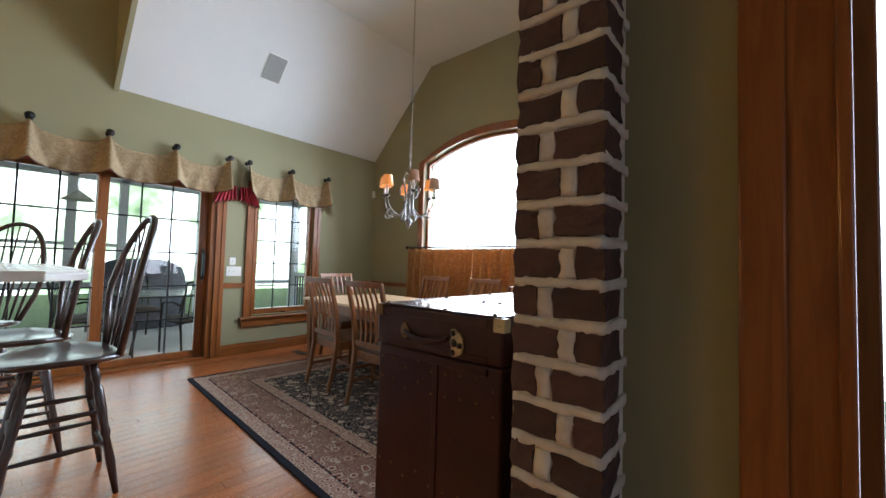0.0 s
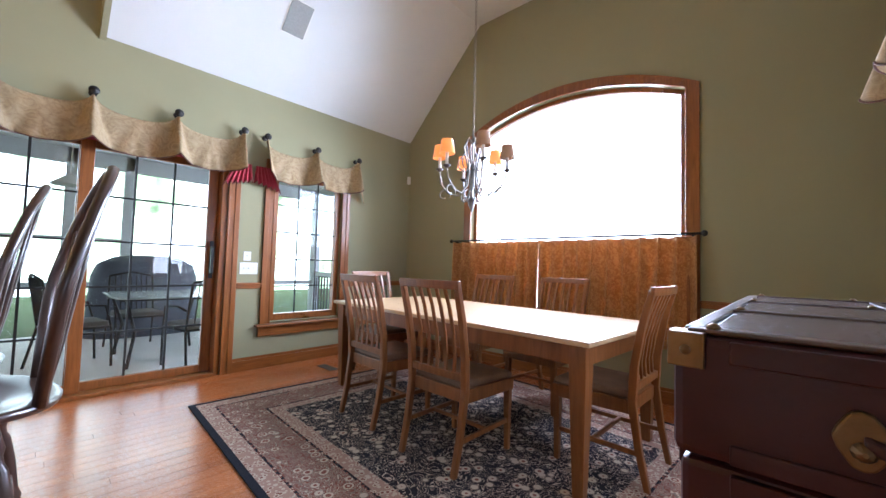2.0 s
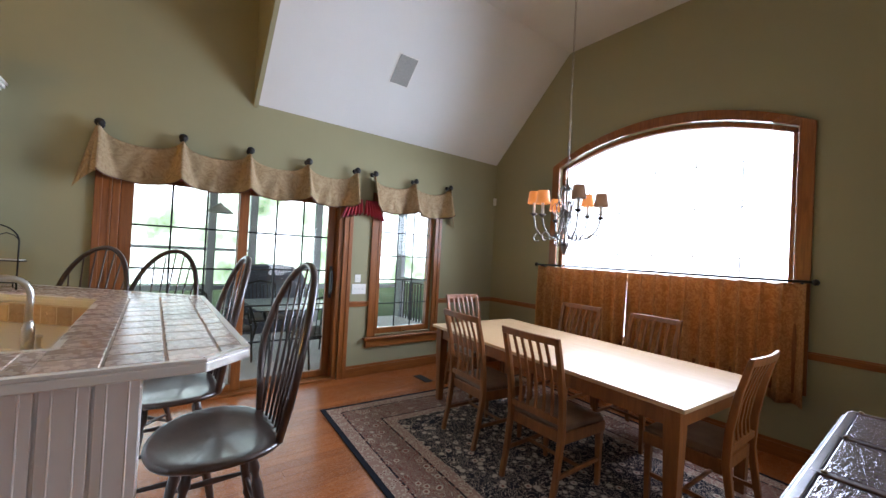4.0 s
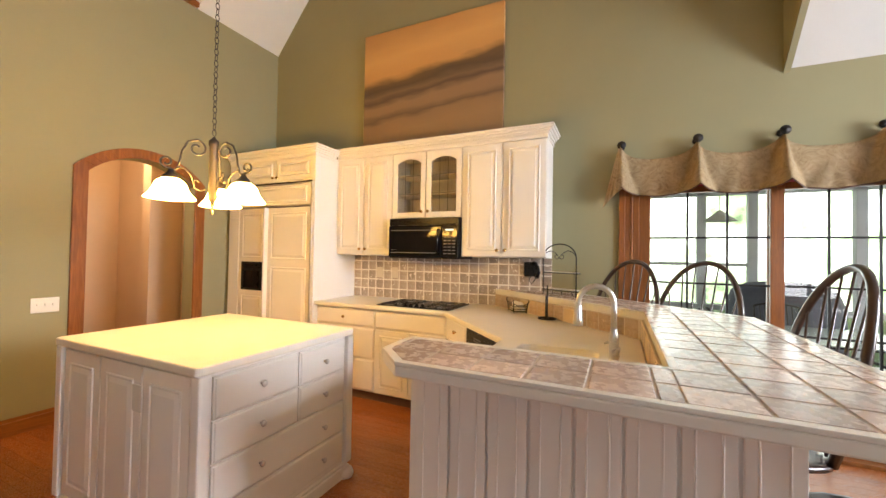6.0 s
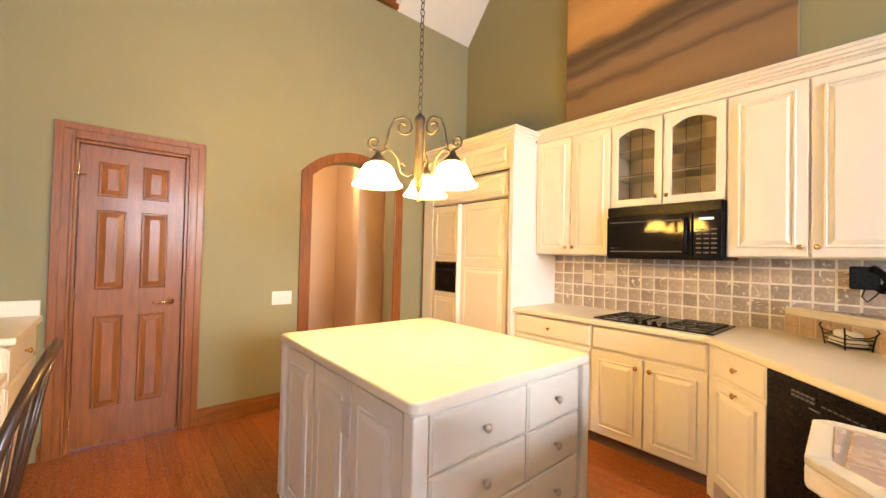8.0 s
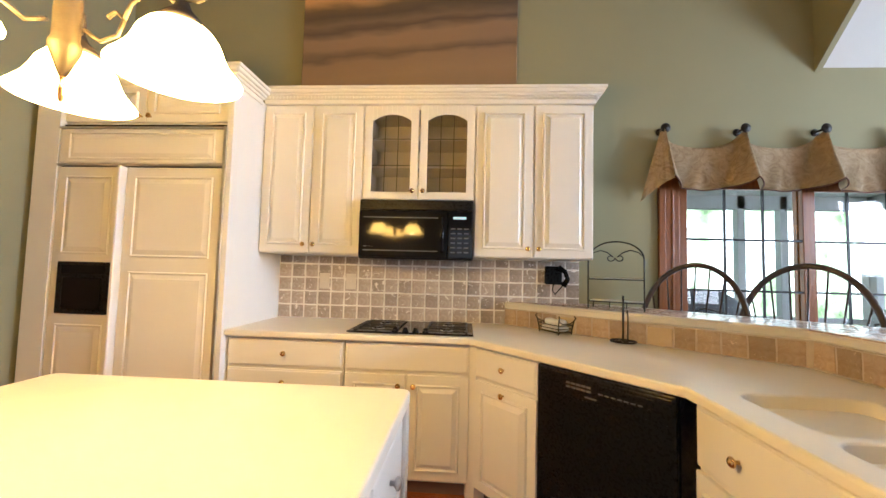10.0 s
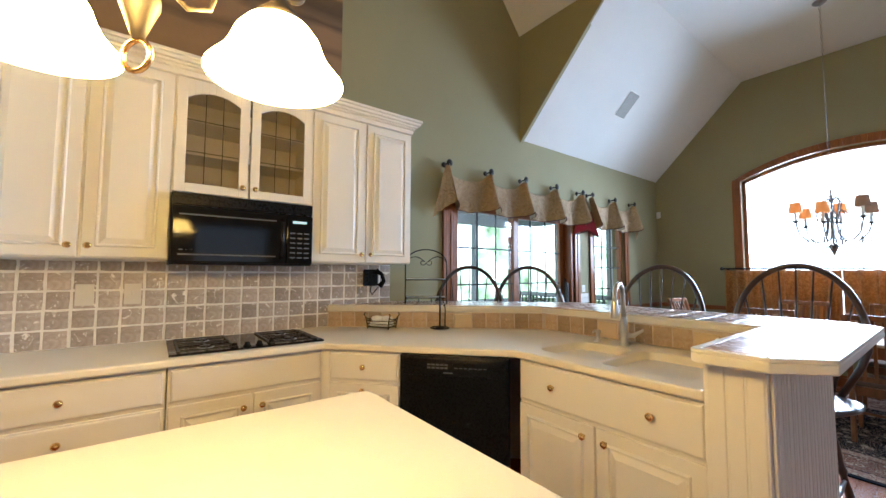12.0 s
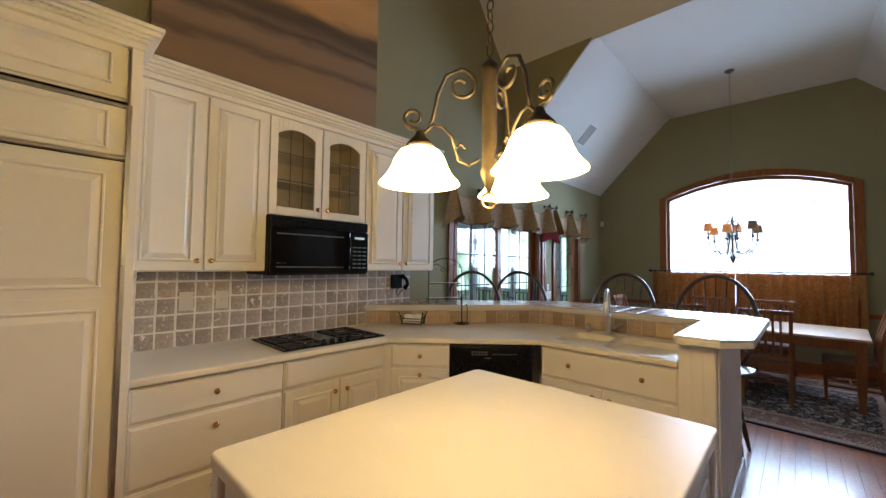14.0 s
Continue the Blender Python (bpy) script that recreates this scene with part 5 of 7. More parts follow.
def valance(m, ys, label, tails=()):
    """Scalloped cloth between pegs; along +x in its own frame, out towards -y."""
    e = thing("valance", m, label, "valance", "window valances")
    zt = 2.315
    b = Build()
    rows = 14
    cols = []
    y_end = ys[-1]
    for k in range(len(ys) - 1):
        steps = 36
        for i in range(steps + (k == len(ys) - 2)):
            cols.append(ys[k] + (ys[k + 1] - ys[k]) * i / steps)
    grid, hem = [], []
    for x in cols:
        d = min(abs(x - p) for p in ys)
        near = min(ys, key=lambda p: abs(x - p))
        seg = max(p for p in ys if p <= x + 1e-6)
        u = 0.0 if x >= y_end else (x - seg) / (min(p for p in ys if p > x + 1e-6) - seg)
        top = zt - 0.080 * (1 - math.exp(-d / 0.05)) - 0.03 * math.sin(math.pi * u)
        bot = 1.965 - 0.070 * math.sin(math.pi * u) ** 0.8 + 0.012 * math.exp(-(d / 0.05) ** 2)
        col = []
        for j in range(rows + 1):
            v = j / rows
            w = 0.014 + 0.115 * v
            c = math.cos(math.pi / 2 * d / w) ** 0.9 if d < w else 0.0
            out = 0.030 + (0.068 + 0.115 * v) * c + 0.030 * math.sin(math.pi * u) ** 1.5 * v
            fold = 0.009 * math.sin(d * 46 + 5 * v) * (1 - c) * v
            pinch = (x - near) * (1 - 0.25 * v * c)
            col.append(b.bm.verts.new((near + pinch, -out - fold, top + (bot - top) * v - 0.02 * c * v)))
        hem.append(col[-1].co.copy())
        grid.append(col)
    for p, q in zip(grid, grid[1:]):
        for j in range(rows):
            b.bm.faces.new((p[j], p[j + 1], q[j + 1], q[j]))
    ob = b.done("cloth", DAMASK, e, 0, True)
    sm = ob.modifiers.new("cloth", "SOLIDIFY")
    sm.thickness, sm.offset = 0.005, 1
    Build().tube(hem, 0.005, 6).done("hem_cord", CORD, e, 0, True)
    for p in ys:
        # lining inside the mouth of each cone
        if p not in (ys[0], ys[-1]):
            Build().rings([[(p + 0.075 * math.cos(math.pi * i / 12) * s, -0.04 - 0.055 * math.sin(math.pi * i / 12) * s, z) for i in range(13)] for s, z in ((0.95, 1.96), (0.55, 2.02))], False, True).done("lining", LINING, e, 0, True)
        bb = Build().tube([(p, -0.005, zt + 0.012), (p, -0.095, zt + 0.012)], 0.008)
        bb.lathe([(0.004, 0.0), (0.032, 0.002), (0.034, 0.008), (0.026, 0.014), (0.016, 0.014), (0.012, 0.02), (0.004, 0.022)], n=16, m=pose(p, -0.088, zt + 0.012, 90))
        bb.lathe([(0.026, 0.0), (0.026, 0.008), (0.01, 0.014)], n=14, m=pose(p, -0.001, zt + 0.012, 90))
        bb.done("peg", BLACKIRON, e, 0, True)
    for p, s, kind in tails:
        # folded end of the cloth: a fan of flat pleats flaring from under the cone
        bb = Build()
        vs = []
        if kind == "red":
            mat_ = LINING
            for i in range(13):
                u = i / 12 * 2 - 1
                zig = 0.030 if i % 2 else 0.0
                drop = 1.81 + (0.030 if i % 2 else 0.0) - 0.035 * u * s
                vs.append((bb.bm.verts.new((p + 0.075 * u - s * 0.03, -0.05 - 0.3 * zig, 2.02)), bb.bm.verts.new((p + s * 0.015 + 0.135 * u, -0.05 - zig, drop))))
        else:
            # the cloth's end falls from its peg in a flared fold and returns to the wall
            mat_ = DAMASK
            for i in range(9):
                u = i / 8
                zig = 0.010 if i % 2 else 0.0
                vs.append((bb.bm.verts.new((p + s * 0.016 * u, -0.105 + 0.04 * u, zt - 0.012 * u)), bb.bm.verts.new((p + s * (0.165 * u - 0.03), -0.17 + 0.14 * u - zig, 1.955 - 0.14 * u ** 1.4))))
        for a_, c_ in zip(vs, vs[1:]):
            bb.bm.faces.new((a_[0], a_[1], c_[1], c_[0]))
        ends = [v[1].co.copy() for v in vs]
        ob = bb.done("tail", mat_, e, 0)
        sm = ob.modifiers.new("cloth", "SOLIDIFY")
        sm.thickness = 0.004
        if kind == "red":
            Build().tube(ends, 0.004, 6).done("tail_cord", CORD, e, 0, True)
    return e


valance(pose(0, -4.37, 0, 0, 0, 90), [0, 0.535, 1.06, 1.605, 2.14], "beige damask valance with crimson lining over the patio door", ((2.13, -1, "red"), (-0.01, -1, "plain")))
valance(pose(0, -2.01, 0, 0, 0, 90), [0, 0.555, 1.10], "beige damask valance with crimson lining over the window", ((0.02, 1, "red"), (1.10, 1, "plain")))
valance(pose(ED, -0.85, 0, 0, 0, -90), [0, 0.45, 0.9, 1.3], "beige damask valance over the dining window", ((0.0, -1, "plain"),))


# chandelier over the table
def chandelier(x, y, ztop):
    e = thing("chandelier", pose(x, y, 0), "wrought iron chandelier with amber fabric shades", "chandelier")
    amber = glow("amber_shade_lit", (1.0, 0.36, 0.08), 0.45)
    plain = mat("tan_shade_fabric", (0.42, 0.26, 0.16), (0.36, 0.22, 0.13), 20, 0.8, bump=0.2)
    Build().lathe([(0.055, ztop), (0.055, ztop - 0.012), (0.03, ztop - 0.03), (0.008, ztop - 0.04)], n=18).done("canopy", SILVERIRON, e, 0, True)
    b = Build()
    z, k = 2.13, 0
    while z < ztop - 0.06:
        pts = [(0.009 * math.cos(radians(a)), 0, z + 0.02 + 0.022 * math.sin(radians(a))) for a in range(0, 360, 60)]
        if k % 2:
            pts = [(0, p[0], p[2]) for p in pts]
        b.tube(pts, 0.0022, 5, True)
        z, k = z + 0.036, k + 1
    b.done("chain", SILVERIRON, e, 0, True)
    Build().lathe([(0.003, 1.49), (0.012, 1.51), (0.03, 1.56), (0.036, 1.585), (0.012, 1.60), (0.008, 1.65), (0.016, 1.68), (0.008, 1.72), (0.008, 2.0), (0.014, 2.05), (0.006, 2.13)], n=14).done("stem", SILVERIRON, e, 0, True)
    for k in range(6):
        m = pose(0, 0, 0, 0, 0, 60 * k + 24)
        R, rise = 0.265, 0.035 * (k % 2)
        b = Build()
        arm = [(0.012, 0, 2.02), (0.042, 0, 2.055), (0.072, 0, 2.0), (0.05, 0, 1.9), (0.034, 0, 1.80), (0.05, 0, 1.69), (0.11, 0, 1.62), (0.19, 0, 1.64), (0.245, 0, 1.71), (R, 0, 1.785 + rise)]
        b.tube([m @ Vector(p) for p in arm], 0.0065, 7)
        b.tube([m @ Vector((p[0] + 0.225, 0, p[2])) for p in spiral(0.0, 1.625, 0.052, 0.02, 200, -130, 20)], 0.0055, 6)
        b.tube([m @ Vector(p) for p in [(0.015, 0, 1.86), (0.055, 0, 1.80), (0.10, 0, 1.83), (0.115, 0, 1.885), (0.09, 0, 1.92), (0.066, 0, 1.90)]], 0.005, 6)
        b.tube([m @ Vector(p) for p in [(0.02, 0, 1.60), (0.055, 0, 1.565), (0.085, 0, 1.585), (0.08, 0, 1.63), (0.05, 0, 1.66)]], 0.005, 6)
        b.done("arm", SILVERIRON, e, 0, True)
        cx, cy = (m @ Vector((R, 0, 0)))[:2]
        Build().lathe([(0.006, 1.780 + rise), (0.026, 1.795 + rise), (0.030, 1.802 + rise), (0.010, 1.805 + rise)], cx, cy, 12).done("candle_cup", IRON, e, 0, True)
        Build().lathe([(0.0115, 1.806 + rise), (0.0115, 1.893 + rise)], cx, cy, 10).done("candle_sleeve", WHITEP, e, 0, True)
        prof = [(0.042, 1.985 + rise), (0.056, 1.885 + rise)]
        Build().lathe(prof + [(0.054, 1.885 + rise), (0.040, 1.985 + rise)], cx, cy, 18, ends=False).done("shade", amber if k in (1, 2, 3, 4) else plain, e, 0, True)


chandelier(2.173, -1.33, DFLAT)


# trunk against the east wall
TRUNK = mat("dark_hide_trunk", (0.040, 0.007, 0.011), (0.020, 0.004, 0.007), 9, 0.42, bump=0.25, fine=70, coat=0.08, spec=0.3)
HIDE = mat("embossed_hide_panel", (0.135, 0.095, 0.10), (0.05, 0.032, 0.036), 26, 0.24, metal=0.25, bump=0.7, fine=45, distort=2.5, stretch=(2.2, 0.8, 1))
OLDBRASS = mat("aged_brass", (0.22, 0.14, 0.07), (0.12, 0.075, 0.035), 18, 0.45, metal=0.9, bump=0.25)


PALE = mat("pale_worn_brass", (0.46, 0.38, 0.25), (0.33, 0.265, 0.17), 25, 0.45, metal=0.5, bump=0.2)


def trunk():
    x0, x1, y0, y1 = 3.865, 4.365, -3.12, -2.15
    lid = 0.880
    top = 1.006
    e = thing("trunk", pose(0, 0, 0), "old dark steamer trunk with brass corners", "trunk")
    Build().box(x0 + 0.006, x1 - 0.006, y0 + 0.006, y1 - 0.006, 0.0, lid - 0.004).done("body", TRUNK, e, 0.008)
    Build().box(x0, x1, y0, y1, lid, top).done("lid", TRUNK, e, 0.010)
    # edge straps along the rims of lid and body, on the south and west faces
    b = Build()
    for z0, z1 in ((top - 0.026, top - 0.003), (lid + 0.002, lid + 0.022), (lid - 0.030, lid - 0.008), (0.004, 0.035)):
        b.box(x0 + 0.05, x1 - 0.05, y0 - 0.003, y0 + 0.008, z0, z1)
        b.box(x0 - 0.003, x0 + 0.008, y0 + 0.05, y1 - 0.05, z0, z1)
    b.box(x0 + 0.255, x0 + 0.275, y0 + 0.002, y0 + 0.010, 0.036, lid - 0.031)
    b.done("edge_strap", TRUNK, e, 0.002)
    for k in range(2):
        for j in range(3):
            xa, ya = x0 + 0.03 + 0.235 * k, y0 + 0.04 + 0.31 * j
            Build().box(xa, xa + 0.205, ya, ya + 0.27, top + 0.0005, top + 0.004).done("panel", HIDE, e, 0.002)
    b = Build()
    for k in range(4):
        ya = y0 + 0.008 + 0.31 * k
        b.box(x0 + 0.012, x1 - 0.012, ya, ya + 0.022, top + 0.0005, top + 0.0065)
    for xa in (x0 + 0.006, x0 + 0.241, x1 - 0.028):
        b.box(xa, xa + 0.020, y0 + 0.031, y1 - 0.03, top + 0.0005, top + 0.006)
    b.done("slat", DARKWOOD, e, 0.003)
    b = Build()
    for k in range(4):
        for xa in (x0 + 0.035, x0 + 0.215, x0 + 0.285, x1 - 0.04):
            b.lathe([(0.007, top + 0.0055), (0.006, top + 0.010), (0.002, top + 0.0125)], xa, y0 + 0.019 + 0.31 * k, 9)
    b.done("studs", OLDBRASS, e, 0, True)
    # corner caps: a plate on each of the three faces that meet, with a nail
    for cx, sx in ((x0, 1), (x1, -1)):
        for z0, z1 in ((top - 0.034, top + 0.003), (0.0, 0.040)):
            b = Build().box(min(cx - sx * 0.004, cx + sx * 0.030), max(cx - sx * 0.004, cx + sx * 0.030), y0 - 0.005, y0 + 0.012, z0, z1)
            b.box(min(cx - sx * 0.004, cx + sx * 0.012), max(cx - sx * 0.004, cx + sx * 0.012), y0 + 0.0125, y0 + 0.028, z0, z1)
            b.lathe([(0.006, 0.0), (0.005, 0.003), (0.001, 0.005)], n=10, m=pose(cx + sx * 0.013, y0 - 0.004, (z0 + z1) / 2, 90))
            b.done("brass_corner", OLDBRASS if cx == x0 else PALE, e, 0.003)
    # leather handle between two escutcheons on the south face
    hx0, hx1, hz = 4.005, 4.185, 0.935
    b = Build()
    cx = hx0
    b.prism([(cx + 0.017 * math.cos(2 * math.pi * i / 16) * (1 + 0.12 * math.cos(8 * math.pi * i / 16)), hz + 0.025 * math.sin(2 * math.pi * i / 16)) for i in range(16)], y0 - 0.007, y0 + 0.001, "y")
    b.lathe([(0.009, 0.0), (0.007, 0.006), (0.002, 0.009)], n=10, m=pose(cx, y0 - 0.006, hz - 0.008, 90))
    b.done("handle_plate", OLDBRASS, e, 0.002)
    loops = []
    for i in range(13):
        u = i / 12
        cx, out, sag, w = hx0 + (hx1 - hx0) * u, 0.004 + 0.016 * math.sin(math.pi * u), 0.018 * math.sin(math.pi * u), 0.007 + 0.003 * math.sin(math.pi * u)
        loops.append([(cx, y0 - out, hz + w - sag), (cx, y0 - out - 0.008, hz + w * 0.5 - sag), (cx, y0 - out - 0.008, hz - w * 0.5 - sag), (cx, y0 - out, hz - w - sag)])
    Build().rings(loops).done("handle", TRUNK, e, 0.002, True)
    # pale lock plate with rivets
    cx, cz = 4.215, 0.925
    edge = [(-0.026, 0.046), (-0.008, 0.050), (0.004, 0.040), (0.016, 0.036), (0.028, 0.018), (0.031, -0.008), (0.024, -0.034), (0.006, -0.044), (-0.010, -0.050), (-0.026, -0.044), (-0.022, -0.020), (-0.030, 0.0), (-0.022, 0.022)]
    Build().prism([(cx + 0.8 * a, cz + 0.8 * c) for a, c in edge], y0 - 0.009, y0 + 0.001, "y").done("hasp", PALE, e, 0.002)
    b = Build()
    for a, c, r in ((-0.014, 0.034, 0.009), (-0.010, 0.0, 0.012), (0.016, -0.006, 0.009), (-0.014, -0.034, 0.009)):
        b.lathe([(r, 0), (r * 0.85, 0.005), (0.002, 0.008)], n=12, m=pose(cx + 0.8 * a, y0 - 0.008, cz + 0.8 * c, 90))
    b.done("lock", IRON, e, 0, True)
    b = Build()
    for i in range(9):
        for zz in (lid - 0.045, lid - 0.11, 0.5, 0.2):
            b.lathe([(0.0045, 0), (0.004, 0.003), (0.001, 0.004)], n=7, m=pose(x0 + 0.03 + 0.055 * i, y0 + 0.0065, zz + 0.012 * (i % 2) - 0.01 * (i % 3), 90))
    b.done("rivets", OLDBRASS, e, 0, True)


trunk()

# painting over the cabinets
PM = bpy.data.materials.new("landscape_canvas")
PM.use_nodes = True
nt = PM.node_tree
bs = nt.nodes["Principled BSDF"]
co = nt.nodes.new("ShaderNodeTexCoord")
mp = nt.nodes.new("ShaderNodeMapping")
mp.inputs["Scale"].default_value = (1, 1.2, 4.0)
nt.links.new(co.outputs["Object"], mp.inputs["Vector"])
nz = node(nt, "ShaderNodeTexNoise", Scale=1.6, Detail=3.0, Roughness=0.5)
nt.links.new(mp.outputs["Vector"], nz.inputs["Vector"])
sp = nt.nodes.new("ShaderNodeSeparateXYZ")
nt.links.new(co.outputs["Object"], sp.inputs[0])
ma = nt.nodes.new("ShaderNodeMath")
ma.operation = "MULTIPLY_ADD"
nt.links.new(nz.outputs["Fac"], ma.inputs[0])
ma.inputs[1].default_value = 0.16
nt.links.new(sp.outputs["Z"], ma.inputs[2])
sl2 = nt.nodes.new("ShaderNodeMath")
sl2.operation = "MULTIPLY_ADD"
nt.links.new(sp.outputs["Y"], sl2.inputs[0])
sl2.inputs[1].default_value = -0.09
nt.links.new(ma.outputs[0], sl2.inputs[2])
mr = nt.nodes.new("ShaderNodeMapRange")
mr.inputs["From Min"].default_value, mr.inputs["From Max"].default_value = 0.0, 1.5
nt.links.new(sl2.outputs[0], mr.inputs["Value"])
rp = nt.nodes.new("ShaderNodeValToRGB")
stops = [(0.0, (0.20, 0.12, 0.06)), (0.22, (0.27, 0.17, 0.085)), (0.31, (0.24, 0.15, 0.08)), (0.335, (0.14, 0.09, 0.055)), (0.38, (0.24, 0.15, 0.085)), (0.44, (0.25, 0.16, 0.09)), (0.48, (0.10, 0.065, 0.045)), (0.51, (0.17, 0.11, 0.065)), (0.56, (0.085, 0.058, 0.038)), (0.60, (0.13, 0.08, 0.04)), (0.655, (0.52, 0.29, 0.10)), (0.78, (0.60, 0.34, 0.12)), (1.0, (0.42, 0.22, 0.075))]
while len(rp.color_ramp.elements) < len(stops):
    rp.color_ramp.elements.new(0.5)
for el, (pp, cc) in zip(rp.color_ramp.elements, stops):
    el.position, el.color = pp, (*cc, 1)
nt.links.new(mr.outputs["Result"], rp.inputs["Fac"])
nt.links.new(rp.outputs["Color"], bs.inputs["Base Color"])
bs.inputs["Roughness"].default_value = 0.65
wv = node(nt, "ShaderNodeTexNoise", Scale=260.0, Detail=2.0)
nt.links.new(co.outputs["Object"], wv.inputs["Vector"])
bp = node(nt, "ShaderNodeBump", Strength=0.25, Distance=0.003)
nt.links.new(wv.outputs["Fac"], bp.inputs["Height"])
nt.links.new(bp.outputs["Normal"], bs.inputs["Normal"])
ob = Build().box(0.003, 0.045, -0.815, 0.815, 0, 1.36).done("painting", PM, None, 0.006)
ob.matrix_basis = pose(0, -6.215, 2.5)
tagged(ob, "unframed canvas of a dusky golden landscape", "painting")

# ceiling speakers, sensor, switch plates, outlets, vents
def plate(name, m, w, h, label, category, slots=0, material=WHITEP):
    e = thing(name, m, label, category)
    Build().box(-w / 2, w / 2, -0.006, -0.0005, -h / 2, h / 2).done("plate", material, e, 0.002)
    b = Build()
    for k in range(max(slots, 1)):
        x = (k - (max(slots, 1) - 1) / 2) * 0.046
        if slots:
            b.box(x - 0.005, x + 0.005, -0.016, -0.006, -0.004, 0.012)
        else:
            b.box(x - 0.017, x + 0.017, -0.0075, -0.006, 0.006, 0.034).box(x - 0.017, x + 0.017, -0.0075, -0.006, -0.034, -0.006)
    b.done("switch" if slots else "socket", material, e, 0.0015)
    return e


plate("switch_plate", pose(2.155, S0, 0.945, 0, 0, 180), 0.165, 0.115, "white three-gang switch plate", "switch", 3)
plate("switch_plate", pose(0, -2.10, 1.0, 0, 0, 90), 0.17, 0.115, "white three-gang switch plate by the patio door", "switch", 3)
plate("switch_plate", pose(0, -2.12, 1.12, 0, 0, 90), 0.07, 0.09, "small white control beside the patio door", "switch", 1)
plate("outlet_cover", pose(0.012, -6.79, 1.19, 0, 0, 90), 0.075, 0.115, "cream outlet plate on the backsplash", "outlet", 0, PLATE)
plate("outlet_cover", pose(0.012, -6.59, 1.19, 0, 0, 90), 0.075, 0.115, "cream switch plate on the backsplash", "outlet", 1, PLATE)
plate("outlet_cover", pose(3.9, 0, 0.35), 0.075, 0.115, "white outlet low on the wall", "outlet")
e = thing("alarm_sensor", pose(0.05, -0.05, 2.25, 0, 0, 45), "small white alarm sensor in the corner", "sensor")
Build().box(-0.022, 0.022, -0.035, 0.03, -0.05, 0.05).done("case", WHITEP, e, 0.008)
SP = mat("speaker_grille", (0.30, 0.30, 0.28), (0.25, 0.25, 0.235), 60, 0.8, bump=0.5, fine=400)
ang = math.degrees(math.atan2(DFLAT - DLOW, DX0))


def speaker(x, y, z, tilt):
    e = thing("ceiling_speaker", pose(x, y, z, 0, tilt, 0), "grey ceiling speaker grille on the slope", "speaker", "ceiling speakers")
    Build().box(-0.15, 0.15, -0.105, 0.105, -0.010, -0.001).done("grille", SP, e, 0.004)
    Build().box(-0.16, 0.16, -0.115, 0.115, -0.006, -0.0005).done("flange", WHITEP, e, 0.002)


sx = 0.55
speaker(sx, -1.98, DLOW + sx * (DFLAT - DLOW) / DX0, -ang)
speaker(ED - 0.45, -1.98, DEAST + 0.45 * (DFLAT - DLOW) / DX0, ang)
b = Build().box(0.30, 0.56, -1.49, -1.39, 0.0005, 0.005)
for k in range(8):
    b.box(0.318 + 0.03 * k, 0.330 + 0.03 * k, -1.482, -1.398, 0.005, 0.007)
tagged(b.done("floor_vent", IRON, None, 0.001), "dark metal floor vent near the window", "vent")


# counter clutter
def plate_rack(x, y, z, rz):
    e = thing("plate_rack", pose(x, y, z, 0, 0, rz), "arched black iron two-shelf plate rack on the bar", "rack")
    hoop = [(-0.16, 0, 0), (-0.16, 0, 0.31)] + [(-0.16 * math.cos(radians(a)), 0, 0.31 + 0.11 * math.sin(radians(a))) for a in range(12, 180, 12)] + [(0.16, 0, 0.31), (0.16, 0, 0)]
    Build().tube(hoop, 0.0045, 7).done("hoop", BLACKIRON, e, 0, True)
    for zz, d in ((0.045, 0.10), (0.185, 0.07)):
        b = Build()
        b.tube([(-0.16, 0, zz), (0.16, 0, zz), (0.15, d, zz), (-0.15, d, zz)], 0.0035, 6, True)
        for k in range(1, 6):
            u = -0.16 + 0.32 * k / 6
            b.tube([(u, 0, zz), (u * 0.94, d, zz)], 0.0022, 5)
        b.done("shelf", BLACKIRON, e, 0, True)
        Build().box(-0.150, 0.150, 0.006, d - 0.006, zz + 0.0038, zz + 0.0095).done("shelf_board", WHITEP, e, 0.002)
    b = Build()
    for u in (-0.15, -0.05, 0.05, 0.15):
        b.tube([(u, 0.10, 0.045), (u, 0.105, 0)], 0.0035, 6)
    b.done("foot", BLACKIRON, e, 0, True)
    b = Build()
    for k in (-1, 1):
        arm = [(k * 0.157, 0, 0.325), (k * 0.13, 0, 0.352), (k * 0.085, 0, 0.366), (k * 0.045, 0, 0.352), (k * 0.012, 0, 0.325)]
        curl = [(k * (0.026 - 0.024 * math.cos(radians(a)) * (1 - a / 700)), 0, 0.318 - 0.022 * math.sin(radians(a)) * (1 - a / 700)) for a in range(0, 330, 22)]
        b.tube(arm, 0.003, 6).tube(curl, 0.0028, 6)
    b.done("scroll", BLACKIRON, e, 0, True)


plate_rack(0.375, -4.82, BT, 60)


def towel_holder(x, y, z):
    e = thing("paper_towel_holder", pose(x, y, z), "empty black iron paper towel holder", "holder")
    Build().tube([(0.065 * math.cos(radians(a)), 0.065 * math.sin(radians(a)), 0.012) for a in range(0, 360, 24)], 0.005, 6, True).tube([(-0.065, 0, 0.012), (0.065, 0, 0.012)], 0.004, 6).tube([(0, -0.065, 0.012), (0, 0.065, 0.012)], 0.004, 6).done("base", BLACKIRON, e, 0, True)
    Build().tube([(0, 0, 0.01), (0, 0, 0.26)], 0.006, 8).tube([(0.06, 0, 0.01), (0.062, 0, 0.15), (0.055, 0, 0.185), (0.045, 0, 0.17)], 0.004, 6).done("post", BLACKIRON, e, 0, True)


towel_holder(0.62, -4.87, CT1)


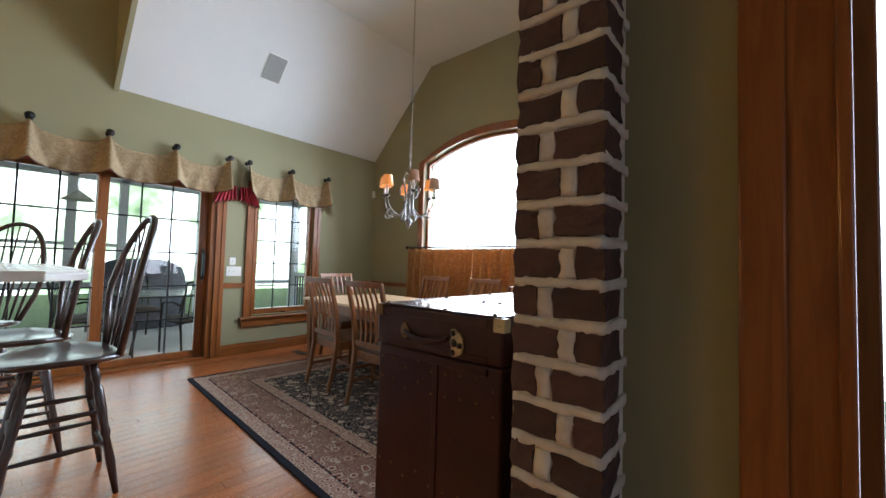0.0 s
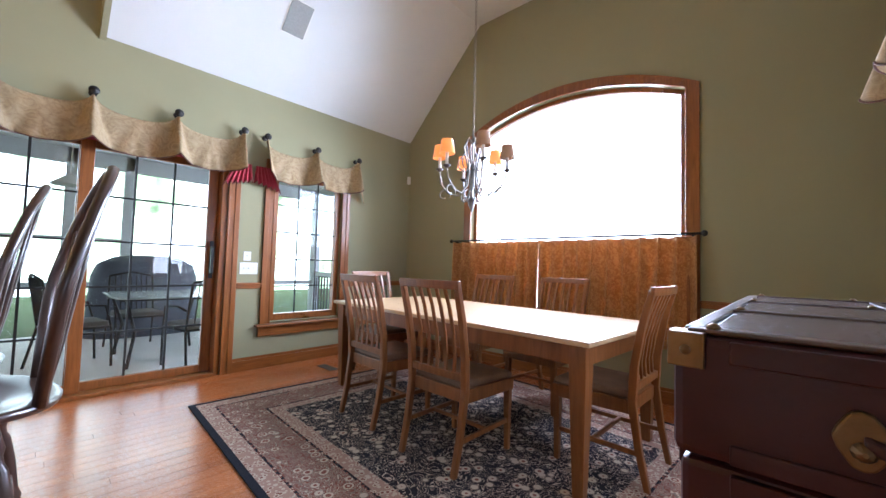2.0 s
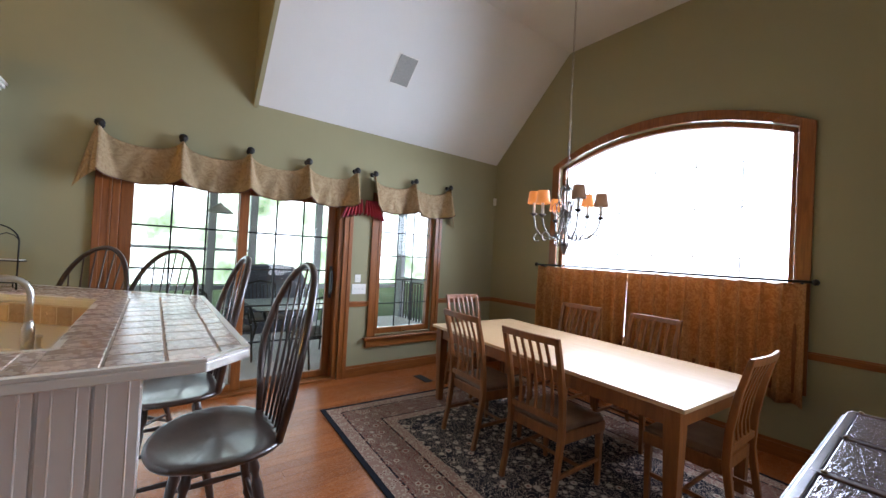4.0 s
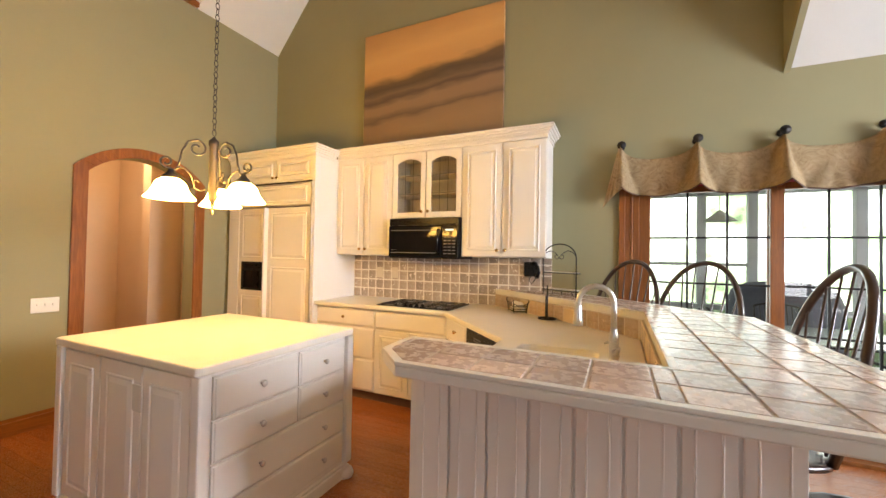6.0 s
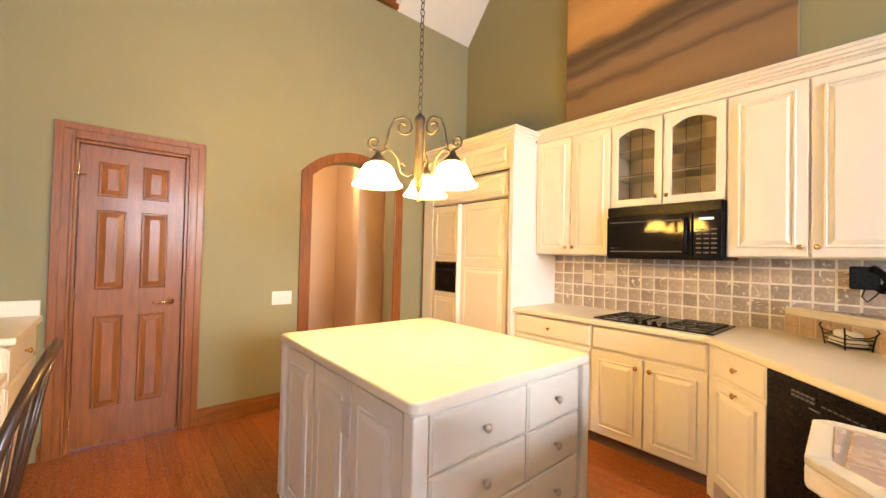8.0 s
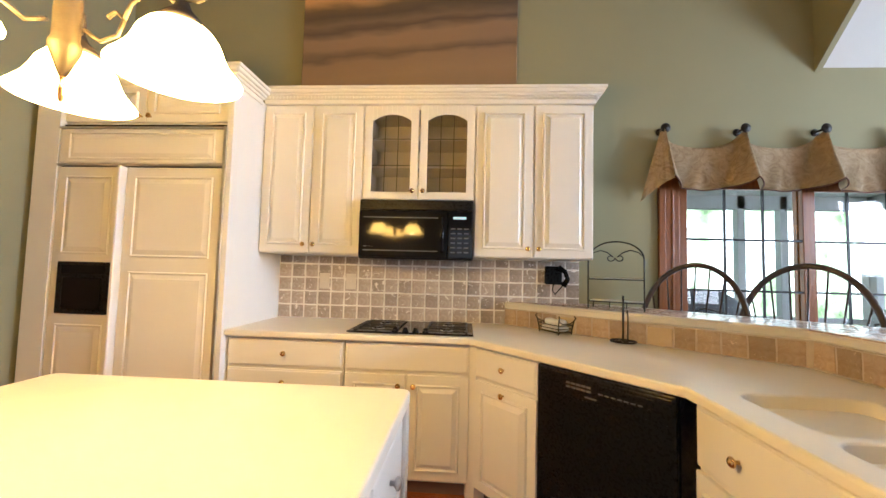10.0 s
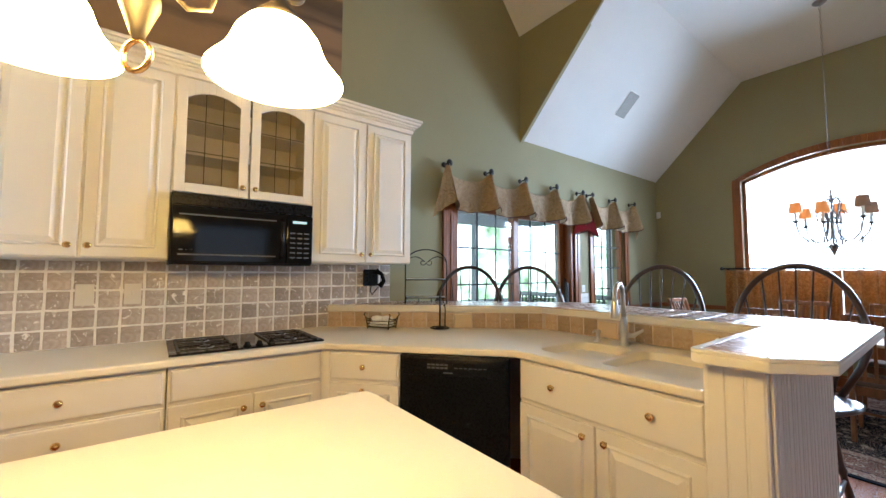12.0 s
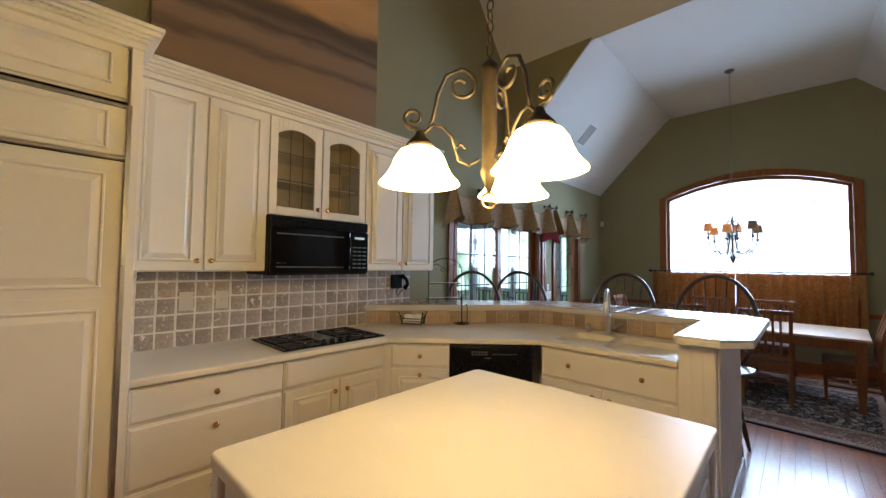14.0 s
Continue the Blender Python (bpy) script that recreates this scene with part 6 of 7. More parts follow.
SOAP = mat("white_soap", (0.86, 0.85, 0.82), None, 10, 0.5, bump=0.05)


def basket(x, y, z):
    e = thing("wire_basket", pose(x, y, z, 0, 0, 30), "small black wire basket holding white soaps", "basket")
    b = Build()
    for zz, s in ((0.012, 0.085), (0.034, 0.090), (0.056, 0.095)):
        b.tube([(-s, -s * 0.62, zz), (s, -s * 0.62, zz), (s, s * 0.62, zz), (-s, s * 0.62, zz)], 0.0028, 6, True)
    for i in range(7):
        u = -0.085 + 0.17 * i / 6
        b.tube([(u, -0.053, 0.012), (u, 0.053, 0.012)], 0.002, 5)
    for sx_ in (-1, 1):
        for sy_ in (-1, 1):
            b.tube([(sx_ * 0.085, sy_ * 0.053, 0.0), (sx_ * 0.088, sy_ * 0.055, 0.03), (sx_ * 0.097, sy_ * 0.060, 0.08), (sx_ * 0.108, sy_ * 0.067, 0.10), (sx_ * 0.100, sy_ * 0.062, 0.112)], 0.004, 6)
        b.tube([(sx_ * 0.097, -0.060, 0.082), (sx_ * 0.097, -0.03, 0.066), (sx_ * 0.097, 0.03, 0.066), (sx_ * 0.097, 0.060, 0.082)], 0.003, 6)
    b.done("wire", BLACKIRON, e, 0, True)
    Build().box(-0.078, 0.078, -0.048, 0.048, 0.016, 0.046).done("soap", SOAP, e, 0.012)
    for px, py, pz in ((-0.036, -0.004, 0.068), (0.038, 0.008, 0.068)):
        Build().lathe([(0.01, -0.022), (0.031, -0.015), (0.037, 0.0), (0.030, 0.015), (0.008, 0.022)], px, py, 12, 1.3, 0.85, m=Matrix.Translation((0, 0, pz))).done("soap", SOAP, e, 0, True)


basket(0.32, -5.17, CT1)


def phone(y, z):
    e = thing("wall_phone", pose(0.012, y, z, 0, 0, 90), "black corded telephone on the backsplash", "telephone")
    Build().box(-0.06, 0.06, -0.035, -0.001, -0.06, 0.07).done("base", BLACKMAT, e, 0.008)
    Build().tube([(0.03, -0.05, 0.06), (0.07, -0.075, 0.03), (0.085, -0.08, -0.02), (0.06, -0.06, -0.065)], [0.022, 0.016, 0.016, 0.024], 10).done("handset", BLACK, e, 0, True)
    Build().tube([(0.0, -0.03, -0.06), (-0.01, -0.035, -0.10), (0.01, -0.03, -0.13), (0.035, -0.03, -0.10), (0.055, -0.05, -0.07)], 0.004, 6).done("cord", BLACKMAT, e, 0, True)


phone(-5.12, 1.27)


# ---- desk corner by the east wall ----
e = thing("desk_cabinet", pose(E0 - 0.003, -7.66, 0, 0, 0, -90), "cream cabinet with drawers beside the pantry door", "cabinet")
w = 0.785
Build().box(0, w, -0.58, 0, 0.1, 0.872).box(0.0, w, -0.51, 0, 0, 0.1).done("body", CAB, e, 0.003)
Build().box(-0.0, w, -0.62, 0, 0.876, 0.914).done("top", TOP, e, 0.008)
Build().box(w - 0.02, w, -0.61, 0, 0.915, 1.01).done("splash", RIM, e, 0.004)
for z0, z1 in ((0.115, 0.40), (0.41, 0.68), (0.69, 0.862)):
    drawer_front(e, 0.01, w - 0.01, z0, z1, -0.58)
    knob(e, w / 2, -0.6, (z0 + z1) / 2)
e = thing("desk", pose(E0 - 0.003, -6.08, 0, 0, 0, -90), "cream built-in desk with small drawers and brass knobs", "desk")
w = 1.575
Build().box(0, w, -0.60, 0, 0.722, 0.758).done("top", TOP, e, 0.008)
Build().box(0, 0.4, -0.56, 0, 0.0, 0.72).box(w - 0.4, w, -0.56, 0, 0, 0.72).box(0.4, w - 0.4, -0.56, 0, 0.6, 0.72).done("body", CAB, e, 0.003)
for a, c in ((0.01, 0.39), (0.41, w - 0.41), (w - 0.39, w - 0.01)):
    drawer_front(e, a, c, 0.61, 0.71, -0.56)
    knob(e, (a + c) / 2, -0.58, 0.66)
for a in (0.01, w - 0.39):
    for z0, z1 in ((0.06, 0.32), (0.33, 0.60)):
        drawer_front(e, a, a + 0.38, z0, z1, -0.56)
        knob(e, a + 0.19, -0.58, (z0 + z1) / 2)
e = thing("wall_cabinet", pose(E0 - 0.003, -6.7, 0, 0, 0, -90), "cream wall cabinet above the desk counter", "cabinet", "wall cabinets")
w = 1.50
Build().box(0, w, -0.31, 0, UZ0, UZ1).done("body", CAB, e, 0.003)
for k in range(4):
    panel_door(e, w * k / 4 + 0.006, w * (k + 1) / 4 - 0.006, UZ0 + 0.006, UZ1 - 0.035, -0.31)
    knob(e, w * (k + (0.86 if k % 2 == 0 else 0.14)) / 4, -0.33, UZ0 + 0.06)
crown(e, [(0.0, -0.33), (w, -0.33), (0, -0.003)], UZ1)
windsor(pose(3.70, -6.86, 0, 0, 0, 90), 0.45, 0.56, "desk_chair", "", "dark lacquered Windsor chair drawn up to the desk")

# ---- brick pier at the end of the dining wall ----
BRICK = mat("dark_red_brick", (0.088, 0.046, 0.038), (0.048, 0.027, 0.025), 12, 0.85, bump=0.6, fine=90, vary=0.25)
MORTAR = mat("rough_mortar", (0.70, 0.65, 0.58), (0.52, 0.47, 0.41), 18, 0.95, bump=0.9, fine=70)
BX0, BX1, BY0, BY1 = 4.522, 4.685, -3.35, -3.22
pier = structure(Build().box(BX0 + 0.005, BX1 - 0.005, BY0 + 0.005, BY1, 0, 4.0).done("brick_pier", MORTAR), "brick pier of dark bricks with thick pale mortar", "pier")
rb = random.Random(5)


def brick_mesh(sx_, sy_, sz_):
    bl = Build()
    bm = bl.bm
    bl.box(0, sx_, 0, sy_, 0, sz_)
    bmesh.ops.subdivide_edges(bm, edges=bm.edges[:], cuts=2, use_grid_fill=True)
    for v in bm.verts:
        v.co += Vector([rb.uniform(-0.0032, 0.0032) for _ in range(3)])
    bmesh.ops.recalc_face_normals(bm, faces=bm.faces)
    me = bpy.data.meshes.new("brick")
    bm.to_mesh(me)
    bm.free()
    me.materials.append(BRICK)
    me.polygons.foreach_set("use_smooth", [False] * len(me.polygons))
    return me


COURSE, JOINT = 0.070, 0.018
BH = COURSE - JOINT
LONG, SHORT, SIDE, SIDE2 = (0.086, 0.09, BH), (0.046, 0.09, BH), (0.09, 0.11, BH), (0.09, 0.06, BH)
kinds = {k: [brick_mesh(*k) for _ in range(4)] for k in (LONG, SHORT, SIDE, SIDE2)}
for c in range(34):
    z = 0.008 + COURSE * c
    runs = [(BX0, SHORT), (BX1 - 0.086, LONG)] if c % 2 else [(BX0, LONG), (BX1 - 0.046, SHORT)]
    for x, k in runs:
        o = new("brick", kinds[k][rb.randrange(4)])
        o.parent = pier
        o.location = (x, BY0 + rb.uniform(-0.002, 0.002), z + rb.uniform(-0.003, 0.003))
    y, k = BY0 + 0.09 + JOINT, (SIDE if c % 2 else SIDE2)
    while y + k[1] < BY1 - 0.01:
        o = new("brick", kinds[k][rb.randrange(4)])
        o.parent = pier
        o.location = (BX1 - 0.09, y, z)
        y += k[1] + JOINT
        k = SIDE2 if k is SIDE else SIDE

def mortar_strip(bl, a, b, half, out):
    """A rough bead of mortar squeezed out of a joint from a to b, on the face whose outward way is out."""
    a, b, out = Vector(a), Vector(b), Vector(out)
    d = (b - a).normalized()
    side = out.cross(d)
    n = max(4, int((b - a).length / 0.011))
    loops = []
    for i in range(n + 1):
        p = a.lerp(b, i / n)
        h0, h1 = half + rb.uniform(-0.0035, 0.0045), half + rb.uniform(-0.0035, 0.0045)
        o = 0.0004 + rb.uniform(0.0, 0.0024)
        loops.append([p - side * h0 - out * 0.008, p - side * h0 * 0.8 + out * o * 0.8, p + side * rb.uniform(-0.003, 0.003) + out * o, p + side * h1 * 0.8 + out * o * 0.8, p + side * h1 - out * 0.008])
    bl.rings(loops)


bl = Build()
for c in range(34):
    z = 0.008 + COURSE * c
    mortar_strip(bl, (BX0 + 0.002, BY0, z - JOINT / 2), (BX1 - 0.002, BY0, z - JOINT / 2), JOINT / 2, (0, -1, 0))
    mortar_strip(bl, (BX1, BY0 + 0.002, z - JOINT / 2), (BX1, BY1, z - JOINT / 2), JOINT / 2, (1, 0, 0))
    x = (BX0 + 0.046 + BX1 - 0.086) / 2 if c % 2 else (BX0 + 0.086 + BX1 - 0.046) / 2
    mortar_strip(bl, (x, BY0, z + 0.001), (x, BY0, z + BH - 0.001), (BX1 - BX0 - 0.132) / 2, (0, -1, 0))
tagged(bl.done("mortar_joint", MORTAR, pier, 0, True), kind="stuff")

# ---- porch beyond the patio door ----
SLATE = mat("porch_stone_floor", (0.74, 0.72, 0.69), (0.62, 0.60, 0.57), 3, 0.7, bump=0.2)
GREYW = mat("porch_grey_wall", (0.55, 0.57, 0.58), (0.50, 0.52, 0.53), 2, 0.7, bump=0.1)
LAWN = mat("lawn", (0.07, 0.12, 0.03), (0.045, 0.085, 0.02), 0.6, 0.95, bump=0.6, fine=30)
structure(Build().box(-60, 60, -60, 60, -0.42, -0.25).done("ground", LAWN), "green lawn round the house", "ground")
structure(Build().box(-3.7, -0.19, -6.6, 0.8, -0.24, -0.04).done("porch_floor", SLATE), "pale stone porch floor", "floor")
structure(Build().box(-3.8, -0.19, -6.7, 0.9, 2.62, 2.72).done("ceiling_porch", CEIL), "white porch ceiling", "ceiling")
b = Build()
for y in (-6.5, -5.2, -4.45, -3.2, -2.55, -1.35, -0.7, 0.6):
    b.box(-3.7, -3.58, y - 0.06, y + 0.06, -0.04, 2.62)
b.box(-3.7, -3.58, -6.5, 0.6, 2.40, 2.62).box(-3.69, -3.59, -6.5, 0.6, 0.62, 0.70).box(-3.69, -3.59, -6.5, -2.6, 1.30, 1.35)
for x in (-3.6, -2.4, -1.2):
    b.box(x, x + 0.12, 0.55, 0.66, -0.04, 2.62)
b.box(-3.6, -0.2, 0.55, 0.66, 2.4, 2.62).box(-3.6, -0.2, 0.55, 0.66, 0.8, 0.88)
structure(b.done("porch_frame", GREYW, None, 0.006), "grey painted posts and rails of the screened porch", "porch")
rail = thing("porch_railing", pose(0, 0, 0), "white baluster railing beyond the porch", "railing")
b = Build().box(-3.62, -0.25, 0.58, 0.63, 0.78, 0.83)
for k in range(30):
    b.box(-3.5 + 0.11 * k, -3.475 + 0.11 * k, 0.59, 0.62, -0.04, 0.78)
b.done("balusters", BLACKIRON, rail)


def patio_chair(m):
    e = thing("patio_chair", m, "dark metal patio armchair with a cushion", "chair", "patio chairs")
    b = Build()
    for s in (-1, 1):
        b.tube([(s * 0.24, -0.24, 0), (s * 0.25, -0.22, 0.40), (s * 0.26, -0.16, 0.62), (s * 0.26, 0.1, 0.64), (s * 0.24, 0.24, 0.60)], 0.012, 7)
        b.tube([(s * 0.24, 0.30, 0), (s * 0.23, 0.22, 0.40), (s * 0.22, 0.30, 0.88)], 0.012, 7)
    b.tube([(-0.22, 0.30, 0.88), (0, 0.33, 0.93), (0.22, 0.30, 0.88)], 0.012, 7)
    for k in range(7):
        u = -0.16 + 0.053 * k
        b.tube([(u, 0.23, 0.44), (u, 0.31, 0.90)], 0.006, 6)
    b.tube([(-0.23, -0.22, 0.40), (0.23, -0.22, 0.40), (0.23, 0.22, 0.40), (-0.23, 0.22, 0.40)], 0.011, 7, True)
    b.done("metal_shell", BLACKIRON, e, 0, True)
    Build().box(-0.22, 0.22, -0.22, 0.21, 0.405, 0.46).done("cushion", mat("grey_cushion", (0.18, 0.17, 0.15), None, 14, 0.9, bump=0.3), e, 0.02)
    return e


pc = patio_chair(pose(-0.72, -2.30, -0.04, 0, 0, -80))
for x, y, r in ((-1.40, -3.22, -170), (-2.05, -2.62, 95), (-1.25, -1.72, 8), (-2.3, -4.6, -100)):
    copy_thing(pc, pose(x, y, -0.04, 0, 0, r))
e = thing("patio_table", pose(-1.36, -2.48, -0.04, 0, 0, 90), "glass-topped dark metal patio table", "table")
Build().prism(round_rect(-0.5, 0.5, -0.55, 0.55, 0.1), 0.70, 0.712).done("top", mat("frosted_table_glass", (0.45, 0.5, 0.5), None, 3, 0.15, bump=0.0), e)
b = Build()
for s in (-1, 1):
    for q in (-1, 1):
        b.tube([(s * 0.38, q * 0.43, 0), (s * 0.32, q * 0.37, 0.35), (s * 0.42, q * 0.47, 0.695)], 0.016, 7)
b.tube([(-0.46, -0.51, 0.69), (0.46, -0.51, 0.69), (0.46, 0.51, 0.69), (-0.46, 0.51, 0.69)], 0.012, 7, True)
b.done("metal_base", BLACKIRON, e, 0, True)
e = thing("covered_grill", pose(-3.15, -2.35, -0.04), "barbecue grill under a dark blue-grey cover", "grill")
loops = []
for f, z in ((1.0, 0.0), (0.98, 0.5), (0.95, 0.85), (0.86, 1.02), (0.6, 1.12), (0.3, 1.15)):
    loops.append([(0.33 * f * math.cos(2 * math.pi * i / 20) * (1 + 0.04 * math.sin(5 * i)), 0.68 * f * math.sin(2 * math.pi * i / 20) * (1 + 0.03 * math.sin(7 * i)), z) for i in range(20)])
Build().rings(loops).done("cover", mat("grill_cover", (0.10, 0.11, 0.14), (0.07, 0.08, 0.10), 6, 0.6, bump=0.3), e, 0, True)
e = thing("porch_lamp", pose(-1.9, -3.3, 0), "white bell pendant hanging in the porch", "lamp")
Build().lathe([(0.02, 1.98), (0.05, 1.95), (0.16, 1.86), (0.17, 1.85), (0.02, 1.9)], n=20).tube([(0, 0, 1.97), (0, 0, 2.61)], 0.006, 6).done("shade", WHITEP, e, 0, True)

# woods and bright sky outside, with daylight put in as the backdrops' own glow
BD = bpy.data.materials.new("glowing_woods")
BD.use_nodes = True
nt = BD.node_tree
nt.nodes.remove(nt.nodes["Principled BSDF"])
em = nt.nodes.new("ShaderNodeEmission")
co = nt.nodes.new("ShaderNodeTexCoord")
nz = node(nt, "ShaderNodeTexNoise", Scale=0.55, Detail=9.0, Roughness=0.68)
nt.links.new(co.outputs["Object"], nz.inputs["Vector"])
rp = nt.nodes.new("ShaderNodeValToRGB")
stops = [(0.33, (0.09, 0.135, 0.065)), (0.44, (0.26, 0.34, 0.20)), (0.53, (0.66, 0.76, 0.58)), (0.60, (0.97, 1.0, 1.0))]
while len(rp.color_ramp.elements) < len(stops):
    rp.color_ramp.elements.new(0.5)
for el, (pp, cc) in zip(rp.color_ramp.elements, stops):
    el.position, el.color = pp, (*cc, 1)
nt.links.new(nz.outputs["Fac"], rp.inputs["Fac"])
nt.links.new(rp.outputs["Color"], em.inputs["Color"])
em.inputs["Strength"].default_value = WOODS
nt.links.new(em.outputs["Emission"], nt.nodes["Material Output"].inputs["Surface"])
structure(Build().box(-14.2, -14, -26, 14, -0.3, 9).box(-14, -1.3, 13.8, 14, -0.3, 9).done("backdrop", BD), "glowing backdrop of green woods beyond the porch", "backdrop")
SKYW = glow("white_sky", (0.93, 0.97, 1.0), SKYWHITE)
structure(Build().box(-1.0, 6.5, 2.6, 2.7, -0.3, 5).done("backdrop_north", SKYW), "bright white sky beyond the arched window", "backdrop")
structure(Build().box(6.2, 6.3, -2.2, 1.5, -0.3, 4).done("backdrop_east", SKYW), "bright white sky beyond the dining window", "backdrop")


# ---- tiles and boards ----
def tile_mesh(name, sx_, sy_, t_, material, seed, rough=0.002):
    """A tile with worn, uneven edges: flat in x and y, thickness in z."""
    r = random.Random(seed)
    base = [(0, 0), (sx_ / 2, 0), (sx_, 0), (sx_, sy_ / 2), (sx_, sy_), (sx_ / 2, sy_), (0, sy_), (0, sy_ / 2)]
    base = [(x + r.uniform(-rough, rough), y + r.uniform(-rough, rough)) for x, y in base]
    c = (sx_ / 2, sy_ / 2)
    mid = [(x + (c[0] - x) * 0.05, y + (c[1] - y) * 0.05) for x, y in base]
    bl = Build().rings([[(x, y, 0) for x, y in base], [(x, y, t_ * 0.7) for x, y in base], [(x, y, t_) for x, y in mid]])
    bmesh.ops.recalc_face_normals(bl.bm, faces=bl.bm.faces)
    me = bpy.data.meshes.new(name)
    bl.bm.to_mesh(me)
    bl.bm.free()
    me.materials.append(material)
    return me


rt = random.Random(3)
# backsplash on the west wall
SB0, SB1 = CT1 + 0.001, UZ0 + 0.001
bed = structure(Build().box(0.0005, 0.0115, UC[0], UC[3], SB0, SB1).done("backsplash", GROUT), "tumbled stone tile backsplash", "backsplash")
TP = 0.1005
full = [tile_mesh("tile", TP - 0.011, TP - 0.011, 0.010, TILE, k) for k in range(8)]
part = [tile_mesh("tile", TP - 0.011, 0.053, 0.010, TILE, 20 + k) for k in range(4)]
col = 0
while UC[0] + TP * (col + 1) <= UC[3] + 0.02:
    for row in range(5):
        o = new("tile", rt.choice(full if row < 4 else part))
        o.parent = bed
        o.matrix_basis = Matrix.Translation((0.004, UC[0] + 0.004 + TP * col, SB0 + 0.003 + TP * row)) @ Matrix(((0, 0, 1, 0), (1, 0, 0, 0), (0, 1, 0, 0), (0, 0, 0, 1)))
    col += 1
# one row between counter and bar
warm = [tile_mesh("tile", 0.094, 0.104, 0.010, TILEW, 40 + k) for k in range(6)]
acc = [tile_mesh("tile", 0.12, 0.094, 0.012, ACCENT, 60 + k, 0.001) for k in range(2)]
for (ax, ay), (bx, by) in (((0.012, -5.452), (1.055, -4.250)), ((1.06, -4.248), (2.19, -4.248))):
    L = math.hypot(bx - ax, by - ay)
    ux, uy = (bx - ax) / L, (by - ay) / L
    px_, py_ = uy, -ux
    band = structure(Build().prism([(ax, ay), (bx, by), (bx + px_ * 0.0115, by + py_ * 0.0115), (ax + px_ * 0.0115, ay + py_ * 0.0115)], CT1 + 0.001, 1.029).done("backsplash_bar", GROUTW), "row of warm stone tiles below the bar rim", "backsplash")
    s, k = 0.006, 0
    while s + 0.095 < L:
        wide = k in (4, 9)
        o = new("tile", rt.choice(acc if wide else warm))
        o.parent = band
        o.matrix_basis = Matrix.Translation((ax + ux * s + px_ * 0.004, ay + uy * s + py_ * 0.004, CT1 + 0.006)) @ Matrix(((ux, 0, px_, 0), (uy, 0, py_, 0), (0, 1, 0, 0), (0, 0, 0, 1)))
        s += 0.128 if wide else 0.101
        k += 1


# stone tiles of the bar top, cut to its outline
def clip(poly, a, c):
    """The part of a polygon left of the line a to c."""
    out = []
    for p, q in zip(poly, poly[1:] + poly[:1]):
        sp_ = (c[0] - a[0]) * (p[1] - a[1]) - (c[1] - a[1]) * (p[0] - a[0])
        sq = (c[0] - a[0]) * (q[1] - a[1]) - (c[1] - a[1]) * (q[0] - a[0])
        if sp_ >= 0:
            out.append(p)
        if sp_ * sq < 0:
            f = sp_ / (sp_ - sq)
            out.append((p[0] + (q[0] - p[0]) * f, p[1] + (q[1] - p[1]) * f))
    return out


def lay(region, origin, angle, pitch, gap=0.0034):
    """Square tiles over a convex region (anticlockwise)."""
    ca, sa = math.cos(radians(angle)), math.sin(radians(angle))
    for i in range(-14, 15):
        for j in range(-14, 15):
            q = [(origin[0] + ca * x - sa * y, origin[1] + sa * x + ca * y) for x, y in ((i * pitch + gap, j * pitch + gap), ((i + 1) * pitch - gap, j * pitch + gap), ((i + 1) * pitch - gap, (j + 1) * pitch - gap), (i * pitch + gap, (j + 1) * pitch - gap))]
            for a, c in zip(region, region[1:] + region[:1]):
                q = clip(q, a, c) if q else q
            if len(q) < 3:
                continue
            ar = abs(sum(p[0] * r[1] - r[0] * p[1] for p, r in zip(q, q[1:] + q[:1]))) / 2
            if ar < 0.0006:
                continue
            cx, cy = sum(p[0] for p in q) / len(q), sum(p[1] for p in q) / len(q)
            z = BT - 0.0065
            dz = rt.uniform(-0.0006, 0.0006)
            loops = [[(p[0] - cx, p[1] - cy, 0) for p in q], [(p[0] - cx, p[1] - cy, 0.0045 + dz) for p in q], [((p[0] - cx) * 0.955, (p[1] - cy) * 0.955, 0.0068 + dz) for p in q]]
            o = Build().rings(loops).done("tile", BARTILE, BAR)
            o.location = (cx, cy, z)


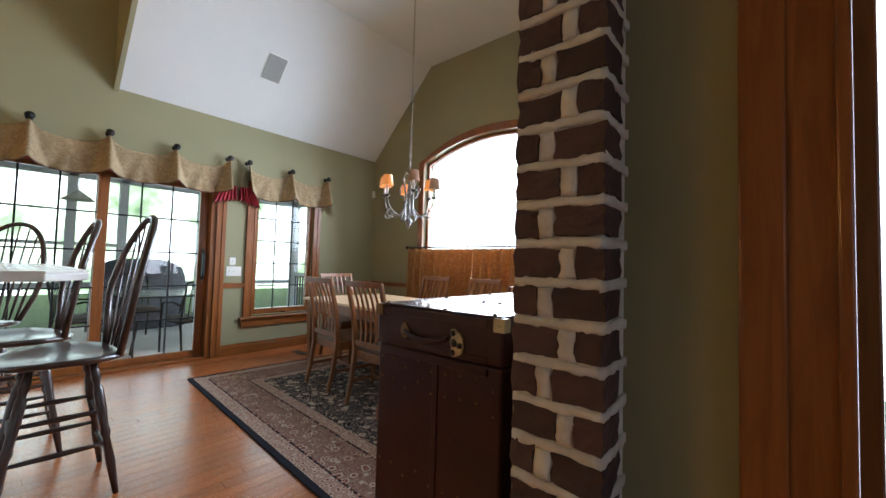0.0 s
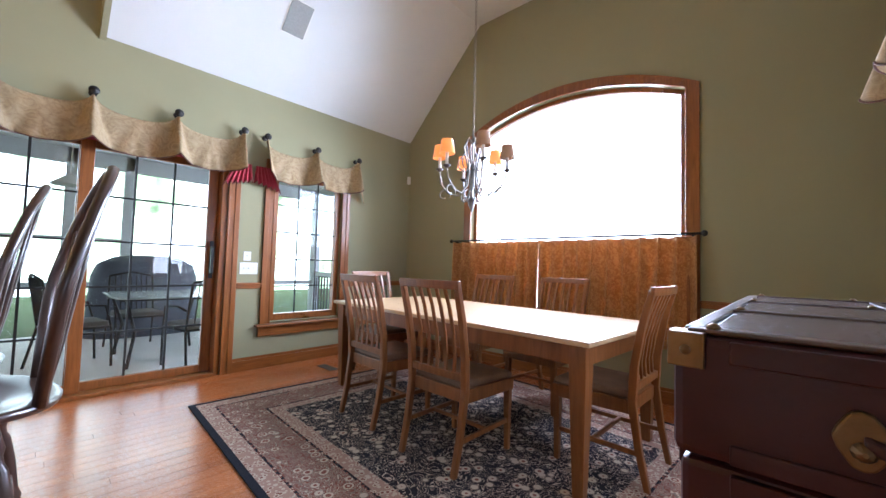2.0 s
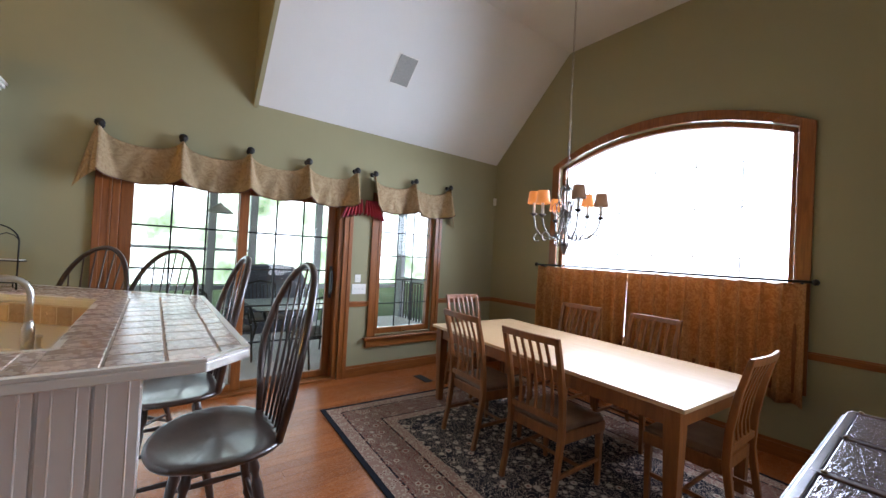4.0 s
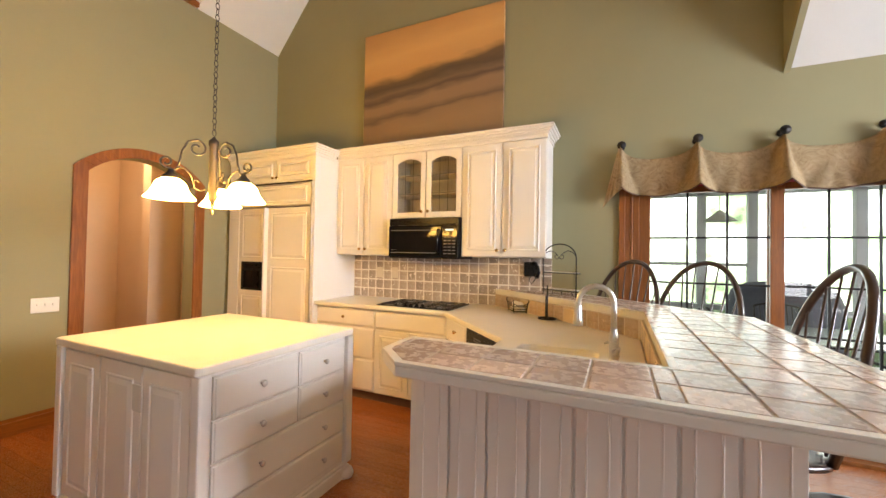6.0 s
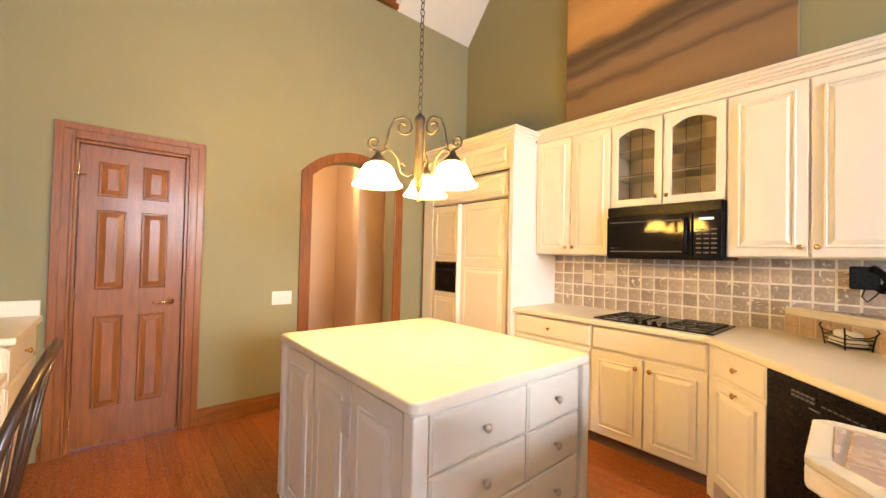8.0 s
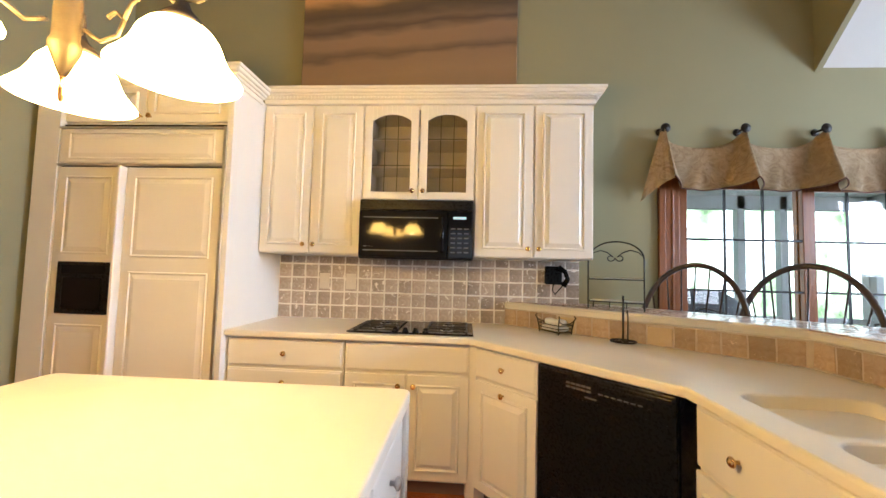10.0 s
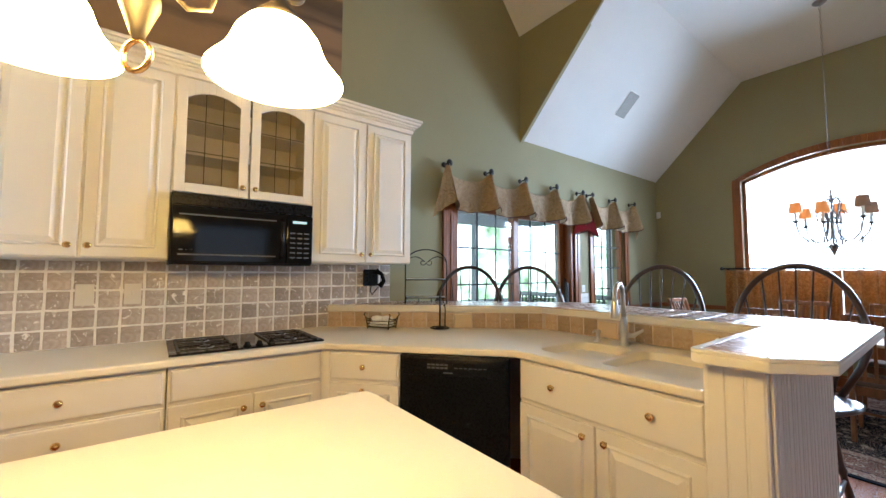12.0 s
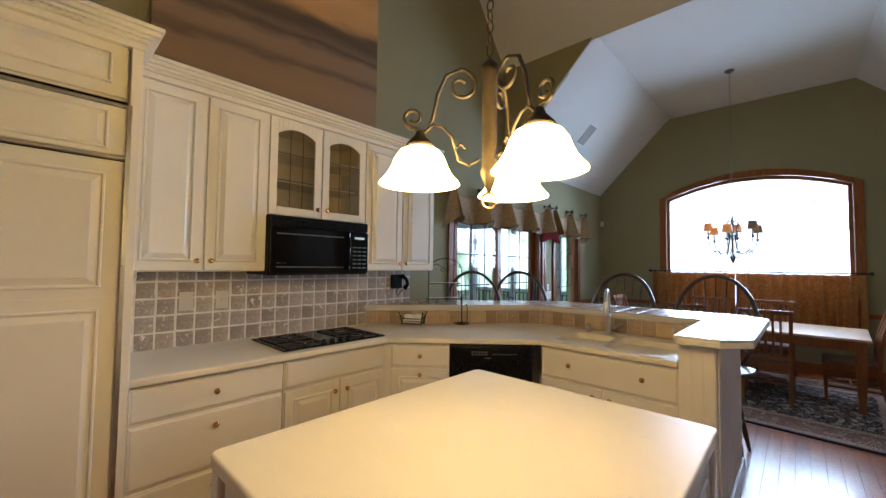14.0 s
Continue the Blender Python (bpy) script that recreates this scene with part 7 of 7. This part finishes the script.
R_ = RIM_IN
lay([R_[3], R_[4], R_[5], R_[6], (R_[7][0], -4.25), (R_[3][0], -4.25)], (R_[3][0], -5.06), 0, 0.152)
lay([(R_[1][0], -4.25), (R_[7][0], -4.25), R_[7], R_[8], R_[9]], (R_[3][0] - 0.152 * 6, -4.25), 0, 0.152)
lay([R_[0], (R_[1][0], -4.25), R_[9], R_[10]], R_[0], math.degrees(math.atan2(R_[1][1] - R_[0][1], R_[1][0] - R_[0][0])), 0.152)

# floor boards
fl = bpy.data.objects["floor"]
rf = random.Random(11)
BW, lens = 0.083, (0.9, 1.3, 1.7, 2.1)


def board_mesh(length):
    g = 0.0004
    bl = Build().rings([[(g, g, -0.012), (BW - g, g, -0.012), (BW - g, length - g, -0.012), (g, length - g, -0.012)], [(g, g, -0.001), (BW - g, g, -0.001), (BW - g, length - g, -0.001), (g, length - g, -0.001)], [(g + 0.0006, g + 0.0006, 0), (BW - g - 0.0006, g + 0.0006, 0), (BW - g - 0.0006, length - g - 0.0006, 0), (g + 0.0006, length - g - 0.0006, 0)]])
    bmesh.ops.recalc_face_normals(bl.bm, faces=bl.bm.faces)
    me = bpy.data.meshes.new("plank")
    bl.bm.to_mesh(me)
    bl.bm.free()
    me.materials.append(FLOOR)
    return me


boards = {q: board_mesh(q) for q in lens}
rest = Build()
count = 0
nb = int((GE + 0.1) / BW)
for i in range(nb):
    x = BW * i
    lo_, hi_ = (-10.6 if 0.7 < x < 2.3 else S0), (0.0 if x < ED else GN)
    y = lo_ - rf.uniform(0, 1.0)
    while y < hi_:
        q = rf.choice(lens)
        near = 0.0 < x < 4.6 and y + q > -8.4 and y < -2.4 and not (1.6 < x < 2.5 and -7.0 < y and y + q < -5.9)
        if near and count < 300 and (x > 2.4 or y > -4.6 or rf.random() < 0.45):
            o = new("plank", boards[q])
            o.parent = fl
            o.location = (x, y, 0)
            count += 1
        else:
            rest.box(x + 0.0004, x + BW - 0.0004, y + 0.0004, y + q - 0.0004, -0.011, -0.0002)
        y += q
ob = rest.done("planks_far", FLOOR)
ob.parent = fl
tagged(ob, kind="stuff")
